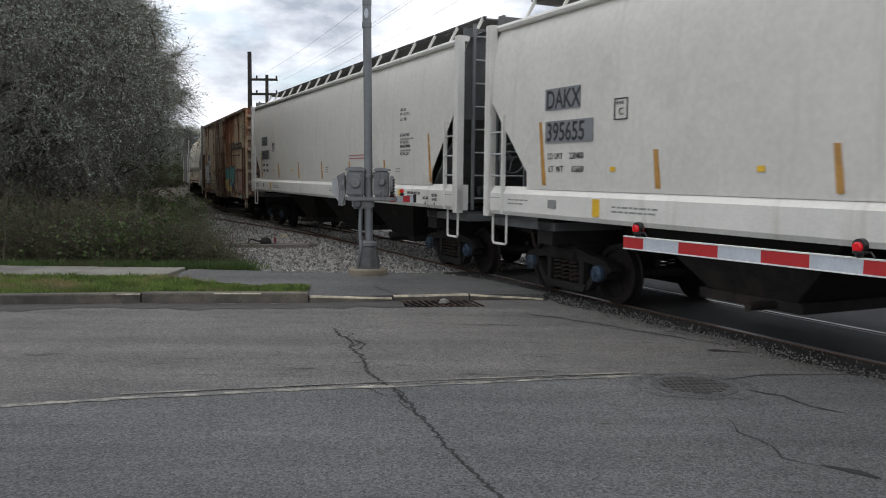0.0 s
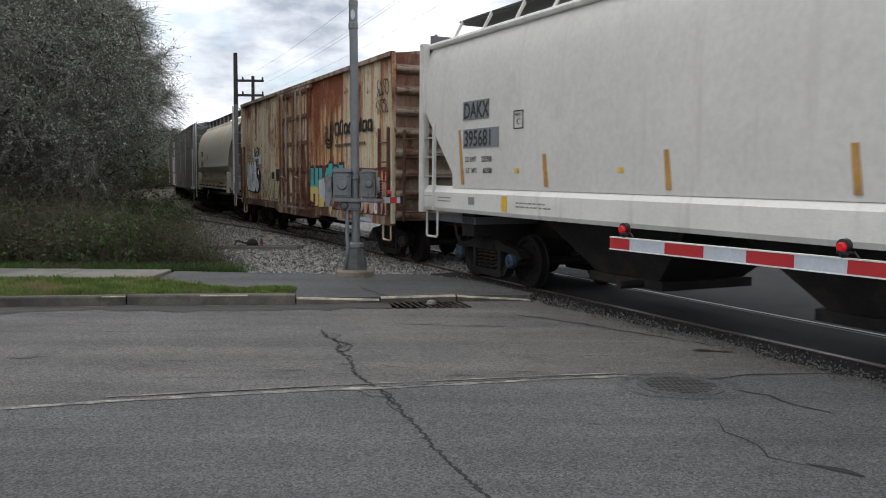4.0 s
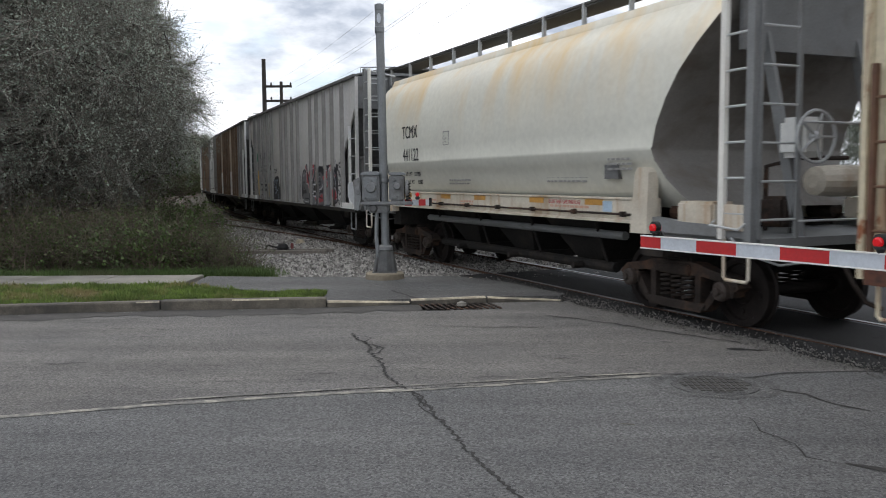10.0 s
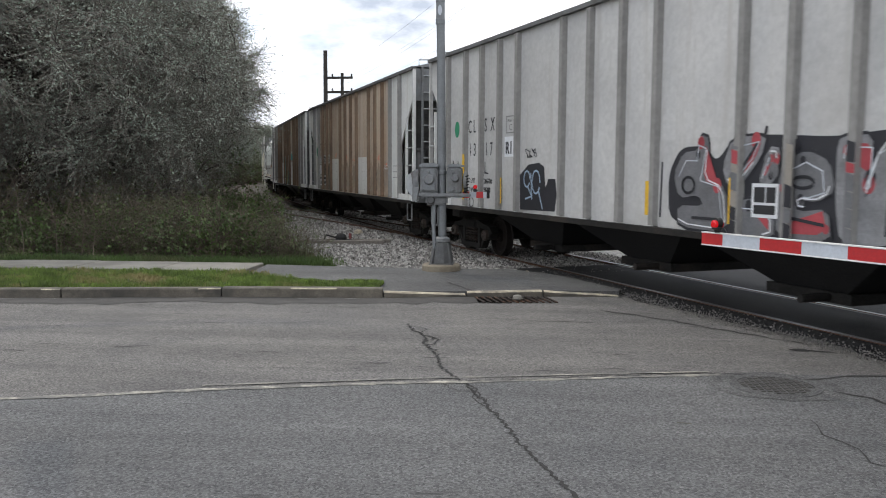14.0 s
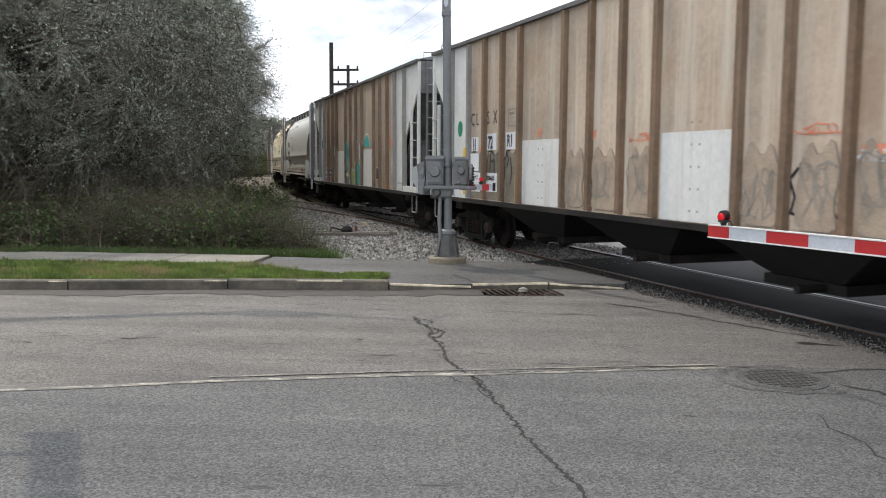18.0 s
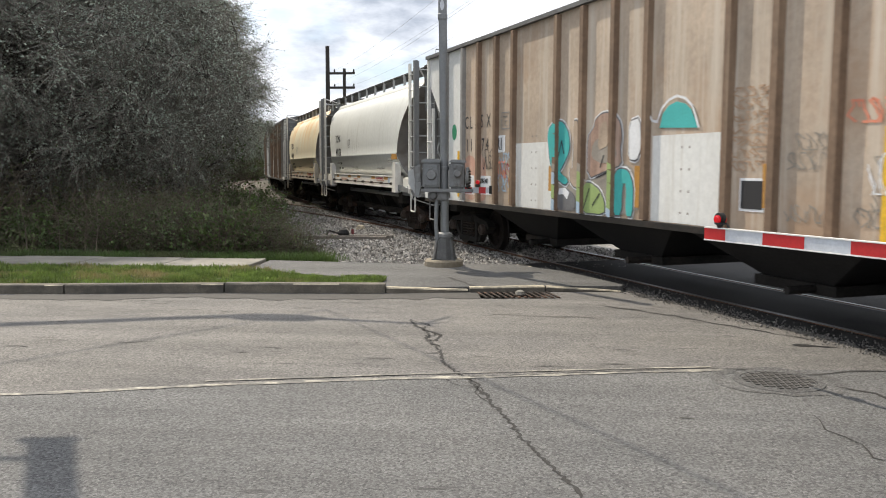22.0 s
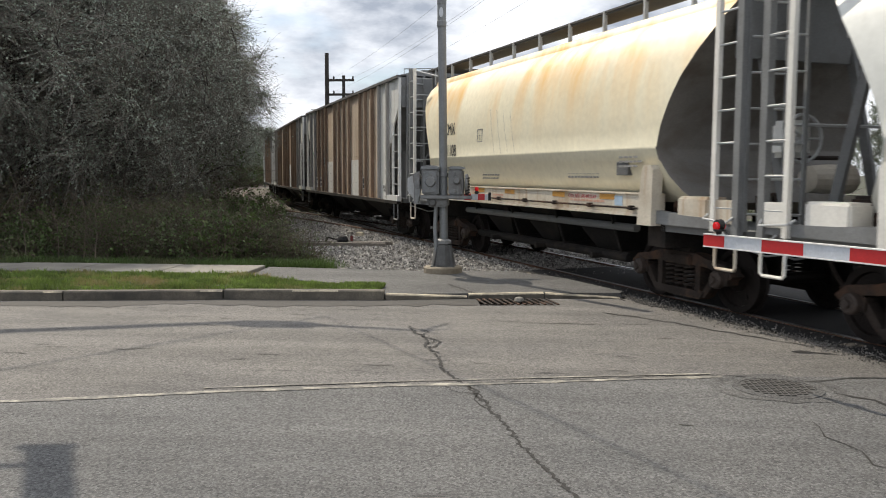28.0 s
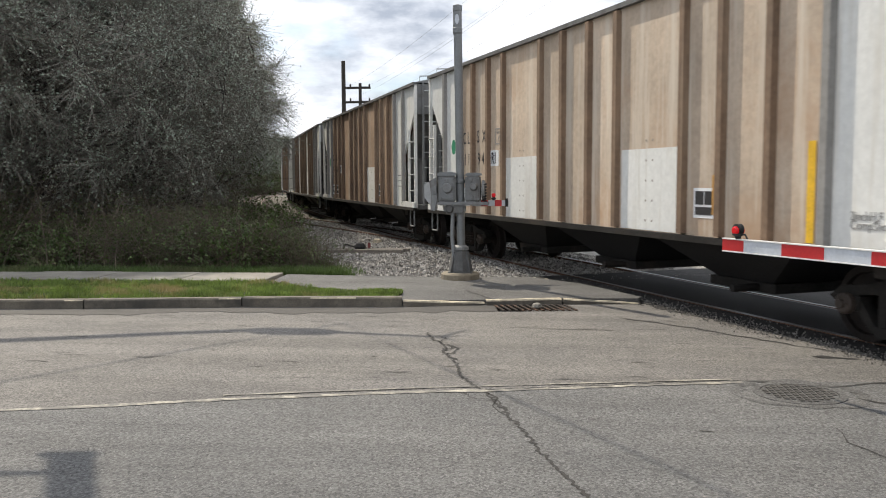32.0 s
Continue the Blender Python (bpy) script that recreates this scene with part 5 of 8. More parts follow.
def paint_box_car(car):
    y = -1.592
    # word in heavy blocks and the ring sign
    x = 3.47
    for w, h in ((0.36, 0.30), (0.27, 0.34), (0.29, 0.25), (0.43, 0.25), (0.30, 0.25), (0.11, 0.34), (0.31, 0.25), (0.29, 0.25)):
        plate("brand_block", [(x + 0.03, 2.73), (x + w - 0.06, 2.73), (x + w - 0.03, 2.77), (x + w - 0.03, 2.70 + h), (x + w - 0.08, 2.74 + h), (x + 0.06, 2.74 + h), (x, 2.70 + h), (x, 2.78)], y, car, M_INK)
        if w > 0.2:
            plate("brand_counter", [(x + 0.1, 2.8), (x + w - 0.11, 2.8), (x + w - 0.1, 2.66 + h), (x + 0.1, 2.66 + h)], y - 0.004, car, M_BRANDGAP)
        x += w + 0.03
    bars("brand_line", 3.48, 2.47, 2.6, 1, y, car, M_INKBROWN, 0.06, 0.05, 5)
    for r in (0.30, 0.21, 0.12):
        strokes("brand_ring", car, y, M_INK, [[(3.0 - r, 2.98), *oval(3.0, 2.74, r, r * 0.95, 12, math.pi, 2 * math.pi), (3.0 + r, 3.06)]], 0.055)
    # teal and yellow block letters
    shapes = [[(1.46, 1.98), (1.72, 1.98), (1.72, 1.55), (1.86, 1.55), (1.86, 1.98), (2.12, 1.98), (2.12, 1.05), (1.88, 1.0), (1.88, 1.32), (1.70, 1.32), (1.70, 1.1), (1.44, 1.15)],
              [(2.22, 1.98), (2.46, 1.98), (2.46, 1.22), (2.60, 1.22), (2.60, 1.02), (2.26, 1.0)],
              [(2.72, 1.80), (2.82, 1.98), (3.0, 1.98), (3.02, 2.08), (3.30, 2.08), (3.30, 1.58), (3.10, 1.5), (3.30, 1.38), (3.32, 1.05), (3.16, 0.85), (3.0, 1.05), (2.74, 1.02), (2.66, 1.3), (2.86, 1.46), (2.70, 1.6)],
              [(3.42, 2.0), (3.68, 2.0), (3.68, 1.62), (3.78, 1.62), (3.80, 2.04), (4.12, 2.04), (4.10, 1.62), (3.94, 1.42), (4.06, 1.2), (3.98, 1.0), (3.78, 1.22), (3.46, 1.2)]]
    fat_letters(car, shapes, y, M_SPBLACK, [M_TEAL], M_SPMAROON, 0.04, n=0)
    low = [[(1.44, 1.15), (1.44, 1.5), (2.12, 1.5), (2.12, 1.05), (1.88, 1.0), (1.88, 1.32), (1.70, 1.32), (1.70, 1.1)], [(2.24, 1.0), (2.60, 1.02), (2.60, 1.22), (2.46, 1.24), (2.46, 1.55), (2.24, 1.55)], [(2.74, 1.02), (3.0, 1.05), (3.16, 0.85), (3.32, 1.05), (3.28, 1.25), (2.70, 1.25)]]
    for p in low:
        plate("spray_fade", p, y - 0.010, car, M_SPYEL, 0.003)
    for p in ([(2.16, 1.0), (2.22, 1.0), (2.22, 1.7), (2.16, 1.68)], [(3.36, 1.1), (3.44, 1.1), (3.46, 1.75), (3.38, 1.78)]):
        plate("spray_highlight", p, y - 0.011, car, M_SPCORAL, 0.003)
    plate("spray_fade", [(3.46, 1.2), (3.78, 1.22), (3.98, 1.0), (4.06, 1.2), (3.96, 1.38), (3.5, 1.36)], y - 0.010, car, mat("spray_navy", (0.02, 0.06, 0.13), 0.6, bumps=0), 0.003)
    # tan piece beside it
    plate("spray_ground", soft([(1.40, 1.12), (1.42, 2.0), (2.0, 1.96), (2.6, 2.02), (3.2, 2.14), (3.4, 2.0), (4.1, 2.08), (4.05, 1.2), (3.3, 0.95), (2.2, 1.0)]), y + 0.001, car, M_SPMAROON, 0.002)
    plate("spray_ground", soft([(4.05, 1.02), (4.2, 1.92), (5.0, 1.98), (6.2, 1.94), (7.0, 2.0), (7.08, 1.1), (6.2, 0.93), (5.0, 0.9)]), y + 0.001, car, M_SPMAROON, 0.002)
    more = [[(4.17, 1.02), (4.36, 1.87), (4.5, 1.87), (4.62, 1.62), (4.96, 1.92), (4.85, 1.5), (5.08, 1.0), (4.74, 0.96), (4.53, 1.31), (4.4, 1.0)],
            [(4.98, 1.6), (5.09, 1.88), (5.5, 1.88), (5.6, 1.7), (5.56, 1.11), (5.3, 0.95), (5.06, 1.1)],
            [(5.56, 1.0), (5.58, 1.86), (5.77, 1.86), (5.85, 1.6), (5.98, 1.88), (6.16, 1.8), (6.1, 1.3), (6.2, 1.02), (5.95, 0.98), (5.84, 1.25), (5.72, 0.98)],
            [(6.16, 1.0), (6.2, 1.55), (6.3, 1.92), (6.5, 1.9), (6.44, 1.3), (6.5, 1.02)],
            [(6.52, 1.0), (6.5, 1.75), (6.66, 1.97), (6.74, 1.6), (6.9, 1.95), (7.02, 1.9), (6.98, 1.2), (7.05, 1.02), (6.86, 0.98), (6.76, 1.3), (6.64, 1.0)]]
    fat_letters(car, more, y - 0.002, M_SPBLACK, [M_SPMAUVE, M_SPTAN, M_SPMAUVE, M_SPTAN, M_SPCORAL], M_SPMAROON, 0.03, [M_SPCORALF, M_SPMAUVE, M_SPCORALF, M_SPWHITE, M_SPMAUVE], M_SPWHITE, 1)
    strokes("spray_line", car, y - 0.022, M_SPMAROON, [oval(5.3, 1.45, 0.07, 0.22, 12), oval(5.32, 1.1, 0.05, 0.06, 10), [(5.84, 1.3), (5.86, 1.5)], [(4.62, 1.3), (4.66, 1.5), (4.8, 1.62)], [(6.32, 1.1), (6.34, 1.5)], [(6.74, 1.15), (6.78, 1.42)]], 0.03)
    scrawl("tag_scrawl", car, 6.3, 3.4, 0.6, 0.35, y, M_SPBLACK, 3, 5, 0.035)
    scrawl("tag_scrawl", car, 6.3, 3.05, 0.6, 0.3, y, M_SPBLACK, 4, 5, 0.03)
    for q in (rect(4.5, 5.2, 0.83, 0.92), rect(5.3, 6.0, 0.82, 0.9)):
        plate("spray_overspill", q, -1.602, car, M_SPCORAL if q[0][0] < 5 else M_SPBLUE, 0.003)
    # silver bubble letters at the other end, and their dark shadow
    plate("spray_shadow", soft([(-6.5, 1.3), (-6.46, 1.75), (-6.2, 1.9), (-4.6, 2.05), (-4.3, 1.85), (-4.26, 1.4), (-4.5, 1.2), (-5.6, 1.2)]), y + 0.001, car, M_SPBLACK, 0.002)
    bub = [[(-6.30, 1.7), (-6.28, 2.1), (-6.05, 2.26), (-5.9, 2.1), (-5.88, 1.6), (-5.8, 1.3), (-6.1, 1.25), (-6.36, 1.5)],
           [(-5.94, 1.4), (-5.92, 2.1), (-5.75, 2.24), (-5.6, 2.1), (-5.62, 1.5), (-5.5, 1.28), (-5.75, 1.24)],
           [(-5.62, 1.4), (-5.6, 2.1), (-5.44, 2.24), (-5.26, 2.1), (-5.28, 1.8), (-5.05, 1.7), (-5.0, 1.4), (-5.2, 1.24), (-5.5, 1.24)],
           [(-5.26, 1.9), (-5.2, 2.2), (-5.0, 2.26), (-4.86, 2.05), (-4.9, 1.75), (-4.6, 1.6), (-4.52, 1.4), (-4.75, 1.22), (-5.0, 1.3), (-5.06, 1.65)],
           [(-4.68, 1.82), (-4.62, 1.95), (-4.5, 1.98), (-4.48, 1.86), (-4.58, 1.78)]]
    fat_letters(car, bub, y - 0.002, M_SPBLACK, [M_SPSILVER, M_SPWHITE, M_SPSILVER, M_SPWHITE, M_SPWHITE], None, 0.026, [M_SPWHITE, M_SPSILVER], None, 2)
    strokes("spray_line", car, y - 0.019, M_SPBLACK, [[(-6.02, 1.6), (-5.95, 1.52), (-6.0, 1.42)], [(-5.42, 1.86), (-5.45, 1.5), (-5.36, 1.44)], [(-5.12, 1.95), (-5.05, 1.9), (-4.98, 1.98)], [(-6.24, 1.9), (-6.2, 1.78), (-6.14, 1.92)], oval(-5.2, 1.45, 0.05, 0.05, 10)], 0.022)
    strokes("pale_scrawl", car, y - 0.004, M_SPWHITE, [[(-4.46, 1.62), (-4.36, 1.54)], [(-4.46, 1.54), (-4.36, 1.62)], [(-4.41, 1.5), (-4.41, 1.66)]], 0.012)
    # thin outline letters in pale tan
    outl = [[(-4.26, 1.1), (-4.28, 1.5), (-4.05, 1.68), (-3.85, 1.45), (-3.9, 1.1)], [(-3.95, 1.7), (-3.55, 1.98), (-3.45, 1.7), (-3.3, 1.5), (-3.5, 1.1), (-3.8, 1.1), (-3.7, 1.5)], [(-3.4, 1.2), (-3.36, 1.85), (-3.05, 1.92), (-2.9, 1.5), (-3.0, 1.15)], [(-2.9, 1.1), (-2.92, 1.75), (-2.6, 1.85), (-2.45, 1.4), (-2.6, 1.08)], [(-2.42, 1.08), (-2.42, 1.6), (-2.1, 1.65), (-1.95, 1.3), (-2.05, 1.06)]]
    fat_letters(car, outl, y - 0.002, M_SPBLACK, [M_SPSAND], M_SPSAND, 0.016)
    strokes("spray_line", car, y - 0.012, M_SPBLACK, [[(-4.1, 1.68), (-3.9, 1.8), (-3.5, 1.97)], oval(-4.05, 1.35, 0.1, 0.14, 12), oval(-3.62, 1.38, 0.1, 0.16, 12), oval(-3.15, 1.5, 0.09, 0.18, 12), oval(-2.7, 1.4, 0.09, 0.2, 12), [(-2.3, 1.15), (-2.15, 1.5)], [(-4.2, 1.6), (-3.6, 1.25), (-3.1, 1.7)], [(-3.6, 1.1), (-2.9, 1.75)]], 0.016)
    plate("black_patch", rect(-2.2, -1.68, 1.62, 1.97), y - 0.012, car, M_SPBLACK)
    plate("black_patch", rect(-2.75, -2.5, 1.68, 1.88), y - 0.012, car, M_SPBLACK)
    plate("white_patch", rect(-5.45, -4.62, 2.36, 2.68), y, car, M_SPWHITE)
    plate("white_patch", rect(-5.12, -4.22, 2.14, 2.44), y - 0.003, car, M_SPWHITE)
    letters("reporting_mark", "BAEX", 0.42, -5.18, 2.39, y - 0.009, car, M_INK, 0.68, 0.008)
    letters("car_number", "1009", 0.38, -5.14, 2.07, y - 0.007, car, M_INK, 0.74, 0.008)
    for q in (rect(-3.72, -3.46, 2.73, 2.745), rect(-3.72, -3.46, 2.48, 2.495), rect(-3.72, -3.705, 2.48, 2.74), rect(-3.475, -3.46, 2.48, 2.74)):
        plate("plate_outline", q, y, car, M_INKGREY)
    for x, z0, z1 in ((-6.48, 1.02, 1.5), (-4.03, 1.0, 1.35), (-1.78, 0.98, 1.3)):
        plate("reflector_strip", rect(x, x + 0.1, z0, z1), y - 0.013, car, M_ORANGE)
    for i, (a, b) in enumerate(((-6.3, -4.9), (-4.6, -3.3), (-3.2, -2.2))):
        scrawl("sill_scrawl", car, a, 0.83, b - a, 0.13, -1.602, M_SPBLACK, 20 + i, 12, 0.018)
    scrawl("tag_scrawl", car, -6.4, 2.33, 0.9, 0.14, y, M_SPBLACK, 31, 8, 0.014)
    scrawl("tag_scrawl", car, -6.1, 2.55, 0.5, 0.12, y, M_SPBLACK, 32, 7, 0.014)
    letters("door_notice", "CLOSE AND LOCK\nDOORS BEFORE\nMOVING CAR", 0.11, -1.25, 3.22, -1.635, car, M_INKGREY, 0.85)


def paint_grey_hopper(car):
    y = -1.545
    plate("painted_patch", rect(1.34, 6.3, 1.06, 2.2), y + 0.002, car, M_RIBGREY, 0.003)
    plate("spray_ground", soft([(1.6, 1.1), (1.55, 1.75), (1.8, 2.1), (2.3, 2.1), (2.5, 1.9), (2.8, 2.2), (3.4, 2.2), (4.3, 2.14), (4.8, 2.18), (5.2, 2.2), (5.75, 2.05), (5.82, 1.2), (4.6, 1.06), (3.0, 1.06)]), y, car, M_SPBLACK, 0.002)
    shapes = [[(1.68, 1.76), (1.87, 2.03), (2.17, 2.05), (2.2, 2.24), (2.37, 2.19), (2.36, 1.72), (2.7, 1.6), (2.76, 1.07), (1.80, 1.09), (1.78, 1.36), (2.3, 1.37), (2.2, 1.5), (1.8, 1.45)],
              [(2.78, 2.18), (3.34, 2.2), (3.26, 1.95), (2.95, 1.64), (2.72, 1.62), (2.62, 1.85)],
              [(2.78, 1.42), (3.15, 1.5), (3.5, 1.3), (3.5, 1.06), (2.86, 1.07)], [(3.22, 1.62), (3.38, 2.07), (3.56, 2.05), (3.5, 1.68)],
              [(3.5, 1.57), (3.62, 1.9), (3.93, 2.02), (4.24, 1.9), (4.32, 1.6), (4.11, 1.48), (3.78, 1.5), (3.83, 1.37), (4.24, 1.42), (4.3, 1.08), (3.54, 1.06)],
              [(4.32, 2.01), (4.36, 2.14), (4.76, 2.15), (4.7, 1.78), (4.68, 1.5), (4.77, 1.74), (4.86, 2.08), (5.17, 2.18), (5.18, 1.61), (5.12, 1.15), (4.83, 1.08), (4.41, 1.08), (4.33, 1.48)],
              [(5.24, 2.02), (5.52, 2.0), (5.72, 1.82), (5.64, 1.58), (5.36, 1.52), (5.74, 1.5), (5.78, 1.2), (5.3, 1.14), (5.22, 1.61)]]
    fat_letters(car, shapes, y - 0.002, M_SPBLACK, [M_SPSLATE, M_SPSTEEL], None, 0.035, None, M_SPWHITE, 1)
    on_ribs(car, (2.9, 3.75, 4.55, 5.5), 1.07, 2.1, (M_SPSLATE, M_SPRED, M_SPBLACK, M_SPGREY, M_SPSLATE, M_SPBLACK), 12)
    rg = random.Random(8)
    for p in shapes:
        c = soft(grow(p, -0.09), 1)
        k = rg.randrange(len(c))
        c2 = (c[k:] + c[:k])[: max(5, len(c) // 4)]
        plate("spray_red_patch", c2, y - 0.014, car, M_SPRED, 0.003)
        for _ in range(6):
            x, z = rg.choice(c)
            r = rg.uniform(0.03, 0.075)
            plate("spray_red_patch", oval(x, z, r, r * 1.3, 10), y - 0.0145, car, rg.choice((M_SPRED, M_SPSLATE, M_SPBLACK)), 0.003)
        strokes("spray_glint", car, y - 0.0195, M_SPSILVER, [grow(p, -0.13)[: len(p) * 2 // 3]], 0.014)
    strokes("spray_line", car, y - 0.021, M_SPBLACK, [oval(3.9, 1.68, 0.15, 0.06, 14), oval(5.45, 1.68, 0.1, 0.1), oval(2.0, 1.62, 0.12, 0.1), [(4.5, 1.2), (4.5, 1.9)], [(4.95, 1.2), (4.98, 1.9)], [(2.1, 1.22), (2.6, 1.22)], [(3.7, 1.15), (3.75, 1.3), (4.2, 1.25)], [(2.9, 1.75), (3.2, 2.1)]], 0.035)
    plate("spray_blot", oval(5.72, 2.1, 0.13, 0.1, 12), y - 0.003, car, M_SPBLACK)
    plate("spray_blot", oval(3.68, 2.06, 0.16, 0.09, 12), y - 0.012, car, M_SPBLACK)
    for i in range(4):
        scrawl("tag_scrawl", car, 5.82, 1.12 + 0.24 * i, 0.42, 0.2, y, M_SPBLACK, 40 + i, 4, 0.03)
    strokes("spray_line", car, y, M_SPBLACK, [oval(6.05, 2.16, 0.16, 0.06), [(1.42, 1.9), (1.4, 1.2)], [(5.55, 2.25), (5.56, 2.3)], [(3.3, 2.2), (3.32, 2.28)]], 0.04)
    # black blot with a pale scrawl in the wide panel
    plate("painted_patch", rect(-2.8, -1.42, 1.1, 2.35), y + 0.002, car, M_RIBGREY, 0.003)
    plate("black_blot", [(-2.82, 1.1), (-2.84, 1.72), (-2.5, 1.9), (-2.1, 1.93), (-1.92, 1.86), (-1.86, 1.5), (-1.75, 1.66), (-1.52, 1.66), (-1.46, 1.4), (-1.52, 1.12)], y - 0.002, car, M_SPBLACK)
    strokes("pale_scrawl", car, y - 0.007, M_SPBLUE, [oval(-2.55, 1.65, 0.12, 0.14, 12), oval(-2.2, 1.6, 0.15, 0.2, 12), [(-2.5, 1.5), (-2.35, 1.35), (-2.6, 1.3)], [(-2.1, 1.45), (-1.95, 1.15)], [(-2.4, 1.75), (-2.35, 1.3)]], 0.03)
    scrawl("tag_scrawl", car, -2.62, 2.02, 0.4, 0.16, y - 0.004, M_SPBLACK, 51, 5, 0.02)
    strokes("spray_line", car, y - 0.004, M_SPBLACK, [[(-6.45, 1.98), (-6.42, 1.8), (-6.3, 1.66), (-6.16, 1.7), (-6.1, 1.95), (-6.12, 2.0), (-6.08, 1.72), (-5.95, 1.66), (-5.86, 1.9), (-5.84, 1.98), (-5.82, 1.7), (-5.7, 1.62), (-5.56, 1.95), (-5.54, 1.7), (-5.5, 1.36)], [(-4.4, 1.95), (-4.42, 1.75), (-4.25, 1.74)], oval(-5.1, 1.15, 0.12, 0.1)], 0.028)


def paint_teal_hopper(car):
    y = -1.545
    ground = [(-1.32, 1.08), (-1.3, 1.36), (-1.1, 1.66), (-0.84, 1.6), (-0.4, 1.5), (-0.2, 1.7), (0.1, 1.8), (0.5, 1.86), (0.9, 1.8), (1.05, 1.6), (1.1, 1.08)]
    plate("spray_ground", soft(ground, 1), y, car, M_SPGREY, 0.003)
    blobs = [([(-1.62, 2.38), (-1.35, 2.54), (-1.06, 2.5), (-0.87, 2.3), (-0.85, 2.04), (-1.04, 1.82), (-1.18, 1.70), (-0.86, 1.57), (-0.98, 1.48), (-1.34, 1.62), (-1.5, 1.84)], M_TEAL),
             ([(-0.84, 1.78), (-0.71, 1.74), (-0.74, 2.5), (-0.60, 2.5), (-0.55, 2.2), (-0.43, 2.16), (-0.40, 1.56), (-0.30, 1.56), (-0.34, 1.4), (-0.8, 1.5)], M_SPDUST),
             ([(-0.27, 1.6), (-0.28, 2.24), (-0.09, 2.38), (-0.07, 2.49), (0.17, 2.58), (0.46, 2.54), (0.62, 2.4), (0.66, 2.2), (0.62, 2.04), (0.68, 1.82), (0.3, 1.74)], M_SPMAUVE),
             ([(0.86, 1.9), (0.86, 2.41), (1.10, 2.46), (1.16, 2.06), (1.05, 1.87)], M_SPWHITE),
             ([(0.49, 1.09), (0.44, 1.62), (0.6, 1.76), (0.84, 1.74), (0.98, 1.55), (0.98, 1.09), (0.81, 1.09), (0.81, 1.55), (0.71, 1.55), (0.70, 1.09)], M_TEAL),
             ([(-0.44, 1.08), (-0.42, 1.47), (-0.24, 1.56), (0.09, 1.44), (0.24, 1.26), (0.24, 1.08)], M_SPGREEN)]
    fat_letters(car, [p for p, _ in blobs], y - 0.004, M_SPSLATE, [q for _, q in blobs], M_SPWHITE, 0.024, None, None, 1)
    plate("spray_shade", soft([(-1.31, 1.08), (-1.29, 1.32), (-0.95, 1.46), (-0.64, 1.34), (-0.62, 1.08)], 1), y - 0.0135, car, M_SPSLATE, 0.003)
    plate("spray_shade", [(-1.16, 1.43), (-0.96, 1.45), (-0.82, 1.37), (-0.90, 1.26), (-1.01, 1.34), (-1.18, 1.33)], y - 0.018, car, M_SPWHITE, 0.003)
    plate("spray_shade", soft([(-0.17, 1.92), (-0.12, 2.14), (0.14, 2.25), (0.48, 2.12), (0.56, 1.92), (0.17, 1.82)], 1), y - 0.0165, car, M_SPGREY, 0.003)
    plate("spray_shade", soft([(0.02, 2.02), (0.08, 2.4), (0.26, 2.48), (0.34, 2.1)], 1), y - 0.020, car, M_SPDUST, 0.003)
    strokes("spray_line", car, y - 0.0185, M_SPBLACK, [[(0.38, 2.35), (0.36, 2.12), (0.47, 2.1), (0.5, 2.34)], [(0.1, 1.78), (0.2, 1.95)], [(-0.1, 1.2), (0.1, 1.38)], [(-1.2, 1.95), (-1.1, 2.2), (-1.02, 2.0)], [(0.0, 1.62), (0.3, 1.7)], [(-0.36, 1.15), (-0.2, 1.45)]], 0.025)
    on_ribs(car, (-1.28,), 1.95, 2.5, (M_TEAL,), 3)
    on_ribs(car, (-1.28, -0.44, 0.44), 1.07, 1.85, (M_SPBLUE, M_SPGREEN, M_TEAL, M_SPGREY), 5)
    plate("orange_edge", rect(-1.56, -1.44, 1.38, 1.8), y - 0.003, car, M_ORANGE)
    plate("orange_edge", rect(1.0, 1.12, 1.22, 1.8), y - 0.003, car, M_ORANGE)
    dome = [(1.56, 2.30), (1.62, 2.48), (1.75, 2.58), (1.92, 2.62), (2.1, 2.58), (2.22, 2.5), (2.31, 2.36), (2.35, 2.27)]
    plate("spray_dome", dome, y - 0.003, car, M_TEAL)
    strokes("spray_rim", car, y - 0.008, M_SPWHITE, [[(1.30, 2.50), (1.40, 2.40), (1.51, 2.38), (1.6, 2.55), (1.75, 2.65), (1.92, 2.69), (2.1, 2.65), (2.25, 2.54), (2.38, 2.28)]], 0.035)
    fat_letters(car, [[(-5.42, 1.1), (-5.42, 1.8), (-5.2, 2.02), (-4.9, 2.0), (-4.7, 1.8), (-4.7, 1.1)], [(-4.68, 1.1), (-4.68, 1.9), (-4.5, 2.05), (-4.25, 1.9), (-4.2, 1.1)]], y + 0.012, M_SPWHITE, [M_SPCORALF], None, 0.02)
    scrawl("tag_scrawl", car, -4.35, 1.7, 0.55, 0.45, y - 0.001, M_SPBLACK, 63, 6, 0.016)
    for x, z, q in ((-3.6, 1.5, M_SPBLUE), (-3.5, 1.9, M_SPBLUE), (-3.3, 1.7, M_SPRED), (-3.7, 1.75, M_SPCORAL)):
        scrawl("colour_scrawl", car, x, z - 0.2, 0.4, 0.35, y, q, int(-x * 50), 4, 0.03)
    strokes("spray_line", car, y - 0.006, M_SPBLACK, [[(0.62, 1.25), (0.55, 1.35), (0.55, 1.6), (0.66, 1.62), (0.68, 1.25)], [(0.05, 2.2), (0.05, 2.0), (0.2, 2.0), (0.22, 2.25)]], 0.03)
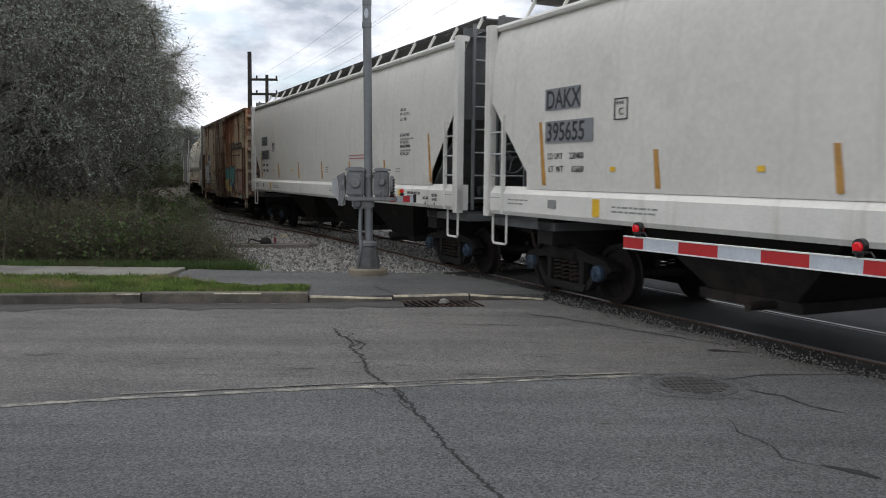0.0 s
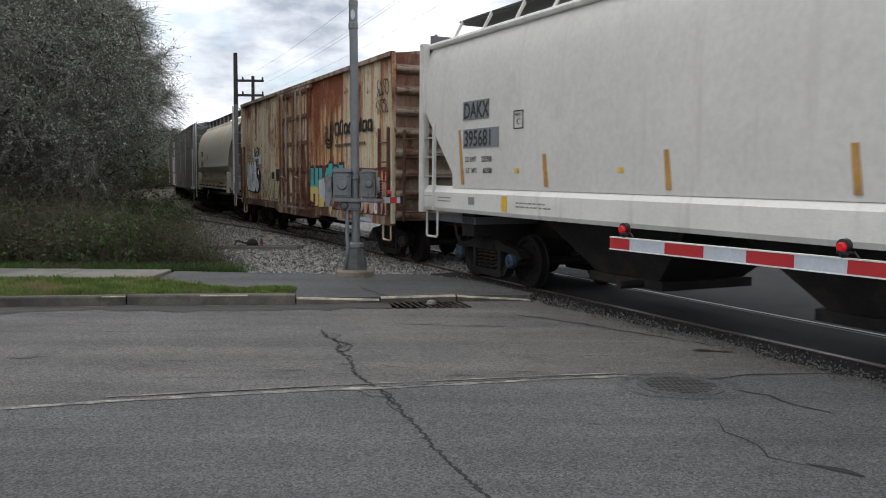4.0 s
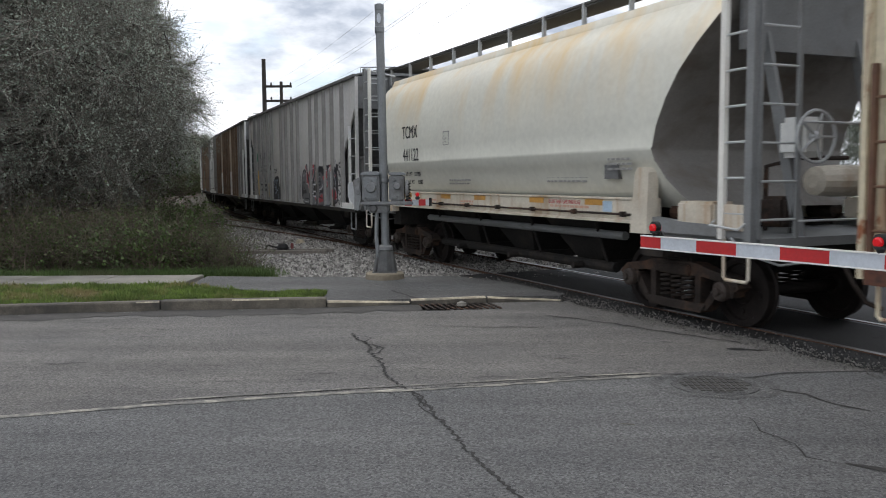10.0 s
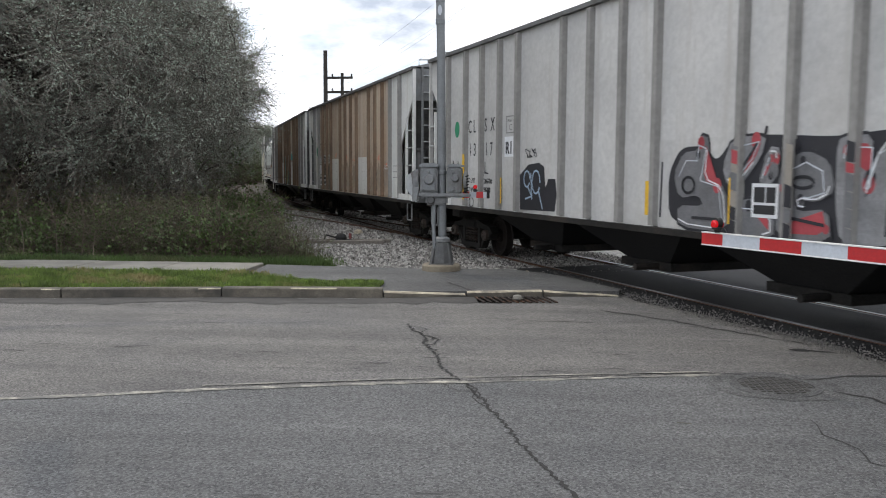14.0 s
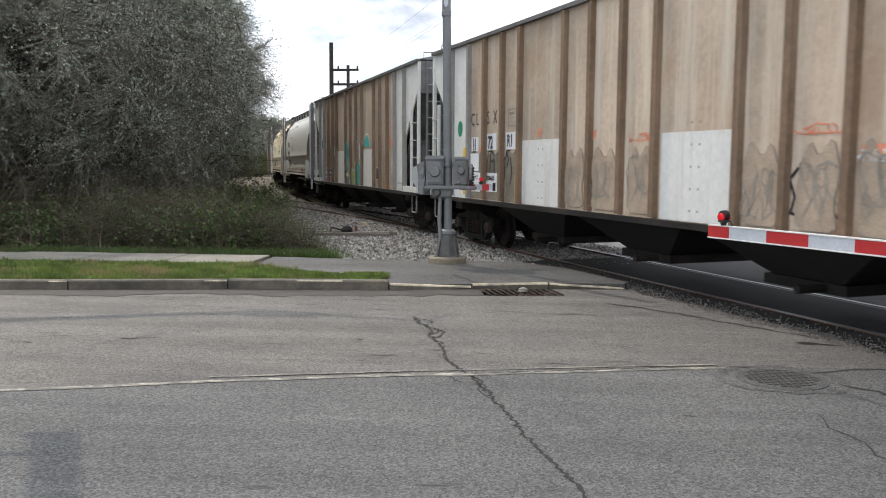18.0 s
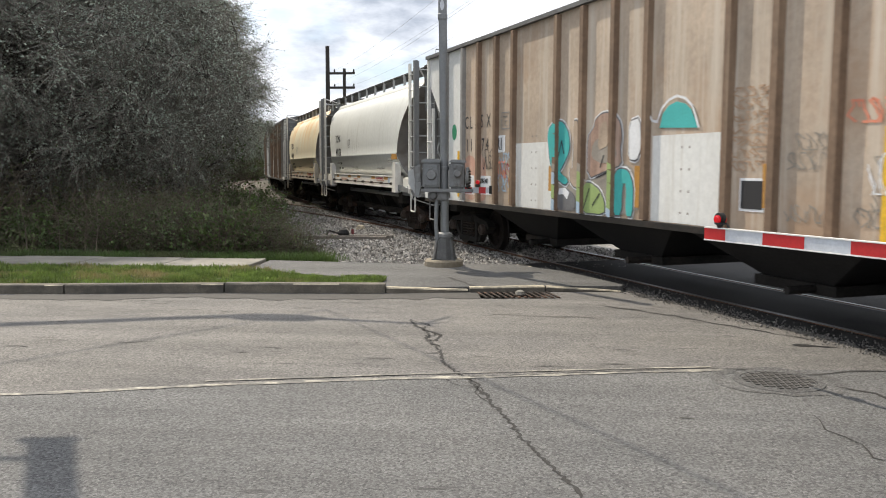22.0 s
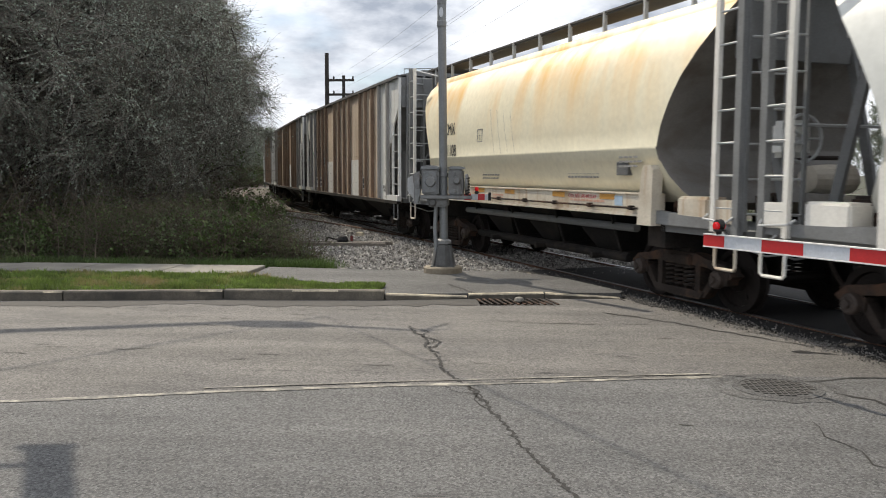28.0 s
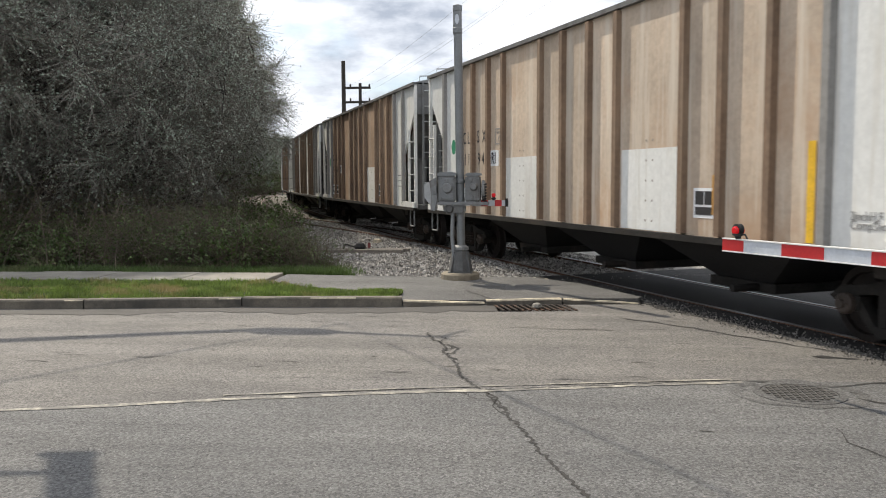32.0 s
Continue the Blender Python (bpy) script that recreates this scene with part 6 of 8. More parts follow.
    strokes("green_ring_tag", car, y, M_DOT, [oval(-5.9, 1.55, 0.22, 0.3, 18), [(-6.0, 1.4), (-5.92, 1.7), (-5.85, 1.4)], [(-5.78, 1.45), (-5.78, 1.65), (-5.7, 1.55)]], 0.02)
    for i in range(7):
        scrawl("tag_scrawl", car, 3.02, 1.74 + 0.14 * i, 0.58, 0.12, y, M_SPTAN, 60 + i, 6, 0.016)
    for i, (x, z) in enumerate(((3.9, 1.75), (3.88, 1.2), (4.0, 1.95), (5.0, 1.35), (5.05, 1.7), (4.8, 1.2))):
        scrawl("tag_scrawl", car, x, z, 0.5, 0.2, y, M_SPGREY, 160 + i, 6, 0.016)
    scrawl("white_tag", car, 4.95, 1.5, 0.3, 0.45, y - 0.003, M_SPWHITE, 75, 4, 0.016)
    scrawl("red_tag", car, 4.7, 2.2, 0.6, 0.25, y, M_SPCORAL, 66, 6, 0.025)


def paint_tan_hopper(car):
    y = -1.545
    for i, (x, w) in enumerate(((-1.25, 0.65), (-0.42, 0.82), (0.6, 0.6), (3.0, 0.65), (3.85, 0.6), (4.65, 0.6))):
        c = [(x, 1.1), (x + 0.05 * w, 1.7), (x + 0.3 * w, 2.05), (x + 0.5 * w, 1.85), (x + 0.8 * w, 2.08), (x + w, 1.7), (x + 0.85 * w, 1.4), (x + w, 1.1)]
        if i % 2:
            c = [(2 * x + w - q[0], q[1]) for q in c][::-1]
        fat_letters(car, [c], y, M_SPGREY, [M_SPDUST], None, 0.014, None, None, 1)
        strokes("faded_line", car, y - 0.013, M_SPGREY, [[(x + 0.2 * w, 1.25), (x + w * 0.5, 1.5), (x + w * 0.35, 1.8)], [(x + 0.6 * w, 1.2), (x + 0.75 * w, 1.6)], oval(x + w * 0.6, 1.65, 0.06, 0.1, 10)], 0.018)
        if i in (2, 4):
            scrawl("coral_tag", car, x, 2.1, w, 0.12, y, M_SPCORAL, 90 + i, 4, 0.018)
        scrawl("tag_scrawl", car, x + 0.05, 1.15 + 0.1 * (i % 3), w - 0.1, 0.6, y - 0.014, M_SPGREY, 80 + i, 4, 0.022)
    plate("painted_patch", rect(-0.13, 0.16, 1.1, 1.74), y - 0.004, car, M_RIBWHITE, 0.003)
    scrawl("tag_scrawl", car, 3.8, 1.2, 0.7, 0.6, y, M_SPBLACK, 71, 4, 0.035)
    plate("coral_patch", [(4.65, 1.75), (5.15, 1.8), (5.2, 2.0), (4.7, 1.98)], y - 0.004, car, M_SPCORAL, 0.003)
    scrawl("white_tag", car, 4.68, 1.82, 0.45, 0.12, y - 0.008, M_SPWHITE, 72, 5, 0.02)
    for x, w, z0, z1, text in ((2.34, 0.36, 2.03, 2.32, "11"), (3.14, 0.47, 2.05, 2.37, "72")):
        plate("white_label", rect(x - half_mark, x + w - half_mark, z0, z1), y + 0.003, car, M_SPWHITE, 0.004)
        letters("car_number", text, 0.33, x + 0.06 - half_mark, z0 + 0.035, y - 0.005, car, M_INK, 0.72 if text == "72" else 0.6, 0.010)
    plate("blank_label", rect(2.30 - half_mark, 2.74 - half_mark, 1.63, 1.99), y - 0.004, car, M_SPWHITE, 0.003)
    # buffed patches with old black outlines round the data panels
    for k, (x0, x1) in enumerate(((-5.30, -4.63), (-4.47, -3.78), (-3.62, -3.02))):
        w = x1 - x0
        plate("buffed_patch", [(x0, 1.07), (x1, 1.07), (x1, 2.0), (x0 + 0.8 * w, 2.03), (x0 + 0.6 * w, 1.97), (x0 + 0.3 * w, 2.02), (x0, 1.95 - 0.05 * k)], y + 0.005, car, M_BUFF, 0.003)
        strokes("black_outline", car, y - 0.002, M_SPBLACK, [[(x0 + 0.02, 1.5), (x0 + 0.03, 1.85), (x0 + 0.1, 2.02), (x0 + 0.26, 2.03)], [(x1 - 0.03, 1.5), (x1 - 0.04, 1.82), (x1 - 0.12, 2.0)]], 0.028)
        strokes("black_outline", car, y - 0.002, M_SPDUST, [[(x0 + 0.06, 1.25), (x0 + 0.07, 1.6)], [(x1 - 0.07, 1.3), (x1 - 0.09, 1.75)]], 0.03)
    strokes("black_outline", car, y - 0.002, M_SPBLACK, [oval(-4.2, 1.92, 0.09, 0.1, 10), [(-4.28, 1.85), (-4.3, 1.62)], [(-4.11, 1.85), (-4.08, 1.6)], [(-3.82, 2.0), (-3.62, 1.86), (-3.5, 1.98), (-3.42, 1.86), (-3.5, 1.72)], [(-3.35, 1.9), (-3.28, 1.6), (-3.36, 1.4)]], 0.035)
    for x, z in ((-4.88, 2.1), (-3.92, 2.15), (-2.3, 2.33), (-0.5, 2.22)):
        plate("coral_patch", [(x, z - 0.05), (x + 0.1, z - 0.09), (x + 0.2, z - 0.02), (x + 0.22, z + 0.09), (x + 0.1, z + 0.04)], y + 0.002, car, M_SPCORAL, 0.003)


half_mark = 7.61
# ---- ground, road and kerbs ----
def sheet(name, pts, z, material, label, thick=0.0, parent=None, category=""):
    bm = bmesh.new()
    if thick:
        prism(bm, pts, "z", z - thick, z)
    else:
        bm.faces.new([bm.verts.new((x, y, z)) for x, y in pts])
    return tagged(part(name, bm, material, parent), label, category, kind="structure")


sheet("ground", [(-900, -400), (900, -400), (900, 1600), (-900, 1600)], -0.16, M_EARTH, "dark bare earth with patchy grass to the horizon")
KERB = [(-30.0, 8.6), (-12.0, 10.45), (-6.36, 11.07), (-4.16, 11.40), (-1.87, 11.60), (-0.70, 11.82), (0.4, 12.02), (1.5, 12.12)]
# the street in front of the kerb, across the track and on beyond it
sheet("road", [(-60, -14), (60, -30), (60, 20.0), (14.0, 14.2), (7.0, 15.6), (1.0, 13.9), (1.6, 12.15), *[(x, y - 0.01) for x, y in reversed(KERB)], (-60, 5.5)], 0.0, M_ROAD, "worn grey asphalt street with cracks and faded paint", 0.16)
SEAM = [(-14.0, 3.4), (-3.6, 6.2), (-2.41, 6.56), (-1.08, 6.89), (-0.42, 7.0), (0.97, 7.33), (1.83, 7.5), (3.2, 7.62), (5.5, 7.7)]
sheet("road_near_lane", [*SEAM, (9.0, 6.0), (9.0, -8), (-14, -8)], 0.004, M_ROAD2, "darker newer asphalt of the near lane")
GRASS = [(-30.0, 8.75), (-12.0, 10.6), (-6.36, 11.22), (-4.16, 11.55), (-1.95, 11.75), (-2.05, 12.2), (-2.3, 12.55), (-4.2, 12.75), (-8.0, 13.0), (-30, 12.5)]
sheet("verge", [*GRASS], 0.09, M_EARTH, "strip of earth under the grass verge", 0.25)
sheet("path", [(-1.9, 11.72), (-0.70, 11.92), (0.4, 12.12), (1.5, 12.2), (1.55, 12.4), (0.75, 13.9), (-0.1, 14.75), (-1.6, 14.6), (-4.55, 14.9), (-4.5, 13.5), (-2.3, 12.6), (-2.05, 12.2)], 0.075, M_PATH, "patched asphalt path between kerb and track", 0.24)
# sidewalk slabs
walk_bed = sheet("sidewalk_bed", [(-30, 12.5), (-4.6, 13.55), (-4.65, 14.9), (-30, 14.2)], 0.085, M_EARTH, "bed of earth under the sidewalk", 0.25)
for k in range(11):
    x1 = -4.6 - k * 1.52
    x0 = x1 - 1.50
    f = lambda x: 13.62 + (x + 4.6) * 0.042
    g = lambda x: 14.82 + (x + 4.6) * 0.034
    bm = prism(bmesh.new(), [(x0, f(x0)), (x1, f(x1)), (x1, g(x1)), (x0, g(x0))], "z", 0.05, 0.115 + 0.006 * ((k * 7) % 3))
    bmesh.ops.bevel(bm, geom=[e for e in bm.edges if min(v.co.z for v in e.verts) > 0.1], offset=0.012, segments=1, affect="EDGES")
    part("sidewalk_slab", bm, M_CONC, walk_bed)


def kerb_run():
    """Granite kerb stones along the street, the last ones sunk at the path."""
    rg, seg = random.Random(4), []
    for (a, b), n in zip(zip(KERB, KERB[1:]), (7, 3, 1, 1, 1, 1, 1)):
        for k in range(n):
            p, q = Vector(a).lerp(Vector(b), k / n), Vector(a).lerp(Vector(b), (k + 1) / n)
            seg.append((p, q))
    top = empty("kerb", Matrix(), "weathered granite kerb stones with pale worn edges", "kerb")
    top["kind"] = "structure"
    for i, (p, q) in enumerate(seg):
        low = i >= len(seg) - 3
        d = (q - p).normalized()
        nrm = Vector((-d.y, d.x))
        p2, q2 = p + d * 0.012, q - d * 0.012
        h0 = h1 = 0.135 + rg.uniform(-0.008, 0.008)
        if i == len(seg) - 3:
            h0, h1 = 0.09, 0.045
        elif i == len(seg) - 2:
            h0, h1 = 0.075, 0.085
        elif i == len(seg) - 1:
            h0, h1 = 0.08, 0.02
        wid = 0.16 if not low else 0.12
        bm, n = bmesh.new(), 7
        rows = []
        for k in range(n + 1):
            c, h = p2.lerp(q2, k / n), h0 + (h1 - h0) * k / n
            j = rg.uniform(-0.008, 0.008)
            r = [c + nrm * (0.0 + j), c + nrm * (0.006 + j), c + nrm * (0.022 + j), c + nrm * wid, c + nrm * wid]
            zz = [-0.12, h - 0.018, h + rg.uniform(-0.005, 0.004), h, -0.12]
            rows.append([bm.verts.new((v.x, v.y, z)) for v, z in zip(r, zz)])
        for a, b in zip(rows, rows[1:]):
            for k in range(4):
                f = bm.faces.new((a[k], a[k + 1], b[k + 1], b[k]))
                f.material_index = 1 if (k == 1 or (k == 2 and low)) and (low or rg.random() < 0.22) else 0
        for r in (rows[0][::-1], rows[-1]):
            bm.faces.new(r)
        part("kerb_stone", bm, [M_KERB, M_KERBLIP], top)


kerb_run()


def ribbon(name, pts, w, z, material, label, jag=0.0, seed=3, step=0.12, category="", taper=True, vary=0.5):
    """A crack, seam or painted line laid on the street."""
    rg, bm, rows = random.Random(seed), bmesh.new(), []
    line = []
    for a, b in zip(pts, pts[1:]):
        a, b = Vector(a), Vector(b)
        n = max(1, int((b - a).length / step))
        line += [a.lerp(b, k / n) for k in range(n)]
    line.append(Vector(pts[-1]))
    for i, p in enumerate(line):
        d = (line[min(i + 1, len(line) - 1)] - line[max(i - 1, 0)]).normalized()
        nrm = Vector((-d.y, d.x))
        ww = w * (1 + rg.uniform(-vary, vary)) * (0.3 if taper and i in (0, len(line) - 1) else 1)
        c = p + nrm * rg.uniform(-jag, jag)
        rows.append([bm.verts.new((v.x, v.y, z)) for v in (c - nrm * ww / 2, c + nrm * ww / 2)])
    for a, b in zip(rows, rows[1:]):
        bm.faces.new((a[0], a[1], b[1], b[0]))
    return tagged(part(name, bm, material), label, category, kind="structure")


ribbon("road_crack", [(-1.26, 9.63), (-1.13, 9.2), (-0.98, 8.95), (-0.95, 8.55), (-0.80, 8.2), (-0.66, 7.46), (-0.42, 6.96), (-0.16, 6.13), (0.08, 5.3), (0.28, 4.7), (0.55, 3.9)], 0.024, 0.008, M_TAR, "dark branching crack in the asphalt", 0.022, 3, 0.035)
ribbon("road_crack", [(-0.98, 8.95), (-0.82, 8.75), (-0.84, 8.5), (-0.95, 8.4)], 0.022, 0.008, M_TAR, "dark branching crack in the asphalt", 0.015, 5)
ribbon("road_crack", [(-0.42, 6.98), (-0.30, 6.75), (-0.33, 6.5), (-0.2, 6.2)], 0.02, 0.008, M_TAR, "dark branching crack in the asphalt", 0.015, 7)
ribbon("road_crack", [(-1.2, 9.5), (-1.0, 9.32), (-1.06, 9.05), (-0.88, 8.86), (-0.92, 8.62)], 0.014, 0.008, M_TAR, "thin branch of the crack in the asphalt", 0.02, 6, 0.04)
ribbon("road_crack", [(-0.46, 7.02), (-0.6, 6.9), (-0.5, 6.72), (-0.3, 6.66), (-0.22, 6.4)], 0.014, 0.008, M_TAR, "thin branch of the crack in the asphalt", 0.02, 8, 0.04)
ribbon("road_crack", [(2.16, 6.16), (2.13, 5.8), (2.25, 5.5), (2.22, 5.25), (2.4, 5.12)], 0.013, 0.008, M_TAR, "short dark crack in the asphalt", 0.015, 9)
ribbon("road_crack", [(-0.42, 7.0), (0.3, 7.17), (0.97, 7.34), (1.83, 7.52), (2.1, 7.5)], 0.02, 0.0095, M_TAR, "dark seam between two courses of asphalt", 0.014, 11, 0.05, vary=0.8)
ribbon("road_crack", [(2.5, 7.35), (3.0, 7.55), (3.9, 7.62), (5.0, 7.5)], 0.035, 0.008, M_TAR, "dark seam between two courses of asphalt", 0.015, 12)
ribbon("road_crack", [(-1.1, 12.9), (-0.85, 12.4), (-0.62, 11.95)], 0.05, 0.08, M_TAR, "dark crack across the path", 0.02, 14)
ribbon("road_crack", [(1.1, 10.9), (1.9, 10.2), (2.6, 9.4), (3.1, 8.9)], 0.03, 0.006, M_TAR, "dark crack beside the crossing", 0.03, 15)
ribbon("road_crack", [(-0.4, 10.1), (0.3, 10.0), (1.0, 9.95)], 0.02, 0.006, M_TAR, "short dark crack in the asphalt", 0.02, 16)
M_OLDLINE = mat("worn_line_paint", (0.40, 0.375, 0.31), 0.85, var=0.5, scale=9, fine=40, bumps=0.3, dirt=(0.12, 0.115, 0.105), dirt_amt=0.8)
ribbon("road_line", [(p[0], p[1] - 0.03) for p in SEAM[:7]], 0.075, 0.009, M_OLDLINE, "worn pale painted line along the street", 0.006, 21, taper=False, vary=0.3)
ribbon("road_line", [(-2.6, 6.63), (-1.08, 7.0), (0.97, 7.43), (1.75, 7.58)], 0.028, 0.009, M_OLDLINE, "second worn pale line along the street", 0.006, 22, taper=False, vary=0.5)
ribbon("gutter", [(x, y - 0.26) for x, y in KERB[1:7]], 0.52, 0.005, M_GUTTER, "dark gutter dirt along the kerb", 0.07, 23, 0.22)

ribbon("road_crack", [(2.6, 7.0), (2.85, 6.8), (2.95, 6.5), (3.15, 6.3)], 0.03, 0.008, M_TAR, "dark seam beside the manhole", 0.02, 17)
ribbon("road_crack", [(2.4, 5.12), (2.6, 5.02), (2.66, 4.9)], 0.1, 0.0085, M_TAR, "tar-filled hole at the end of a crack", 0.03, 18)
rgs = random.Random(41)
for x, y, w in ((3.0, 8.6, 0.2),):
    ribbon("oil_stain", [(x - w, y + 0.06), (x - w * 0.3, y), (x + w * 0.4, y + rgs.uniform(-0.06, 0.06)), (x + w, y - 0.05)], 0.07 + 0.05 * rgs.random(), 0.0065, M_SOOTSHADE, "dark thin stain on the asphalt", 0.025, int(x * 10) + 90, 0.07, vary=0.8)
for k in range(70):
    x, y = rgs.uniform(-8, 2.6), rgs.uniform(7.4, 11.2)
    if y > 11.0 + x * 0.06:
        continue
    l = rgs.uniform(0.05, 0.34)
    ribbon("road_scar", [(x, y), (x + l * 0.5, y + rgs.uniform(-0.03, 0.03)), (x + l, y + rgs.uniform(-0.04, 0.02))], 0.014, 0.006, M_TAR, "short dark scar in the asphalt", 0.008, k + 200, 0.04)

# manhole cover and drain
mh = empty("manhole_cover", pose(2.2, 7.13, 0.006), "round cast-iron manhole cover in the street", "manhole cover")
part("frame_ring", turned(bmesh.new(), [(0.37, -0.03), (0.37, 0.004), (0.31, 0.006), (0.31, -0.03)], (0, 0, 0), "z", 36), M_PATH, mh)
part("cover", turned(bmesh.new(), [(0.305, -0.03), (0.305, 0.003)], (0, 0, 0), "z", 36), M_PATH, mh)
bm = bmesh.new()
for i in range(-5, 6):
    for j in range(-5, 6):
        if math.hypot(i, j) < 5.2:
            box(bm, i * 0.053 - 0.018, i * 0.053 + 0.018, j * 0.053 - 0.014, j * 0.053 + 0.014, 0.003, 0.012)
tagged(part("raised_studs", bm, M_IRON, mh), kind="stuff")
ribbon("patch_ring", [(2.2 + 0.5 * math.cos(t), 7.13 + 0.42 * math.sin(t)) for t in (2 * math.pi * k / 24 for k in range(25))], 0.12, 0.0075, M_PATH, "asphalt patch round the manhole", 0.03, 31, taper=False)
dr = empty("storm_drain", pose(-0.02, 11.62, 0.006, 0, 0, 8), "iron storm drain grate at the kerb", "drain")
part("pit", box(bmesh.new(), -0.52, 0.52, -0.27, 0.27, -0.02, -0.001), M_HOOD, dr)
for k in range(12):
    x = -0.5 + k * 0.09
    part("grate_bar", prism(bmesh.new(), [(x + 0.05, -0.26), (x + 0.085, -0.26), (x, 0.26), (x - 0.035, 0.26)], "z", -0.005, 0.012), M_TRUCK, dr)
tagged(part("rubble_lump", turned(bmesh.new(), [(0.05, 0), (0.075, 0.02), (0.06, 0.06), (0.02, 0.075)], (0.03, 11.55, 0.015), "z", 9), M_CONC), "small pale lump of rubble on the drain", "rubble")
tagged(part("litter_strip", tube(bmesh.new(), [(1.17, 5.98, 0.008), (1.22, 5.97, 0.009), (1.27, 5.955, 0.008)], 0.004, 5), M_CONC), "thin white scrap lying on the asphalt", "litter")

# ---- railway ----
RAILPROF = [(-0.036, 0.02), (0.036, 0.02), (0.036, -0.015), (0.01, -0.03), (0.01, -0.13), (0.07, -0.145), (0.07, -0.155), (-0.07, -0.155), (-0.07, -0.145), (-0.01, -0.13), (-0.01, -0.03), (-0.036, -0.015)]


def rail(place, u0, u1, step=2.0):
    bm, rows = bmesh.new(), []
    n = int((u1 - u0) / step)
    for k in range(n + 1):
        u = u0 + (u1 - u0) * k / n
        c, c2 = place(u), place(u + 0.1)
        d = (c2 - c).normalized()
        side = Vector((d.y, -d.x, 0))
        rows.append([bm.verts.new(c + side * a + Vector((0, 0, b))) for a, b in RAILPROF])
    m = len(RAILPROF)
    for a, b in zip(rows, rows[1:]):
        for k in range(m):
            bm.faces.new((a[k], a[(k + 1) % m], b[(k + 1) % m], b[k])).material_index = 1 if k == 0 else 0
    return bm


main_track = empty("railway_track", Matrix(), "main railway track of rusty rails on timber ties", "railway track")
main_track["kind"] = "structure"
for off in (-0.7525, 0.7525):
    part("rail", rail(lambda u, o=off: track(u, o), -60, 230), [M_RAIL, M_RAILTOP], main_track)


def siding(s):
    """The middle of the siding that leaves the main track beyond the crossing."""
    u = 8 + s
    k = max(0.0, min(1.0, s / 34.0))
    return track(u, -4.1 * (3 * k * k - 2 * k**3))


def side_off(s, o):
    c, d = siding(s), (siding(s + 0.2) - siding(s)).normalized()
    return c + Vector((d.y, -d.x, 0)) * o


side_track = empty("railway_siding", Matrix(), "rusty siding that leaves the main track", "railway track")
side_track["kind"] = "structure"
for off in (-0.7525, 0.7525):
    part("rail", rail(lambda u, o=off: side_off(u, o), 1, 130), [M_RAIL, M_RAIL], side_track)
tie_me = proto("tie", lambda: rbox(bmesh.new(), -0.11, 0.11, -1.3, 1.3, -0.26, -0.13, 0.015), [M_TIE])
for k in range(150):
    u = 4.2 + k * 0.56
    p, d = track(u), track(u + 0.1) - track(u)
    child("tie", tie_me, main_track, pose(p.x, p.y, 0.0, 0, 0, math.degrees(math.atan2(d.y, d.x))))
for k in range(90):
    s = 12 + k * 0.58
    p, d = siding(s), siding(s + 0.1) - siding(s)
    child("tie", tie_me, side_track, pose(p.x, p.y, -0.004, 0, 0, math.degrees(math.atan2(d.y, d.x))))
# dark crossing strip along the rails and the ballast beyond


def bed_edge(u):
    """How far the crushed stone reaches on the near side."""
    k = max(0.0, min(1.0, (u - 8) / 34.0))
    return min(-3.7 - 0.9 * max(0.0, min(1.0, (20 - u) / 8)), -4.1 * (3 * k * k - 2 * k**3) - 2.0)


def crossing_strip():
    """Oily asphalt from beside the near rail to beyond the far one, its near edge broken. The train's shade is put into
    its colour.
    """
    rg, near = random.Random(17), []
    n = 90
    for k in range(n + 1):
        u = -15 + 18.2 * k / n
        near.append((u, -1.34 + 0.09 * math.sin(u * 1.3) + 0.07 * math.sin(u * 3.1 + 1) + rg.uniform(-0.06, 0.06)))
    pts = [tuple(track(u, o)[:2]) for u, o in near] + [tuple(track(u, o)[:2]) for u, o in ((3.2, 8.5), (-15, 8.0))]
    sheet("crossing_panel", pts, 0.006, M_SOOTSHADE, "dark oily asphalt and rubber between the rails of the crossing")
    for i, off in enumerate((-0.66, 0.66)):
        o = off + (0.02 if i else -0.02)
        q = [tuple(track(u, o - 0.03)[:2]) for u in (-15, -10, -5, 0, 3)] + [tuple(track(u, o + 0.03)[:2]) for u in (3, 0, -5, -10, -15)]
        sheet("flangeway", q, 0.0095, M_HOOD, "dark flangeway groove beside the rail")
    verts, faces = [], []
    base = [Vector(v) for v in ((1, 0, 0), (-1, 0, 0), (0, 1, 0), (0, -1, 0), (0, 0, 1), (0, 0, -1))]
    tri = ((0, 2, 4), (2, 1, 4), (1, 3, 4), (3, 0, 4), (2, 0, 5), (1, 2, 5), (3, 1, 5), (0, 3, 5))
    for _ in range(2600):
        u = rg.uniform(-8, 2.5)
        p = track(u, -1.3 + rg.gauss(0, 0.13) if rg.random() < 0.8 else rg.uniform(-1.6, -0.8))
        r = rg.uniform(0.005, 0.016)
        e, k = Euler((rg.uniform(0, 6), rg.uniform(0, 6), rg.uniform(0, 6))).to_matrix(), len(verts)
        for v in base:
            w = e @ v * r * rg.uniform(0.7, 1.2)
            verts.append((p.x + w.x, p.y + w.y, 0.006 + r * 0.6 + w.z))
        faces += [(k + x, k + y, k + z) for x, y, z in tri]
    me = bpy.data.meshes.new("asphalt_crumbs")
    me.from_pydata(verts, [], faces)
    me.materials.append(M_CRUMB)
    tagged(new("asphalt_crumbs", me), "loose dark crumbs of asphalt and stone beside the rail", "gravel", kind="stuff")


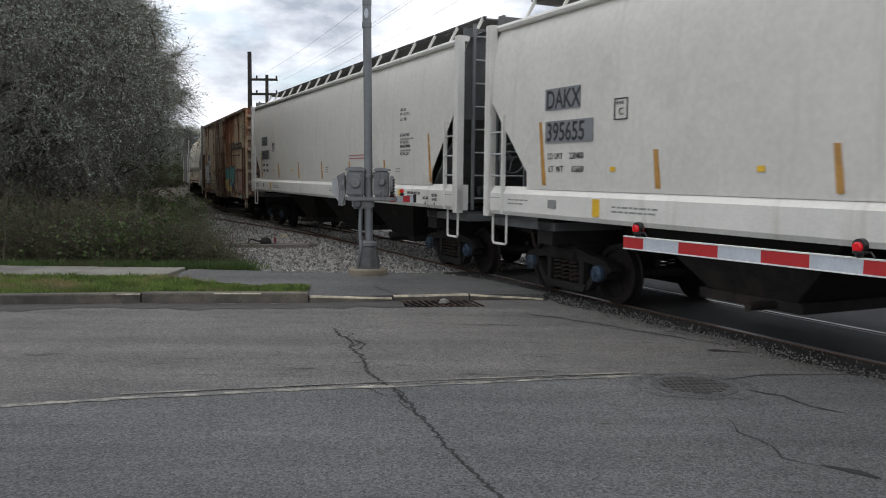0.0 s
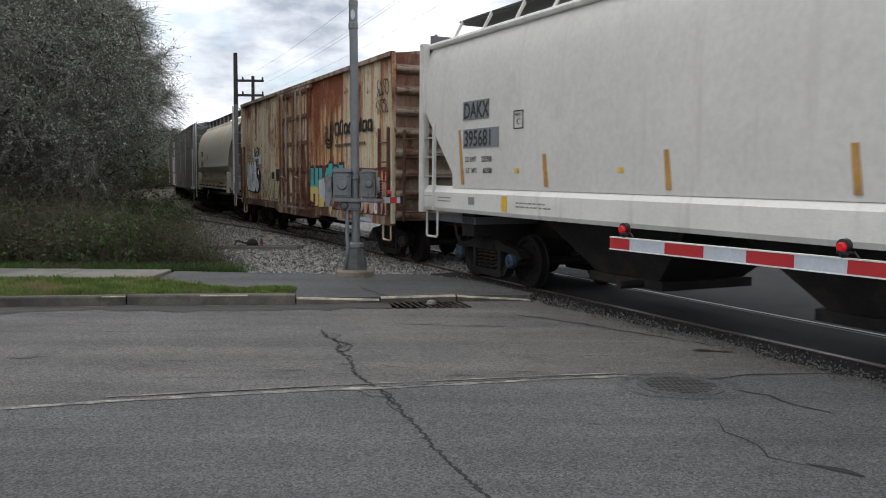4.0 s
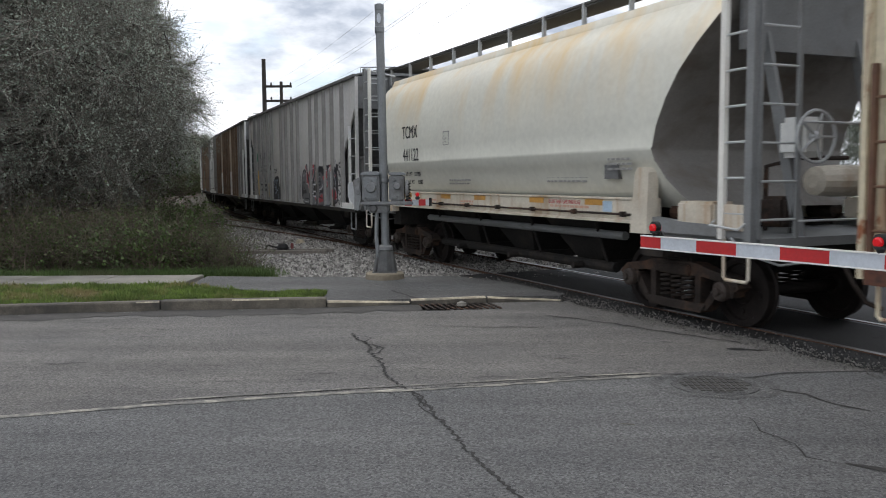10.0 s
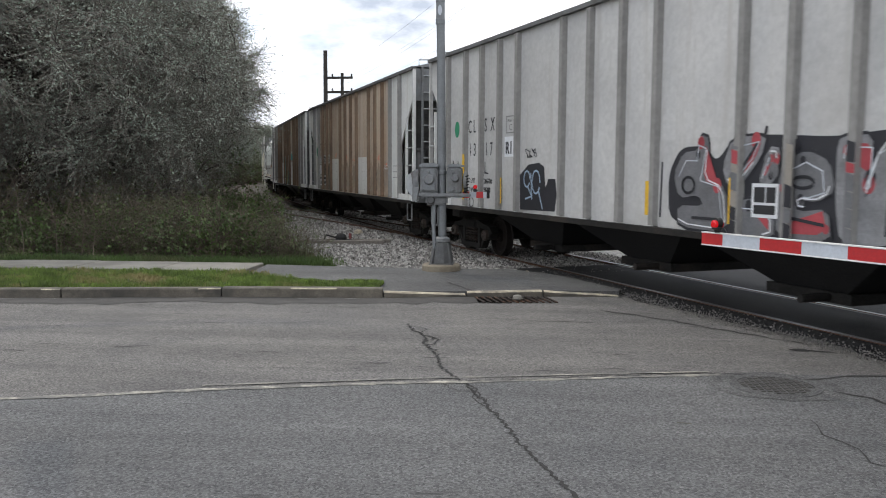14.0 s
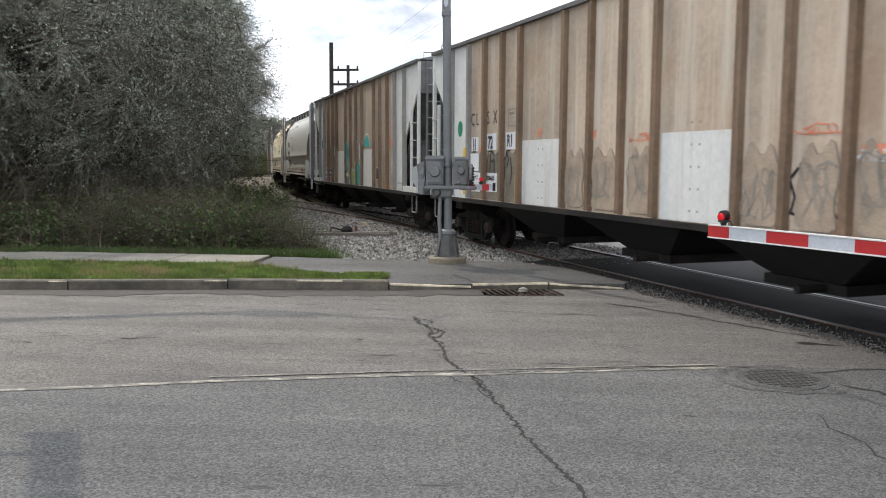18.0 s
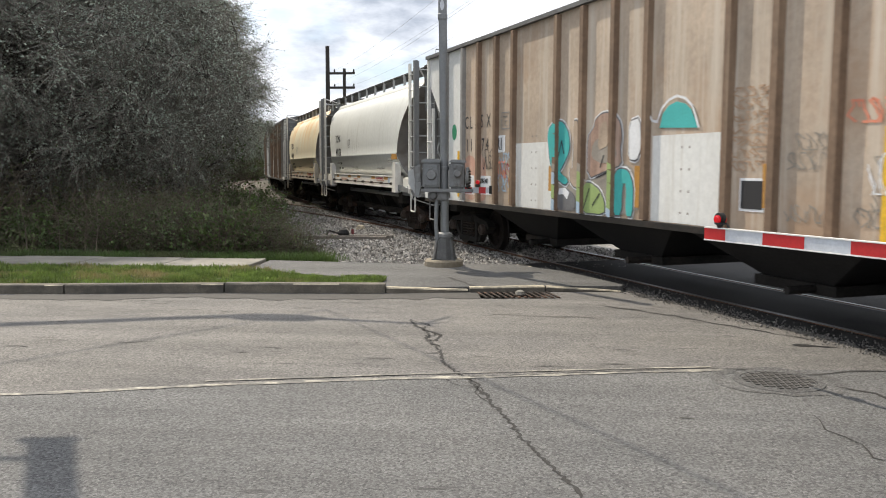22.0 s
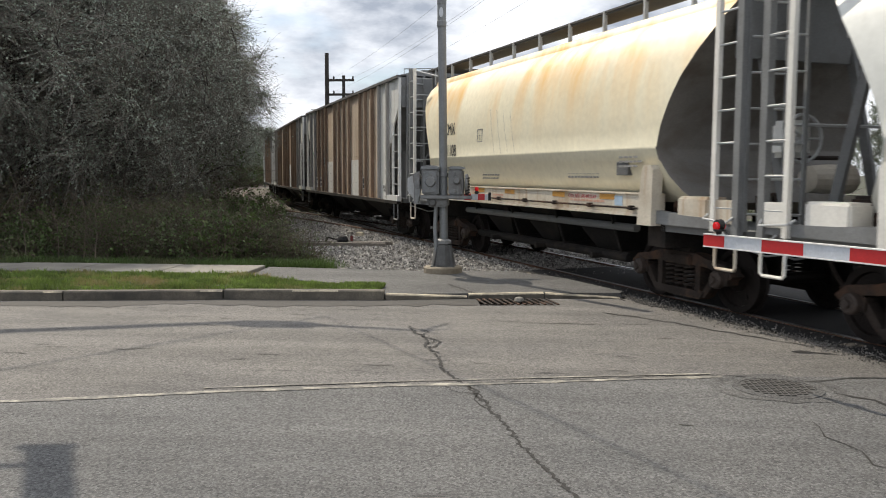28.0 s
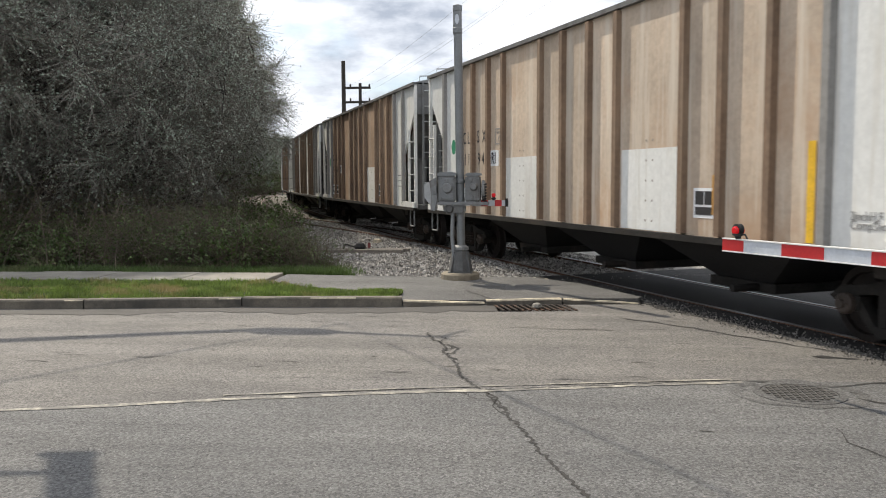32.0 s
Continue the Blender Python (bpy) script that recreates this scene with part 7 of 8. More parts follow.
M_CRUMB = mat("dark_gravel", (0.17, 0.16, 0.148), 0.9, var=0.6, scale=9, fine=40)
crossing_strip()
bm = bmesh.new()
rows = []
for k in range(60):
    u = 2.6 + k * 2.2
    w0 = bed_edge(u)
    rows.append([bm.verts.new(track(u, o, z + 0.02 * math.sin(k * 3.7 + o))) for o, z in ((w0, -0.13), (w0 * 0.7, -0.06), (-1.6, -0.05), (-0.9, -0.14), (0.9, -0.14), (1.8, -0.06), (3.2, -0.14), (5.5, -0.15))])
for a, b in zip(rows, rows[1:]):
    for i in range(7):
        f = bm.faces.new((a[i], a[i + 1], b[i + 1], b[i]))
        # rows past the ninth carry the bed colour with shade in it
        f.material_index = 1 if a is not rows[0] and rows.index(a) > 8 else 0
tagged(part("ballast_bed", bm, [M_STONE, M_SHADEBED]), "bed of grey crushed stone under the tracks", "ballast", kind="structure")


def stones(n, seed):
    rg, bm = random.Random(seed), []
    verts, faces = [], []
    base = [Vector(v) for v in ((1, 0, 0), (-1, 0, 0), (0, 1, 0), (0, -1, 0), (0, 0, 1), (0, 0, -1))]
    tri = ((0, 2, 4), (2, 1, 4), (1, 3, 4), (3, 0, 4), (2, 0, 5), (1, 2, 5), (3, 1, 5), (0, 3, 5))
    for _ in range(n):
        u = 2.2 + 26 * rg.random() ** 1.9
        lo = bed_edge(u) + 0.2
        p = track(u, rg.uniform(lo, 1.8))
        r = rg.uniform(0.018, 0.05)
        e = Euler((rg.uniform(0, 6), rg.uniform(0, 6), rg.uniform(0, 6))).to_matrix()
        k = len(verts)
        sc = (rg.uniform(0.6, 1.3), rg.uniform(0.6, 1.3), rg.uniform(0.5, 1.0))
        for b in base:
            q = e @ Vector((b.x * sc[0], b.y * sc[1], b.z * sc[2])) * r * rg.uniform(0.8, 1.2)
            verts.append((p.x + q.x, p.y + q.y, -0.045 + q.z + rg.uniform(-0.02, 0.02)))
        faces += [(k + a, k + b, k + c) for a, b, c in tri]
    me = bpy.data.meshes.new("ballast_stones")
    me.from_pydata(verts, [], faces)
    me.materials.append(M_PEBBLE)
    return tagged(new("ballast_stones", me), "loose grey ballast stones beside the track", "ballast", kind="stuff")


M_PEBBLE, nd, lk, b = node_mat("broken_ballast", (0.3, 0.28, 0.26), 0.9)
isl = nd.new("ShaderNodeNewGeometry").outputs["Random Per Island"]
tone = ramp(nd, lk, isl, 0.0, 1.0, (0.06, 0.054, 0.05), (0.44, 0.42, 0.385))
grain = noise_node(nd, lk, nd.new("ShaderNodeTexCoord").outputs["Object"], 60, 4)
lk.new(mix(nd, lk, 1.0, tone, ramp(nd, lk, grain, 0.3, 0.7, (0.75,) * 3, (1.15,) * 3), "MULTIPLY"), b.inputs["Base Color"])
stones(42000, 5)

# ---- crossing signal mast with its gate machine ----
sm = empty("crossing_signal_mast", pose(-1.3, 14.45, 0.0), "grey steel crossing mast with gate machine on a concrete footing", "signal mast")
part("footing", turned(bmesh.new(), [(0.35, -0.1), (0.335, 0.16), (0.31, 0.185), (0.26, 0.19)], (0, 0, 0), "z", 20), M_FOOT, sm)
bm = bmesh.new()
turned(bm, [(0.205, 0.19), (0.205, 0.22), (0.145, 0.56), (0.10, 0.58)], (0.0, 0, 0), "z", 10)
box(bm, -0.2, 0.22, -0.2, 0.2, 0.18, 0.205)
part("base_casting", bm, M_CASTING, sm)
part("base_collar", turned(bmesh.new(), [(0.12, 0.57), (0.14, 0.58), (0.14, 0.63), (0.1, 0.66)], (0.01, 0, 0), "z", 14), M_MECH, sm)
lean = -0.012
part("pole", tube(bmesh.new(), [(0.02, 0, 0.4), (0.02 + lean * 2, 0, 2.4), (0.02 + lean * 4.1, 0, 4.42)], 0.072, 16), M_GALV, sm)
bm = turned(bmesh.new(), [(0.076, 4.28), (0.082, 4.30), (0.082, 4.38), (0.075, 4.39), (0.075, 4.66), (0.08, 4.67), (0.08, 4.76), (0.03, 4.78)], (0.02 + lean * 4.4, 0, 0), "z", 16)
top = part("mast_cap", bm, M_GALV, sm)
part("cap_opening", prism(bmesh.new(), [(-0.035 + 0.035 * math.cos(t), 4.52 + 0.085 * math.sin(t)) for t in (2 * math.pi * k / 16 for k in range(16))], "y", -0.082, -0.06), M_SILVER, top)
part("gate_machine", rbox(rbox(bmesh.new(), -0.36, -0.06, -0.16, 0.16, 1.42, 1.88, 0.03), 0.10, 0.36, -0.16, 0.16, 1.42, 1.88, 0.03), M_MECH, sm)
for x in (-0.42, 0.41):
    part("crank_disc", turned(bmesh.new(), [(0.15, -0.03), (0.17, -0.02), (0.17, 0.02), (0.15, 0.03)], (x, 0.0, 1.62), "x", 16), M_MECH, sm)
bm = rbox(bmesh.new(), -0.38, 0.36, -0.2, -0.12, 1.37, 1.42, 0.01)
for x, z in ((-0.22, 1.78), (-0.22, 1.6), (0.2, 1.8), (0.22, 1.5)):
    turned(bm, [(0.03, -0.2), (0.035, -0.17)], (x, 0, z), "y", 8)
part("bracket_plate", bm, M_MECH, sm)
part("machine_lid", prism(bmesh.new(), [(-0.38, 1.87), (-0.05, 1.87), (-0.06, 1.91), (-0.12, 1.935), (-0.32, 1.935), (-0.37, 1.91)], "y", -0.17, 0.17), M_GALV, sm)
part("machine_lid", prism(bmesh.new(), [(0.09, 1.87), (0.38, 1.87), (0.37, 1.905), (0.3, 1.92), (0.14, 1.92)], "y", -0.17, 0.17), M_GALV, sm)
part("counterweight_arm", prism(bmesh.new(), [(-0.52, 1.78), (-0.40, 1.84), (-0.38, 1.5), (-0.42, 1.28), (-0.5, 1.27), (-0.49, 1.55)], "y", -0.14, -0.08), M_MECH, sm)
part("cover_plate", rbox(bmesh.new(), -0.33, -0.1, -0.18, -0.158, 1.47, 1.83, 0.008), M_GALV, sm)
part("bearing_boss", turned(bmesh.new(), [(0.075, -0.24), (0.085, -0.22), (0.1, -0.16)], (-0.2, 0, 1.66), "y", 14), M_MECH, sm)
part("bearing_boss", turned(bmesh.new(), [(0.05, -0.23), (0.06, -0.21), (0.07, -0.16)], (0.25, 0, 1.68), "y", 14), M_MECH, sm)
part("buffer_spring", tube(bmesh.new(), [(0.43 + 0.035 * math.cos(t), -0.1 + 0.035 * math.sin(t), 1.42 + 0.008 * t) for t in (0.7 * k for k in range(56))], 0.012, 5), M_BLACK, sm)
for x, z in ((-0.31, 1.81), (-0.12, 1.81), (-0.31, 1.49), (-0.12, 1.49), (0.13, 1.82), (0.33, 1.82), (0.13, 1.47), (0.33, 1.47)):
    part("bolt", turned(bmesh.new(), [(0.016, -0.2), (0.018, -0.18)], (x, 0, z), "y", 6), M_GALV, sm)
for a in range(4):
    part("base_fin", prism(bmesh.new(), [(0.17, 0.205), (0.25, 0.205), (0.17, 0.55), (0.13, 0.56)], "y", -0.012, 0.012), M_CASTING, sm).matrix_basis = pose(0.02, 0, 0, 0, 0, 45 + 90 * a)
part("machine_underside", rbox(bmesh.new(), -0.27, 0.10, -0.14, 0.14, 1.22, 1.38, 0.03), M_MECH, sm)
part("bearing_boss", turned(bmesh.new(), [(0.05, -0.19), (0.065, -0.17), (0.075, -0.13)], (-0.17, 0, 1.30), "y", 14), M_CASTING, sm)
part("support_arm", rbox(bmesh.new(), -0.34, 0.52, -0.21, -0.15, 1.36, 1.42, 0.012), M_MECH, sm)
part("counterweight", prism(bmesh.new(), [(-0.62, 1.5), (-0.62, 1.72), (-0.46, 1.80), (-0.40, 1.78), (-0.40, 1.28), (-0.46, 1.26)], "y", -0.02, 0.05), M_LADDER, sm)
part("conduit", tube(bmesh.new(), [(-0.12, -0.05, 1.25), (-0.13, -0.08, 0.8), (-0.1, -0.1, 0.45)], 0.035, 10), M_GALV, sm)
part("clamp", turned(bmesh.new(), [(0.082, 1.74), (0.09, 1.75), (0.09, 1.8), (0.082, 1.81)], (0.0, 0, 0), "z", 14), M_GALV, sm)
# stub of the folded gate arm beyond the mast
arm2 = part("gate_arm_stub", rbox(bmesh.new(), 0.2, 0.78, 0.1, 0.14, 1.34, 1.44, 0.006), M_SILVER, sm)
for x in (0.36, 0.6):
    part("red_stripe", box(bmesh.new(), x, x + 0.12, 0.094, 0.146, 1.335, 1.445), M_RED, arm2)
part("arm_end", box(bmesh.new(), 0.78, 0.83, 0.095, 0.145, 1.33, 1.47), M_BLACK, arm2)
lp = part("arm_lamp", rbox(bmesh.new(), 0.54, 0.62, 0.08, 0.16, 1.44, 1.50, 0.015), M_HOOD, arm2)
part("red_lens", turned(bmesh.new(), [(0.02, -0.05), (0.036, -0.04), (0.038, 0.0), (0.036, 0.04), (0.02, 0.05)], (0.58, 0.12, 1.53), "y", 14), M_LAMP, lp)

# ---- near crossing gate ----
A0, A1 = Vector((1.69, 7.72, 0)), Vector((4.45, 3.25, 0))
gd = A1 - A0
GL = gd.length
ga = empty("crossing_gate", pose(A0.x, A0.y, 0, 0, 0, math.degrees(math.atan2(gd.y, gd.x))), "lowered crossing gate arm in red and silver stripes", "crossing gate")
arm = part("gate_arm", box(bmesh.new(), 0.0, GL - 0.2, -0.012, 0.012, 1.152, 1.262), M_SILVER, ga, "red and silver reflective arm")
n, x = 0, 0.0
while x < GL - 0.5:
    w = 0.25 if n == 0 else 0.418
    if n % 2 == 0:
        part("red_stripe", box(bmesh.new(), x, x + w, -0.0145, 0.0145, 1.158, 1.256), M_RED, arm)
    x += w
    n += 1
part("edge_rail", box(box(bmesh.new(), 0, GL - 0.2, -0.02, 0.02, 1.258, 1.268), 0, GL - 0.2, -0.02, 0.02, 1.146, 1.156), M_WHITE, arm)
for x in (0.17, 2.3):
    lp = part("gate_lamp", turned(bmesh.new(), [(0.02, 1.262), (0.03, 1.29), (0.05, 1.30), (0.05, 1.315)], (x, 0, 0), "z", 12), M_HOOD, ga)
    part("red_lens", turned(bmesh.new(), [(0.022, -0.05), (0.036, -0.042), (0.039, 0.0), (0.036, 0.042), (0.022, 0.05)], (x, 0, 1.342), "y", 18), M_LAMP, lp)
    part("lamp_hood", turned(bmesh.new(), [(0.03, -0.025), (0.048, -0.024), (0.05, 0.024), (0.03, 0.025)], (x, 0.0, 1.352), "y", 18), M_HOOD, lp)
    part("lamp_cable", tube(bmesh.new(), [(x + 0.03, 0, 1.30), (x + 0.08, 0, 1.31), (x + 0.11, 0, 1.275)], 0.008, 6), M_HOOD, lp)
part("gate_post", tube(bmesh.new(), [(GL + 0.1, 0, 0), (GL + 0.1, 0, 4.2)], 0.075, 14), M_GALV, ga)
part("gate_machine", rbox(bmesh.new(), GL - 0.25, GL + 0.4, -0.2, 0.2, 0.95, 1.5, 0.03), M_MECH, ga)

# ---- far line pole with its cross-arms ----
pole = empty("line_pole", pose(-13.84, 60.0, -0.16), "old dark timber line pole with two double cross-arms", "utility pole")
part("pole", tube(bmesh.new(), [(0, 0, 0), (0, 0, 10.55)], 0.19, 10, 0.14), M_WOODPOLE, pole)
part("short_pole", tube(bmesh.new(), [(1.22, 0, 0), (1.22, 0, 8.95)], 0.15, 10, 0.11), M_WOODPOLE, pole)
for z in (8.62, 7.6):
    ca = part("cross_arm", box(bmesh.new(), -0.1, 1.98, -0.08, 0.08, z - 0.08, z + 0.08), M_WOODPOLE, pole)
    for x in (0.5, 1.9):
        part("insulator", turned(bmesh.new(), [(0.05, 0), (0.07, 0.1), (0.04, 0.2)], (x, 0, z + 0.08), "z", 8), M_WOODPOLE, ca)
part("stay", tube(bmesh.new(), [(-0.75, 0, 4.0), (0, 0, 6.6)], 0.05, 6), M_WOODPOLE, pole)
# ---- trees, shrubs and grass ----
class Twigs:
    """Collects three-sided tapering shoots and small leaves into one mesh."""

    def __init__(self):
        self.v, self.f = [], []

    def shoot(self, pts, r0, r1, seg=3):
        base = len(self.v)
        n = len(pts)
        for i, p in enumerate(pts):
            d = (pts[min(i + 1, n - 1)] - pts[max(i - 1, 0)])
            a = d.orthogonal().normalized()
            b = d.cross(a).normalized()
            r = r0 + (r1 - r0) * i / (n - 1)
            for k in range(seg):
                t = 2 * math.pi * k / seg
                self.v.append(p + (a * math.cos(t) + b * math.sin(t)) * r)
        for i in range(n - 1):
            for k in range(seg):
                q, w = base + i * seg, base + (i + 1) * seg
                self.f.append((q + k, q + (k + 1) % seg, w + (k + 1) % seg, w + k))

    def leaf(self, p, size, rg):
        k = len(self.v)
        a = Vector((rg.gauss(0, 1), rg.gauss(0, 1), rg.gauss(0, 1))).normalized()
        b = a.orthogonal().normalized() * size * 0.45
        a = a * size
        self.v += [p, p + a * 0.5 + b, p + a, p + a * 0.5 - b]
        self.f.append((k, k + 1, k + 2, k + 3))

    def mesh(self, name, material):
        me = bpy.data.meshes.new(name)
        me.from_pydata([tuple(p) for p in self.v], [], self.f)
        me.materials.append(material)
        return me


def wander(rg, p, d, length, n, bend, lift):
    pts, d = [p.copy()], d.normalized()
    for _ in range(n):
        d = (d + Vector((rg.gauss(0, bend), rg.gauss(0, bend), rg.gauss(0, bend) + lift))).normalized()
        p = p + d * length / n
        pts.append(p.copy())
    return pts, d


def tree_meshes(seed, height, spread, trunk_r, twigs, leaf_size, droop=0.0, low=0.18, leaves_per=4, branches=300, crown=(0.58, 0.42), leaf=None):
    """A leaning trunk with limbs, and a crown of branches, twigs and buds."""
    rg = random.Random(seed)
    wood, fine, buds = Twigs(), Twigs(), Twigs()
    spine, _ = wander(rg, Vector((0, 0, -0.2)), Vector((rg.uniform(-0.1, 0.1), rg.uniform(-0.1, 0.1), 1)), height * 0.75, 9, 0.09, 0.06)
    wood.shoot(spine, trunk_r, trunk_r * 0.25, 9)
    tips, joints = [], []
    for k in range(16):
        t = low + (0.97 - low) * (k + rg.random()) / 16
        i = min(int(t * 9), 8)
        p = spine[i].lerp(spine[i + 1], t * 9 - i)
        a = k * 2.4 + rg.uniform(-0.5, 0.5)
        up = rg.uniform(0.15, 0.75) + t * 0.5
        L = spread * rg.uniform(0.6, 0.85) * (1.05 - 0.55 * t)
        limb, _ = wander(rg, p, Vector((math.cos(a), math.sin(a), up)), L, 7, 0.14, 0.02 - droop * 0.5)
        wood.shoot(limb, trunk_r * 0.33 * (1.1 - t * 0.6), 0.02, 6)
        joints += limb[2:]
    joints += spine[5:]
    # branches reach out from the limbs until they fill a domed crown
    mid, rz = height * crown[0], height * crown[1]
    for _ in range(branches):
        while True:
            q = Vector((rg.uniform(-1, 1), rg.uniform(-1, 1), rg.uniform(-1, 1)))
            if 0.35 < q.length < 1.0 and (q.z > -0.2 or rg.random() < 0.55):
                break
        wob = 1 + 0.13 * noise.noise(q.normalized() * 2.3 + Vector((seed, 0, 0)))
        goal = Vector((q.x * spread * wob, q.y * spread * wob, mid + q.z * rz * wob))
        j = min(joints, key=lambda c: (c - goal).length + 0.35 * abs(c.z - goal.z))
        v = goal - j
        if v.length < 0.3:
            continue
        bow = Vector((rg.gauss(0, 0.12), rg.gauss(0, 0.12), 0.16 + droop)) * v.length
        br = [j + v * t + bow * (4 * t * (1 - t)) + Vector((rg.gauss(0, 0.04), rg.gauss(0, 0.04), rg.gauss(0, 0.04))) for t in (0, 0.25, 0.5, 0.75, 1.0)]
        br.append(goal + (v.normalized() + Vector((0, 0, -droop * 4))) * 0.35)
        wood.shoot(br, 0.012 + 0.007 * v.length, 0.006, 4)
        joints.append(br[3])
        tips += [(br, q) for q in range(2, 6)]
    for _ in range(twigs):
        br, q = tips[rg.randrange(len(tips))]
        p = br[q].lerp(br[q - 1], rg.random())
        d = (br[q] - br[q - 1]).normalized() * 0.6 + Vector((rg.gauss(0, 0.6), rg.gauss(0, 0.6), rg.gauss(0.05, 0.5)))
        tw, dd = wander(rg, p, d, rg.uniform(0.5, 1.25) * (1.6 if rg.random() < 0.12 else 1.0), 3, 0.22, -droop * 1.3)
        fine.shoot(tw, 0.0075, 0.003, 3)
        for m in range(leaves_per):
            i = rg.randrange(1, 4)
            buds.leaf(tw[i].lerp(tw[i - 1], rg.random()) + Vector((rg.gauss(0, 0.02), rg.gauss(0, 0.02), rg.gauss(0, 0.02))), leaf_size * rg.uniform(0.6, 1.3), rg)
    return wood.mesh("trunk", M_BARK), fine.mesh("crown", M_TWIG), buds.mesh("foliage", leaf or M_BUD)


TREE_BIG = tree_meshes(1, 11.5, 5.6, 0.46, 30000, 0.06, 0.05, 0.34, 4, 680, (0.42, 0.37))
TREE_TALL = tree_meshes(5, 15.5, 5.6, 0.28, 24000, 0.14, 0.03, 0.25, 5, 420, (0.60, 0.40), M_DARKBUD)
TREE_MID = tree_meshes(2, 10.0, 4.1, 0.2, 11000, 0.062, 0.04, 0.14, 3, 260, (0.54, 0.46))
TREE_SLIM = tree_meshes(3, 11.0, 2.9, 0.15, 9000, 0.06, 0.02, 0.1, 4, 190, (0.55, 0.45))
TREE_FAR = tree_meshes(4, 10.0, 4.4, 0.18, 4500, 0.12, 0.03, 0.08, 5, 160, (0.5, 0.5))


def plant_tree(kind, x, y, turn, size, label):
    t = empty("tree", pose(x, y, -0.15, 0, 0, turn), label, "tree", "trees beside the track")
    t.scale = (size, size, size)
    for name, me in zip(("trunk", "crown", "foliage"), kind):
        child(name, me, t)
    return t


plant_tree(TREE_BIG, -13.6, 22.7, 20, 1.0, "big budding tree with a dark trunk and drooping twigs")
# tall trees added on the sun side to shade the crowns in front
for x, y, a, s in ((-17.6, 27.4, 40, 1.0), (-15.8, 25.0, 100, 0.72), (-16.4, 29.6, 130, 0.85), (-21.2, 25.4, 220, 1.0), (-19.0, 33.0, 300, 1.0), (-18.4, 36.0, 15, 0.9), (-24.5, 29.0, 80, 1.0), (-21.0, 40.5, 250, 0.95)):
    plant_tree(TREE_TALL, x, y, a, s, "tall budding tree at the back of the thicket")
rg = random.Random(77)
plant_shrub_later = []
SPOTS = [(TREE_MID, -13.0, 26.4, 75, 0.9), (TREE_SLIM, -12.4, 29.0, 15, 0.9), (TREE_MID, -13.6, 33.0, 190, 0.9), (TREE_MID, -15.8, 38.0, 99, 0.95), (TREE_MID, -18.6, 44.0, 33, 0.95), (TREE_BIG, -18.5, 30.0, 200, 0.95), (TREE_MID, -14.6, 25.6, 40, 0.9), (TREE_MID, -15.5, 19.0, 150, 1.0), (TREE_SLIM, -14.4, 30.5, 10, 0.95), (TREE_MID, -17.0, 26.0, 250, 1.1),
         (TREE_SLIM, -15.6, 27.0, 90, 0.8), (TREE_BIG, -19.5, 21.0, 310, 0.9), (TREE_MID, -18.6, 34.0, 70, 1.0), (TREE_SLIM, -17.4, 22.5, 130, 0.8), (TREE_MID, -19.0, 31.0, 20, 1.1),
         (TREE_MID, -22.0, 38.0, 130, 1.15), (TREE_SLIM, -20.5, 43.0, 300, 1.0), (TREE_MID, -24.0, 48.0, 10, 1.1), (TREE_BIG, -26.0, 36.0, 110, 0.9), (TREE_SLIM, -19.0, 37.5, 60, 1.0)]
for kind, x, y, a, s in SPOTS:
    plant_tree(kind, x, y, a, s, "budding tree in a thicket beside the siding" if kind is not TREE_SLIM else "slim bare young tree beside the siding")
for k in range(14):
    x, y = rg.uniform(-34, -15), rg.uniform(22, 52)
    if (x + 4.0) / y > -0.40 or (x + 13.6) ** 2 + (y - 22.7) ** 2 < 6:
        continue
    plant_tree((TREE_MID, TREE_SLIM)[k % 2], x, y, rg.uniform(0, 360), rg.uniform(0.8, 1.15), "budding tree in the dense thicket")
for k in range(34):
    u = 40 + k * 4.2
    p = track(u, -10.6 - rg.uniform(0, 8))
    plant_tree(TREE_FAR, p.x, p.y, rg.uniform(0, 360), rg.uniform(0.85, 1.2), "distant budding tree along the railway")
for k in range(44):
    u = rg.uniform(85, 200)
    p = track(u, rg.uniform(-16, -6.5))
    plant_shrub_later.append((p.x, p.y, rg.uniform(1.6, 2.6)))
    if k % 2:
        plant_tree(TREE_FAR, p.x - 2, p.y + 3, rg.uniform(0, 360), rg.uniform(0.8, 1.1), "far budding tree at the bend of the railway")
for k in range(22):
    p = track(-60 + k * 8.5, 30 + rg.uniform(0, 14))
    plant_tree(TREE_FAR, p.x, p.y, rg.uniform(0, 360), rg.uniform(0.55, 0.75), "distant budding tree beyond the railway")
for k in range(12):
    p = track(60 + k * 11, 16 + rg.uniform(0, 8))
    plant_tree(TREE_FAR, p.x, p.y, rg.uniform(0, 360), rg.uniform(0.6, 0.8), "distant budding tree beyond the railway")


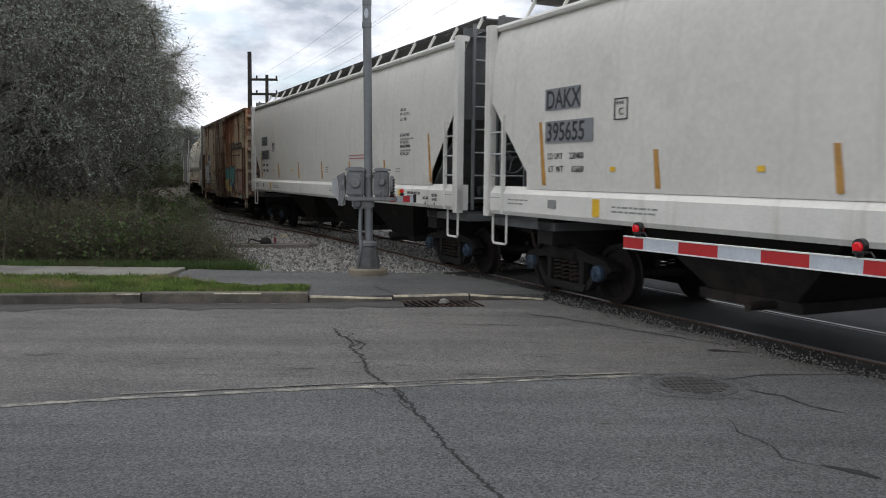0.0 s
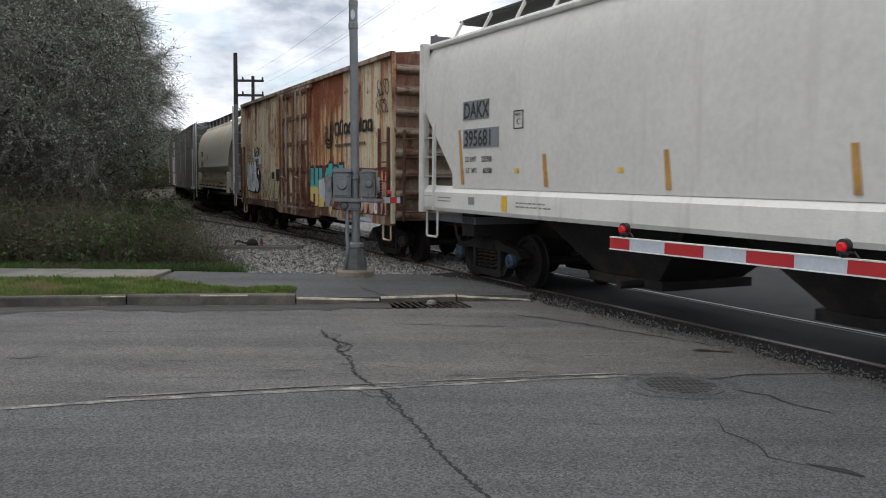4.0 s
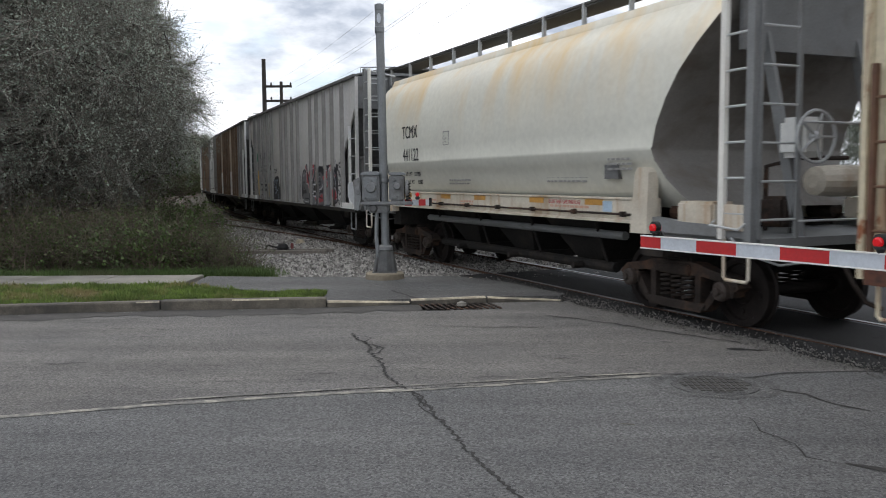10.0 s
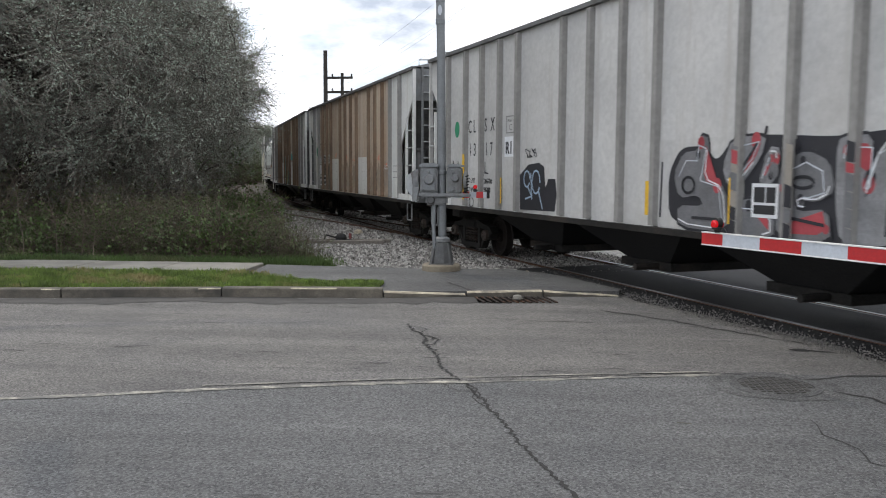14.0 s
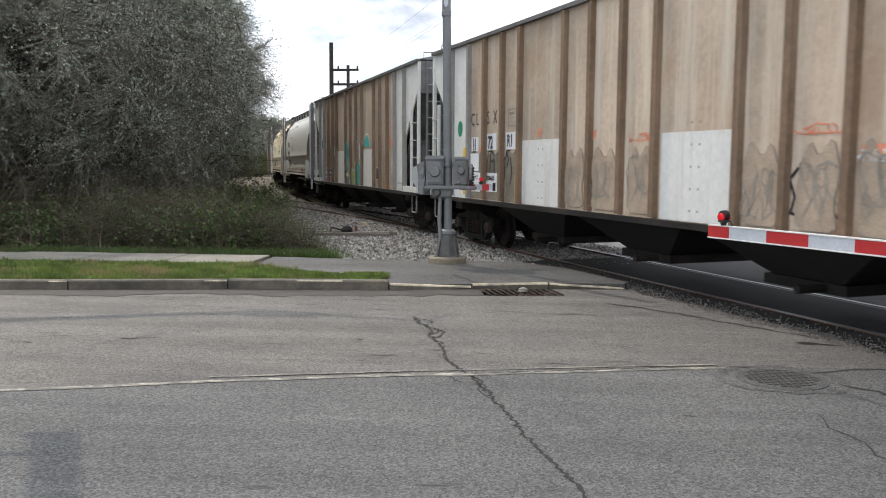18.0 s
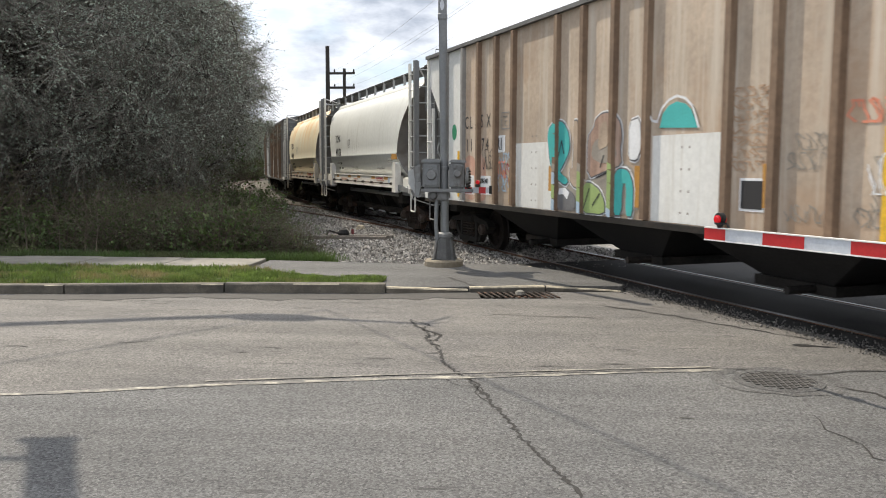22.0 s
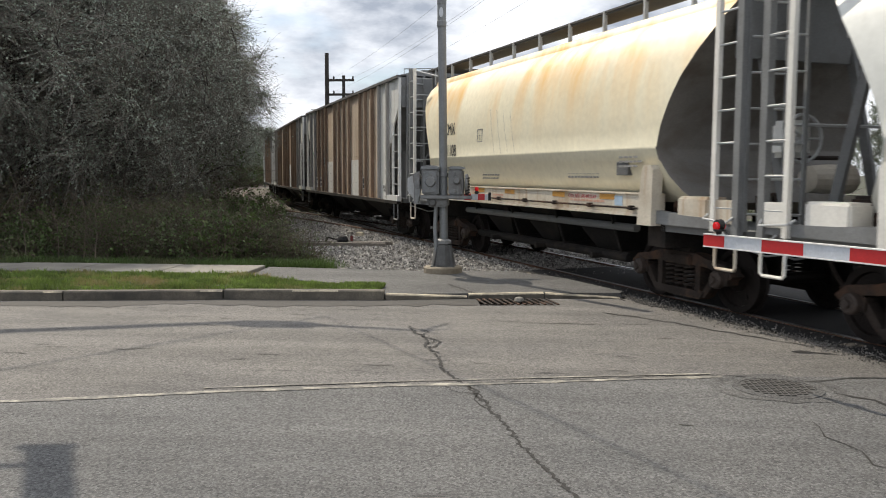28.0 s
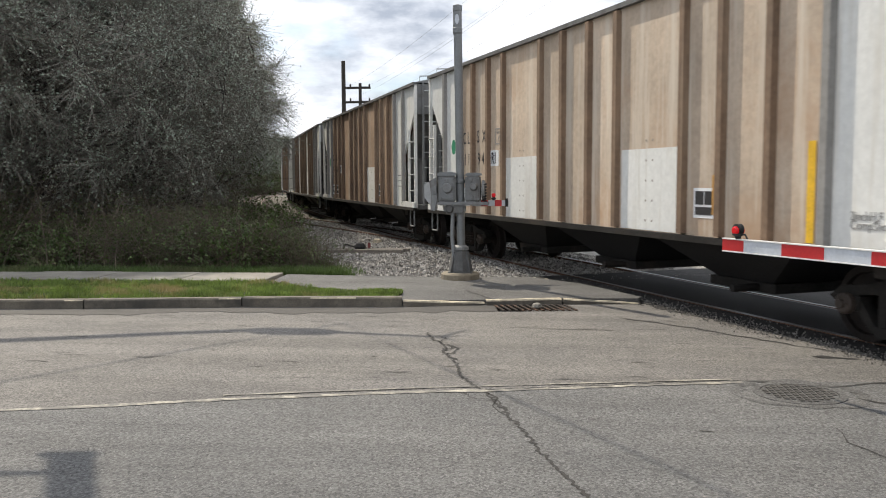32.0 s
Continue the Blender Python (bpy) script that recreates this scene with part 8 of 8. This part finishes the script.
def shrub_meshes(seed, h, canes, leaves, size):
    rg = random.Random(seed)
    wood, lf = Twigs(), Twigs()
    for _ in range(canes):
        a, r = rg.uniform(0, 6.3), rg.uniform(0, 0.6)
        out = rg.uniform(0.1, 0.9)
        pts, _ = wander(rg, Vector((math.cos(a) * r, math.sin(a) * r, -0.05)), Vector((math.cos(a) * out, math.sin(a) * out, 1)), h * rg.uniform(0.5, 1.15), 6, 0.16, -0.07)
        wood.shoot(pts, 0.012, 0.004, 3)
        for _ in range(3):
            i = rg.randrange(2, 7)
            tw, _ = wander(rg, pts[i - 1].lerp(pts[i], rg.random()), Vector((rg.gauss(0, 1), rg.gauss(0, 1), rg.gauss(0.2, 0.6))), h * 0.3, 3, 0.2, -0.05)
            wood.shoot(tw, 0.006, 0.0025, 3)
            for _ in range(leaves):
                k = rg.randrange(1, 4)
                lf.leaf(tw[k].lerp(tw[k - 1], rg.random()), size * rg.uniform(0.5, 1.3), rg)
    return wood.mesh("stem_tangle", M_BRAMBLE), lf.mesh("foliage", M_LEAF)


S_A, S_B, S_C = shrub_meshes(11, 2.2, 120, 6, 0.085), shrub_meshes(12, 1.5, 120, 7, 0.08), shrub_meshes(13, 3.0, 90, 4, 0.08)


def plant_shrub(kind, x, y, turn, size, label="tangled shrub of dry canes with young leaves"):
    t = empty("shrub", pose(x, y, -0.12, 0, 0, turn), label, "shrub", "undergrowth beside the path")
    t.scale = (size, size, size)
    for name, me in zip(("stem_tangle", "foliage"), kind):
        child(name, me, t)


for k in range(52):
    x = rg.uniform(-17.5, -5.2)
    y = rg.uniform(16.4, 21.5)
    edge = -4.6 - (y - 16.0) * 0.62
    if x > edge:
        continue
    kind = (S_A, S_B, S_C)[k % 3]
    if abs(x / y + 0.6) < 0.06:
        kind = S_B
    plant_shrub(kind, x, y, rg.uniform(0, 360), rg.uniform(0.5, 0.95) * (0.7 if x > -8.5 else 1.0))
for x, y, s in ((-5.0, 16.9, 0.42), (-5.6, 16.6, 0.4), (-4.6, 17.4, 0.4), (-6.4, 17.0, 0.5), (-5.4, 17.8, 0.42), (-7.2, 17.2, 0.5)):
    plant_shrub(S_C, x, y, x * 70, s)
for k in range(60):
    u = rg.uniform(26, 80)
    p = track(u, bed_edge(u) - rg.uniform(1.6, 6.0))
    plant_shrub((S_A, S_C)[k % 2], p.x, p.y, rg.uniform(0, 360), rg.uniform(0.7, 1.1) * min(1.5, u / 38), "brown thicket shrub along the siding")
for k in range(70):
    u = 3.5 + 27 * rg.random()
    p = track(u, bed_edge(u) - 0.55 - abs(rg.gauss(0, 2.2)))
    if p.y < 16.4:
        continue
    plant_shrub((S_B, S_A, S_C)[k % 3], p.x, p.y, rg.uniform(0, 360), rg.uniform(0.4, 1.0) * (0.95, 0.62, 0.5)[k % 3], "low green bush at the edge of the ballast")
for k in range(46):
    x = -36 + 21 * rg.random()
    plant_shrub((S_A, S_C)[k % 2], x, 27 + 12 * rg.random() - (x + 15) * 0.3, rg.uniform(0, 360), rg.uniform(1.2, 1.9), "green undergrowth at the back of the thicket")
for x, y, s in plant_shrub_later:
    plant_shrub(S_A, x, y, x * 37, s, "brown thicket at the far bend of the railway")
for k in range(30):
    p = track(-50 + k * 5, 20 + rg.uniform(0, 6))
    plant_shrub((S_A, S_B)[k % 2], p.x, p.y, rg.uniform(0, 360), rg.uniform(1.0, 1.6), "shrub on the far side of the railway")
# fallen canes in front of the thicket
for i, (x, y, a, l) in enumerate(((-7.9, 16.6, 70, 1.3), (-7.2, 16.9, 20, 0.9), (-5.6, 16.6, 140, 0.8), (-6.6, 16.5, 100, 0.7))):
    t = radians(a)
    tagged(part("fallen_branch", tube(bmesh.new(), [(x, y, -0.05), (x + l * 0.5 * math.cos(t), y + 0.1, 0.3), (x + l * math.cos(t), y + 0.2, 0.75 * abs(math.sin(t)))], 0.018, 6, 0.006), M_BRAMBLE), "pale broken branch leaning in the undergrowth", "branch")


heap, hrg = Twigs(), random.Random(61)
for _ in range(170):
    c = Vector((-20.2 + hrg.gauss(0, 1.6), 46.5 + hrg.gauss(0, 2.0), -0.1 + hrg.random() * 0.7))
    pts, _ = wander(hrg, c, Vector((hrg.gauss(0, 1), hrg.gauss(0, 1), hrg.gauss(0.1, 0.3))), hrg.uniform(0.8, 2.6), 4, 0.12, 0.0)
    heap.shoot(pts, 0.03, 0.012, 4)
tagged(new("brush", heap.mesh("brush", M_BRAMBLE)), "heap of dry cut branches beside the siding", "brush heap", kind="stuff")
for k in range(22):
    x = -5.2 - 9.5 * hrg.random()
    y0 = 15.9 + hrg.random() * 2.2 + max(0.0, -x - 9) * 0.1
    sap = Twigs()
    pts, _ = wander(hrg, Vector((x, y0, -0.15)), Vector((hrg.gauss(0, 0.25), hrg.gauss(0, 0.2), 1)), hrg.uniform(0.8, 1.9) * (0.7 if x > -7.5 else 1.25), 6, 0.1, 0.02)
    sap.shoot(pts, 0.014, 0.004, 5)
    for q in pts[2:]:
        tw, _ = wander(hrg, q, Vector((hrg.gauss(0, 1), hrg.gauss(0, 1), 0.7)), hrg.uniform(0.2, 0.6), 3, 0.15, 0.05)
        sap.shoot(tw, 0.006, 0.002, 3)
    tagged(new("sapling", sap.mesh("sapling", M_BRAMBLE)), "thin bare sapling at the edge of the thicket", "sapling")


def grass(name, n, spot, h, material, label, seed):
    rg, v, f = random.Random(seed), [], []
    for _ in range(n):
        x, y, z, k = spot(rg)
        a, hh = rg.uniform(0, 6.3), h * k * rg.uniform(0.5, 1.25)
        w = 0.006 + 0.004 * rg.random()
        dx, dy = math.cos(a), math.sin(a)
        lx, ly = rg.gauss(0, 0.35) * hh, rg.gauss(0, 0.35) * hh
        b = len(v)
        v += [(x - dx * w, y - dy * w, z), (x + dx * w, y + dy * w, z), (x + lx * 0.4 + dx * w * 0.7, y + ly * 0.4 + dy * w * 0.7, z + hh * 0.6), (x + lx * 0.4 - dx * w * 0.7, y + ly * 0.4 - dy * w * 0.7, z + hh * 0.6), (x + lx, y + ly, z + hh)]
        f += [(b, b + 1, b + 2, b + 3), (b + 3, b + 2, b + 4)]
    me = bpy.data.meshes.new(name)
    me.from_pydata(v, [], f)
    me.materials.append(material)
    return tagged(new(name, me), label, "grass", kind="stuff")


def on_verge(rg):
    x = -2.0 - 13.5 * rg.random() ** 1.2
    lo = 11.78 + (x + 2.0) * (0.085 if x > -6.4 else 0.098)
    hi = 12.58 if x > -4 else 13.5 + (x + 4.6) * 0.03
    hi = min(hi, 12.5 + (-2.0 - x) * 0.38, 13.6 + (x + 4.6) * 0.042)
    y = rg.uniform(lo, hi)
    tuft = 0.85 + 0.9 * noise.noise(Vector((x * 1.7, y * 2.6, 3.0))) + 0.5 * noise.noise(Vector((x * 6.0, y * 6.0, 9.0)))
    return x, y, 0.085, max(0.25, tuft) * (1.0 if x < -3 else 0.7)


def behind_walk(rg):
    x = -3.6 - 14 * rg.random()
    y = 14.8 + (x + 4.6) * 0.034 + abs(rg.gauss(0, 0.5))
    if x > -4.7:
        y += 0.25
    return x, y, -0.12 if y > 15.4 else -0.05, 1.2


grass("verge_grass", 46000, on_verge, 0.085, M_GRASS, "bright spring grass on the verge by the kerb", 3)
grass("rough_grass", 26000, behind_walk, 0.19, M_DARKGRASS, "rough dark grass between sidewalk and thicket", 4)


def by_track(rg):
    u = 5 + 45 * rg.random() ** 1.3
    p = track(u, bed_edge(u) + 0.4 - abs(rg.gauss(0, 1.3)))
    return p.x, p.y, -0.13, 1.0


grass("trackside_weeds", 14000, by_track, 0.2, M_DARKGRASS, "thin weeds at the edge of the ballast", 5)
# ---- switch stand, timbers and wires ----
ss = empty("switch_stand", pose(-4.45, 20.9, -0.05), "low black switch stand with a red target", "switch stand")
part("base", rbox(bmesh.new(), -0.28, 0.28, -0.16, 0.16, 0.0, 0.1, 0.02), M_BLACK, ss)
part("housing", turned(bmesh.new(), [(0.14, 0.1), (0.15, 0.16), (0.1, 0.24), (0.05, 0.26)], (0, 0, 0), "z", 12), M_BLACK, ss)
part("lever", tube(bmesh.new(), [(-0.1, -0.05, 0.14), (-0.35, -0.1, 0.22), (-0.42, -0.1, 0.12)], 0.022, 6), M_BLACK, ss)
part("target", rbox(bmesh.new(), 0.2, 0.27, -0.02, 0.02, 0.12, 0.26, 0.01), M_SPMAROON, ss)
for dy, x0, x1 in ((-0.2, -5.5, -3.3), (0.2, -5.6, -3.2)):
    tagged(part("head_block_timber", rbox(bmesh.new(), x0, x1, 20.75 + dy, 20.95 + dy, -0.12, 0.05, 0.012), M_OLDTIE), "long weathered switch timber on the ballast", "timber")
for i, (x, y, r) in enumerate(((-4.6, 24.0, 0.14), (-5.0, 24.6, 0.1), (-0.15, 14.9, 0.06), (0.2, 15.0, 0.05), (-0.5, 15.1, 0.05), (0.0, 15.25, 0.04))):
    tagged(part("rubble_lump", turned(bmesh.new(), [(r * 0.7, -0.06), (r, 0.0), (r * 0.8, r * 0.6), (r * 0.3, r * 0.8)], (x, y, -0.02), "z", 7), M_STONE if i % 3 else M_KERBLIP), "loose pale stone beside the track", "stone")
for i, (x, z) in enumerate(((0.5, 8.55), (1.9, 8.55), (0.5, 7.55), (1.9, 7.55))):
    a, b = Vector((-13.84 + x, 60.0, z + 0.1)), Vector((10.2 + x * 0.9, -8.0, z + 0.6))
    pts = [a.lerp(b, k / 24) - Vector((0, 0, 1.0 * 4 * (k / 24) * (1 - k / 24))) for k in range(25)]
    tagged(part("overhead_wire", tube(bmesh.new(), pts, 0.0045, 5), M_LINE), "thin overhead line wire on the poles", "wire", "line wires")
# second line pole, behind the eye
lp2 = empty("line_pole", pose(11.2, -8.2, -0.1), "old dark timber line pole with cross-arms", "utility pole")
part("pole", tube(bmesh.new(), [(0, 0, 0), (0, 0, 10.2)], 0.17, 10, 0.13), M_WOODPOLE, lp2)
for z in (9.1, 8.1):
    part("cross_arm", box(bmesh.new(), -1.2, 1.3, -0.06, 0.06, z - 0.06, z + 0.06), M_WOODPOLE, lp2)
# unseen street pole, made up so that its arms and hung shapes throw the street shadows
SH = Vector((SUN_FROM.x, SUN_FROM.y, 0)) / SUN_FROM.z
up = empty("utility_pole", pose(-11.6, 12.6, 0.05), "timber street pole with side arms and hanging equipment", "utility pole")
part("pole", tube(bmesh.new(), [(0, 0, -0.2), (0, 0, 9.6)], 0.16, 12, 0.12), M_WOODPOLE, up)
o = Vector((11.6, -12.6, -0.05))


def above(x, y, z):
    """The place at height z whose shadow falls on the street at x, y."""
    return Vector((x, y, 0)) + SH * z + Vector((0, 0, z)) + o


part("side_arm", tube(bmesh.new(), [(0, 0, 6.1), above(-3.2, 9.72, 6.1), above(-1.0, 9.38, 6.1)], 0.12, 8, 0.035), M_WOODPOLE, up)
can = part("lamp_head", turned(bmesh.new(), [(0.06, -0.6), (0.17, -0.4), (0.2, 0.0), (0.17, 0.4), (0.06, 0.6)], above(-2.9, 9.6, 6.0), "x", 14), M_GALV, up)
for dx, dy in ((0.3, 0.5), (0.35, 0.15), (0.25, -0.2)):
    part("arm_end_bracket", tube(bmesh.new(), [above(-1.1, 9.38, 6.1), above(-1.1 + dx, 9.38 + dy, 6.1)], 0.03, 6, 0.015), M_WOODPOLE, up)
# tilted plate, invented to fit the block of shadow near the eye
sign = [above(x, y, z) for x, y, z in ((-3.17, 5.0, 6.9), (-2.93, 5.04, 6.9), (-2.35, 4.05, 5.7), (-2.60, 4.03, 5.7))]
bm = bmesh.new()
lo, hi = [bm.verts.new(p) for p in sign], [bm.verts.new(p + Vector((0.03, 0.05, 0.05))) for p in sign]
for f in (lo[::-1], hi, *([lo[i], lo[(i + 1) % 4], hi[(i + 1) % 4], hi[i]] for i in range(4))):
    bm.faces.new(f)
part("hanging_box", bm, M_GALV, up)
part("box_lid", tube(bmesh.new(), [above(-3.24, 5.04, 6.92), above(-2.88, 5.1, 6.92)], 0.05, 8), M_GALV, up)
arm_end = above(-2.97, 4.73, 6.55)
part("side_arm", tube(bmesh.new(), [above(-4.4, 4.55, 6.55), above(-3.15, 4.70, 6.55), arm_end], 0.035, 8), M_WOODPOLE, up)
part("arm_brace", tube(bmesh.new(), [(0, 0, 6.3), above(-4.4, 4.55, 6.55)], 0.04, 8), M_WOODPOLE, up)
s0, s1 = above(-2.4, 10.2, 7.0), above(1.3, 4.45, 7.4)
d = s1 - s0
part("service_wire", tube(bmesh.new(), [(0.0, 0, 9.4), s0, s0 + d * 0.5, s1, s1 + d * 1.5], 0.016, 6), M_WIRE, up)


# ---- the cloud that drifts off the sun ----
def cloud_material():
    m, nd, lk, b = node_mat("cloud_vapour", (0.9, 0.9, 0.92), 1.0)
    tc = nd.new("ShaderNodeTexCoord").outputs["Object"]
    sep = nd.new("ShaderNodeSeparateXYZ")
    lk.new(tc, sep.inputs[0])
    edge = nd.new("ShaderNodeMapRange")
    edge.inputs[1].default_value, edge.inputs[2].default_value, edge.inputs[3].default_value, edge.inputs[4].default_value = -150.0, -70.0, 0.0, 1.0
    lk.new(sep.outputs[0], edge.inputs[0])
    wisps = ramp(nd, lk, noise_node(nd, lk, tc, 0.02, 6), 0.3, 0.7, (0.86,) * 3, (0.98,) * 3)
    alpha = mix(nd, lk, 1.0, edge.outputs[0], wisps, "MULTIPLY")
    tr, gap, mx = nd.new("ShaderNodeBsdfTranslucent"), nd.new("ShaderNodeBsdfTransparent"), nd.new("ShaderNodeMixShader")
    tr.inputs["Color"].default_value = (0.86, 0.88, 0.92, 1)
    lk.new(alpha, mx.inputs[0])
    lk.new(gap.outputs[0], mx.inputs[1])
    lk.new(tr.outputs[0], mx.inputs[2])
    lk.new(mx.outputs[0], nd["Material Output"].inputs["Surface"])
    return m


def cloud():
    bm, rings, rg = bmesh.new(), [], random.Random(9)
    n, m = 40, 12
    mid = bm.verts.new((60, 0, 4))
    for i in range(1, m + 1):
        ring = []
        for k in range(n):
            t = 2 * math.pi * k / n
            r = i / m * (1 + 0.07 * math.sin(5 * t + 1) + 0.05 * math.sin(9 * t))
            ring.append(bm.verts.new((60 + 210 * r * math.cos(t), 120 * r * math.sin(t), 5 * (1 - r * r) + rg.uniform(-2, 2))))
        rings.append(ring)
    for k in range(n):
        bm.faces.new((mid, rings[0][k], rings[0][(k + 1) % n]))
    for a, b in zip(rings, rings[1:]):
        for k in range(n):
            bm.faces.new((a[k], a[(k + 1) % n], b[(k + 1) % n], b[k]))
    return tagged(part("cloud", bm, cloud_material(), smooth=True), "pale drifting cloud in front of the sun", "cloud", kind="structure")


drift = cloud()
# ---- the train ----
TRAIN = []


def set_car(car, u_front, u_rear):
    TRAIN.append((car, (u_front + u_rear) / 2, (u_rear - u_front) / 2 - 2.0))


def half_of(a, b):
    return (b - a) / 2


WP = M_RIBWHITE
set_car(smooth_hopper("off-white smooth-sided covered hopper car with grey number panels", "395655", half_of(-16.13, 1.17), 10), -16.13, 1.17)
set_car(smooth_hopper("off-white smooth-sided covered hopper car, orange reflector strips", "395681", half_of(2.05, 19.35), 30), 2.05, 19.35)
set_car(box_car("rusty cream box car with sliding doors and spray-painted lettering", half_of(20.72, 35.02)), 20.72, 35.02)
set_car(tank_hopper("cream-grey rounded covered hopper car stained with rust", "441122", half_of(36.5, 48.4), M_TCMG, 50, M_TANKSILL), 36.5, 48.4)
set_car(ribbed_hopper("dusty grey ribbed covered hopper car with spray paint", half_of(49.2, 64.4), M_RIBGREY, M_RIBGREY, M_RIBSHADE, "CLSX", "1317", 60), 49.12, 64.32)
set_car(ribbed_hopper("tan dusty ribbed covered hopper car with white panels", half_of(65.53, 80.75), M_RIBWHITE, M_RIBTAN, M_RIBDARK, "CLSX", "1172", 70, [(-2.85, -1.4, 1.06, 2.2, WP), (1.4, 2.85, 1.06, 2.2, WP)]), 65.47, 80.69)
set_car(ribbed_hopper("tan ribbed covered hopper car with teal spray paint", half_of(81.73, 97.0), M_RIBWHITE, M_RIBTAN, M_RIBDARK, "CLSX", "1174", 80, [(-2.85, -1.4, 1.06, 2.2, WP), (1.4, 2.85, 1.06, 2.2, WP)]), 81.76, 97.03)
set_car(tank_hopper("pale grey rounded covered hopper car", "441120", half_of(98.1, 110.0), M_TCMW, 90, M_DAKSILL), 98.1, 110.0)
set_car(tank_hopper("cream rounded covered hopper car with rust runs", "441108", half_of(110.6, 122.5), M_TCMY, 100, M_TANKSILL), 110.6, 122.5)
set_car(ribbed_hopper("brown dusty ribbed covered hopper car with white ends", half_of(123.55, 138.6), M_RIBWHITE, M_RIBTAN, M_RIBDARK, "CLSX", "1194", 110, [(-2.85, -1.4, 1.06, 2.2, WP), (1.4, 2.85, 1.06, 2.2, WP)]), 123.55, 138.6)
paint_box_car(TRAIN[2][0])
paint_grey_hopper(TRAIN[4][0])
paint_tan_hopper(TRAIN[5][0])
paint_teal_hopper(TRAIN[6][0])
u = 139.8
for i in range(4):
    set_car(ribbed_hopper("brown dusty ribbed covered hopper car with white ends", 7.6, M_RIBWHITE, M_RIBTAN2 if i % 2 == 0 else M_RIBGREY, M_RIBDARK, "CLSX", "1188", 120 + 5 * i, [(1.4, 2.85, 1.06, 2.2, WP)]), u, u + 15.2)
    u += 16.35

# ---- motion ----
def motions():
    step = 0.15
    count = int(32.0 / step) + 1
    times = [k * 32.0 / count for k in range(count + 1)]
    for car, u0, half in TRAIN:
        walk(car, [(t, on_track(u0 - SPEED * t, half)) for t in range(0, 33, 2)])
    for kind, ws, dx in MOVERS:
        walk(ws, [(t, pose(dx, 0, 0.42, 0, (math.degrees(SPEED * t / 0.42) + 180) % 360 - 180, 0)) for t in times])

    # the cloud's trailing edge leaves the sun free after about twenty seconds
    over = Vector((-2, 25, 0)) + SUN_FROM * (300 / SUN_FROM.z)
    walk(drift, [(t, pose(over.x + 110 + (t - 19.5) * 14.0, over.y, 300)) for t in (0, 8, 16, 24, 32)])


motions()
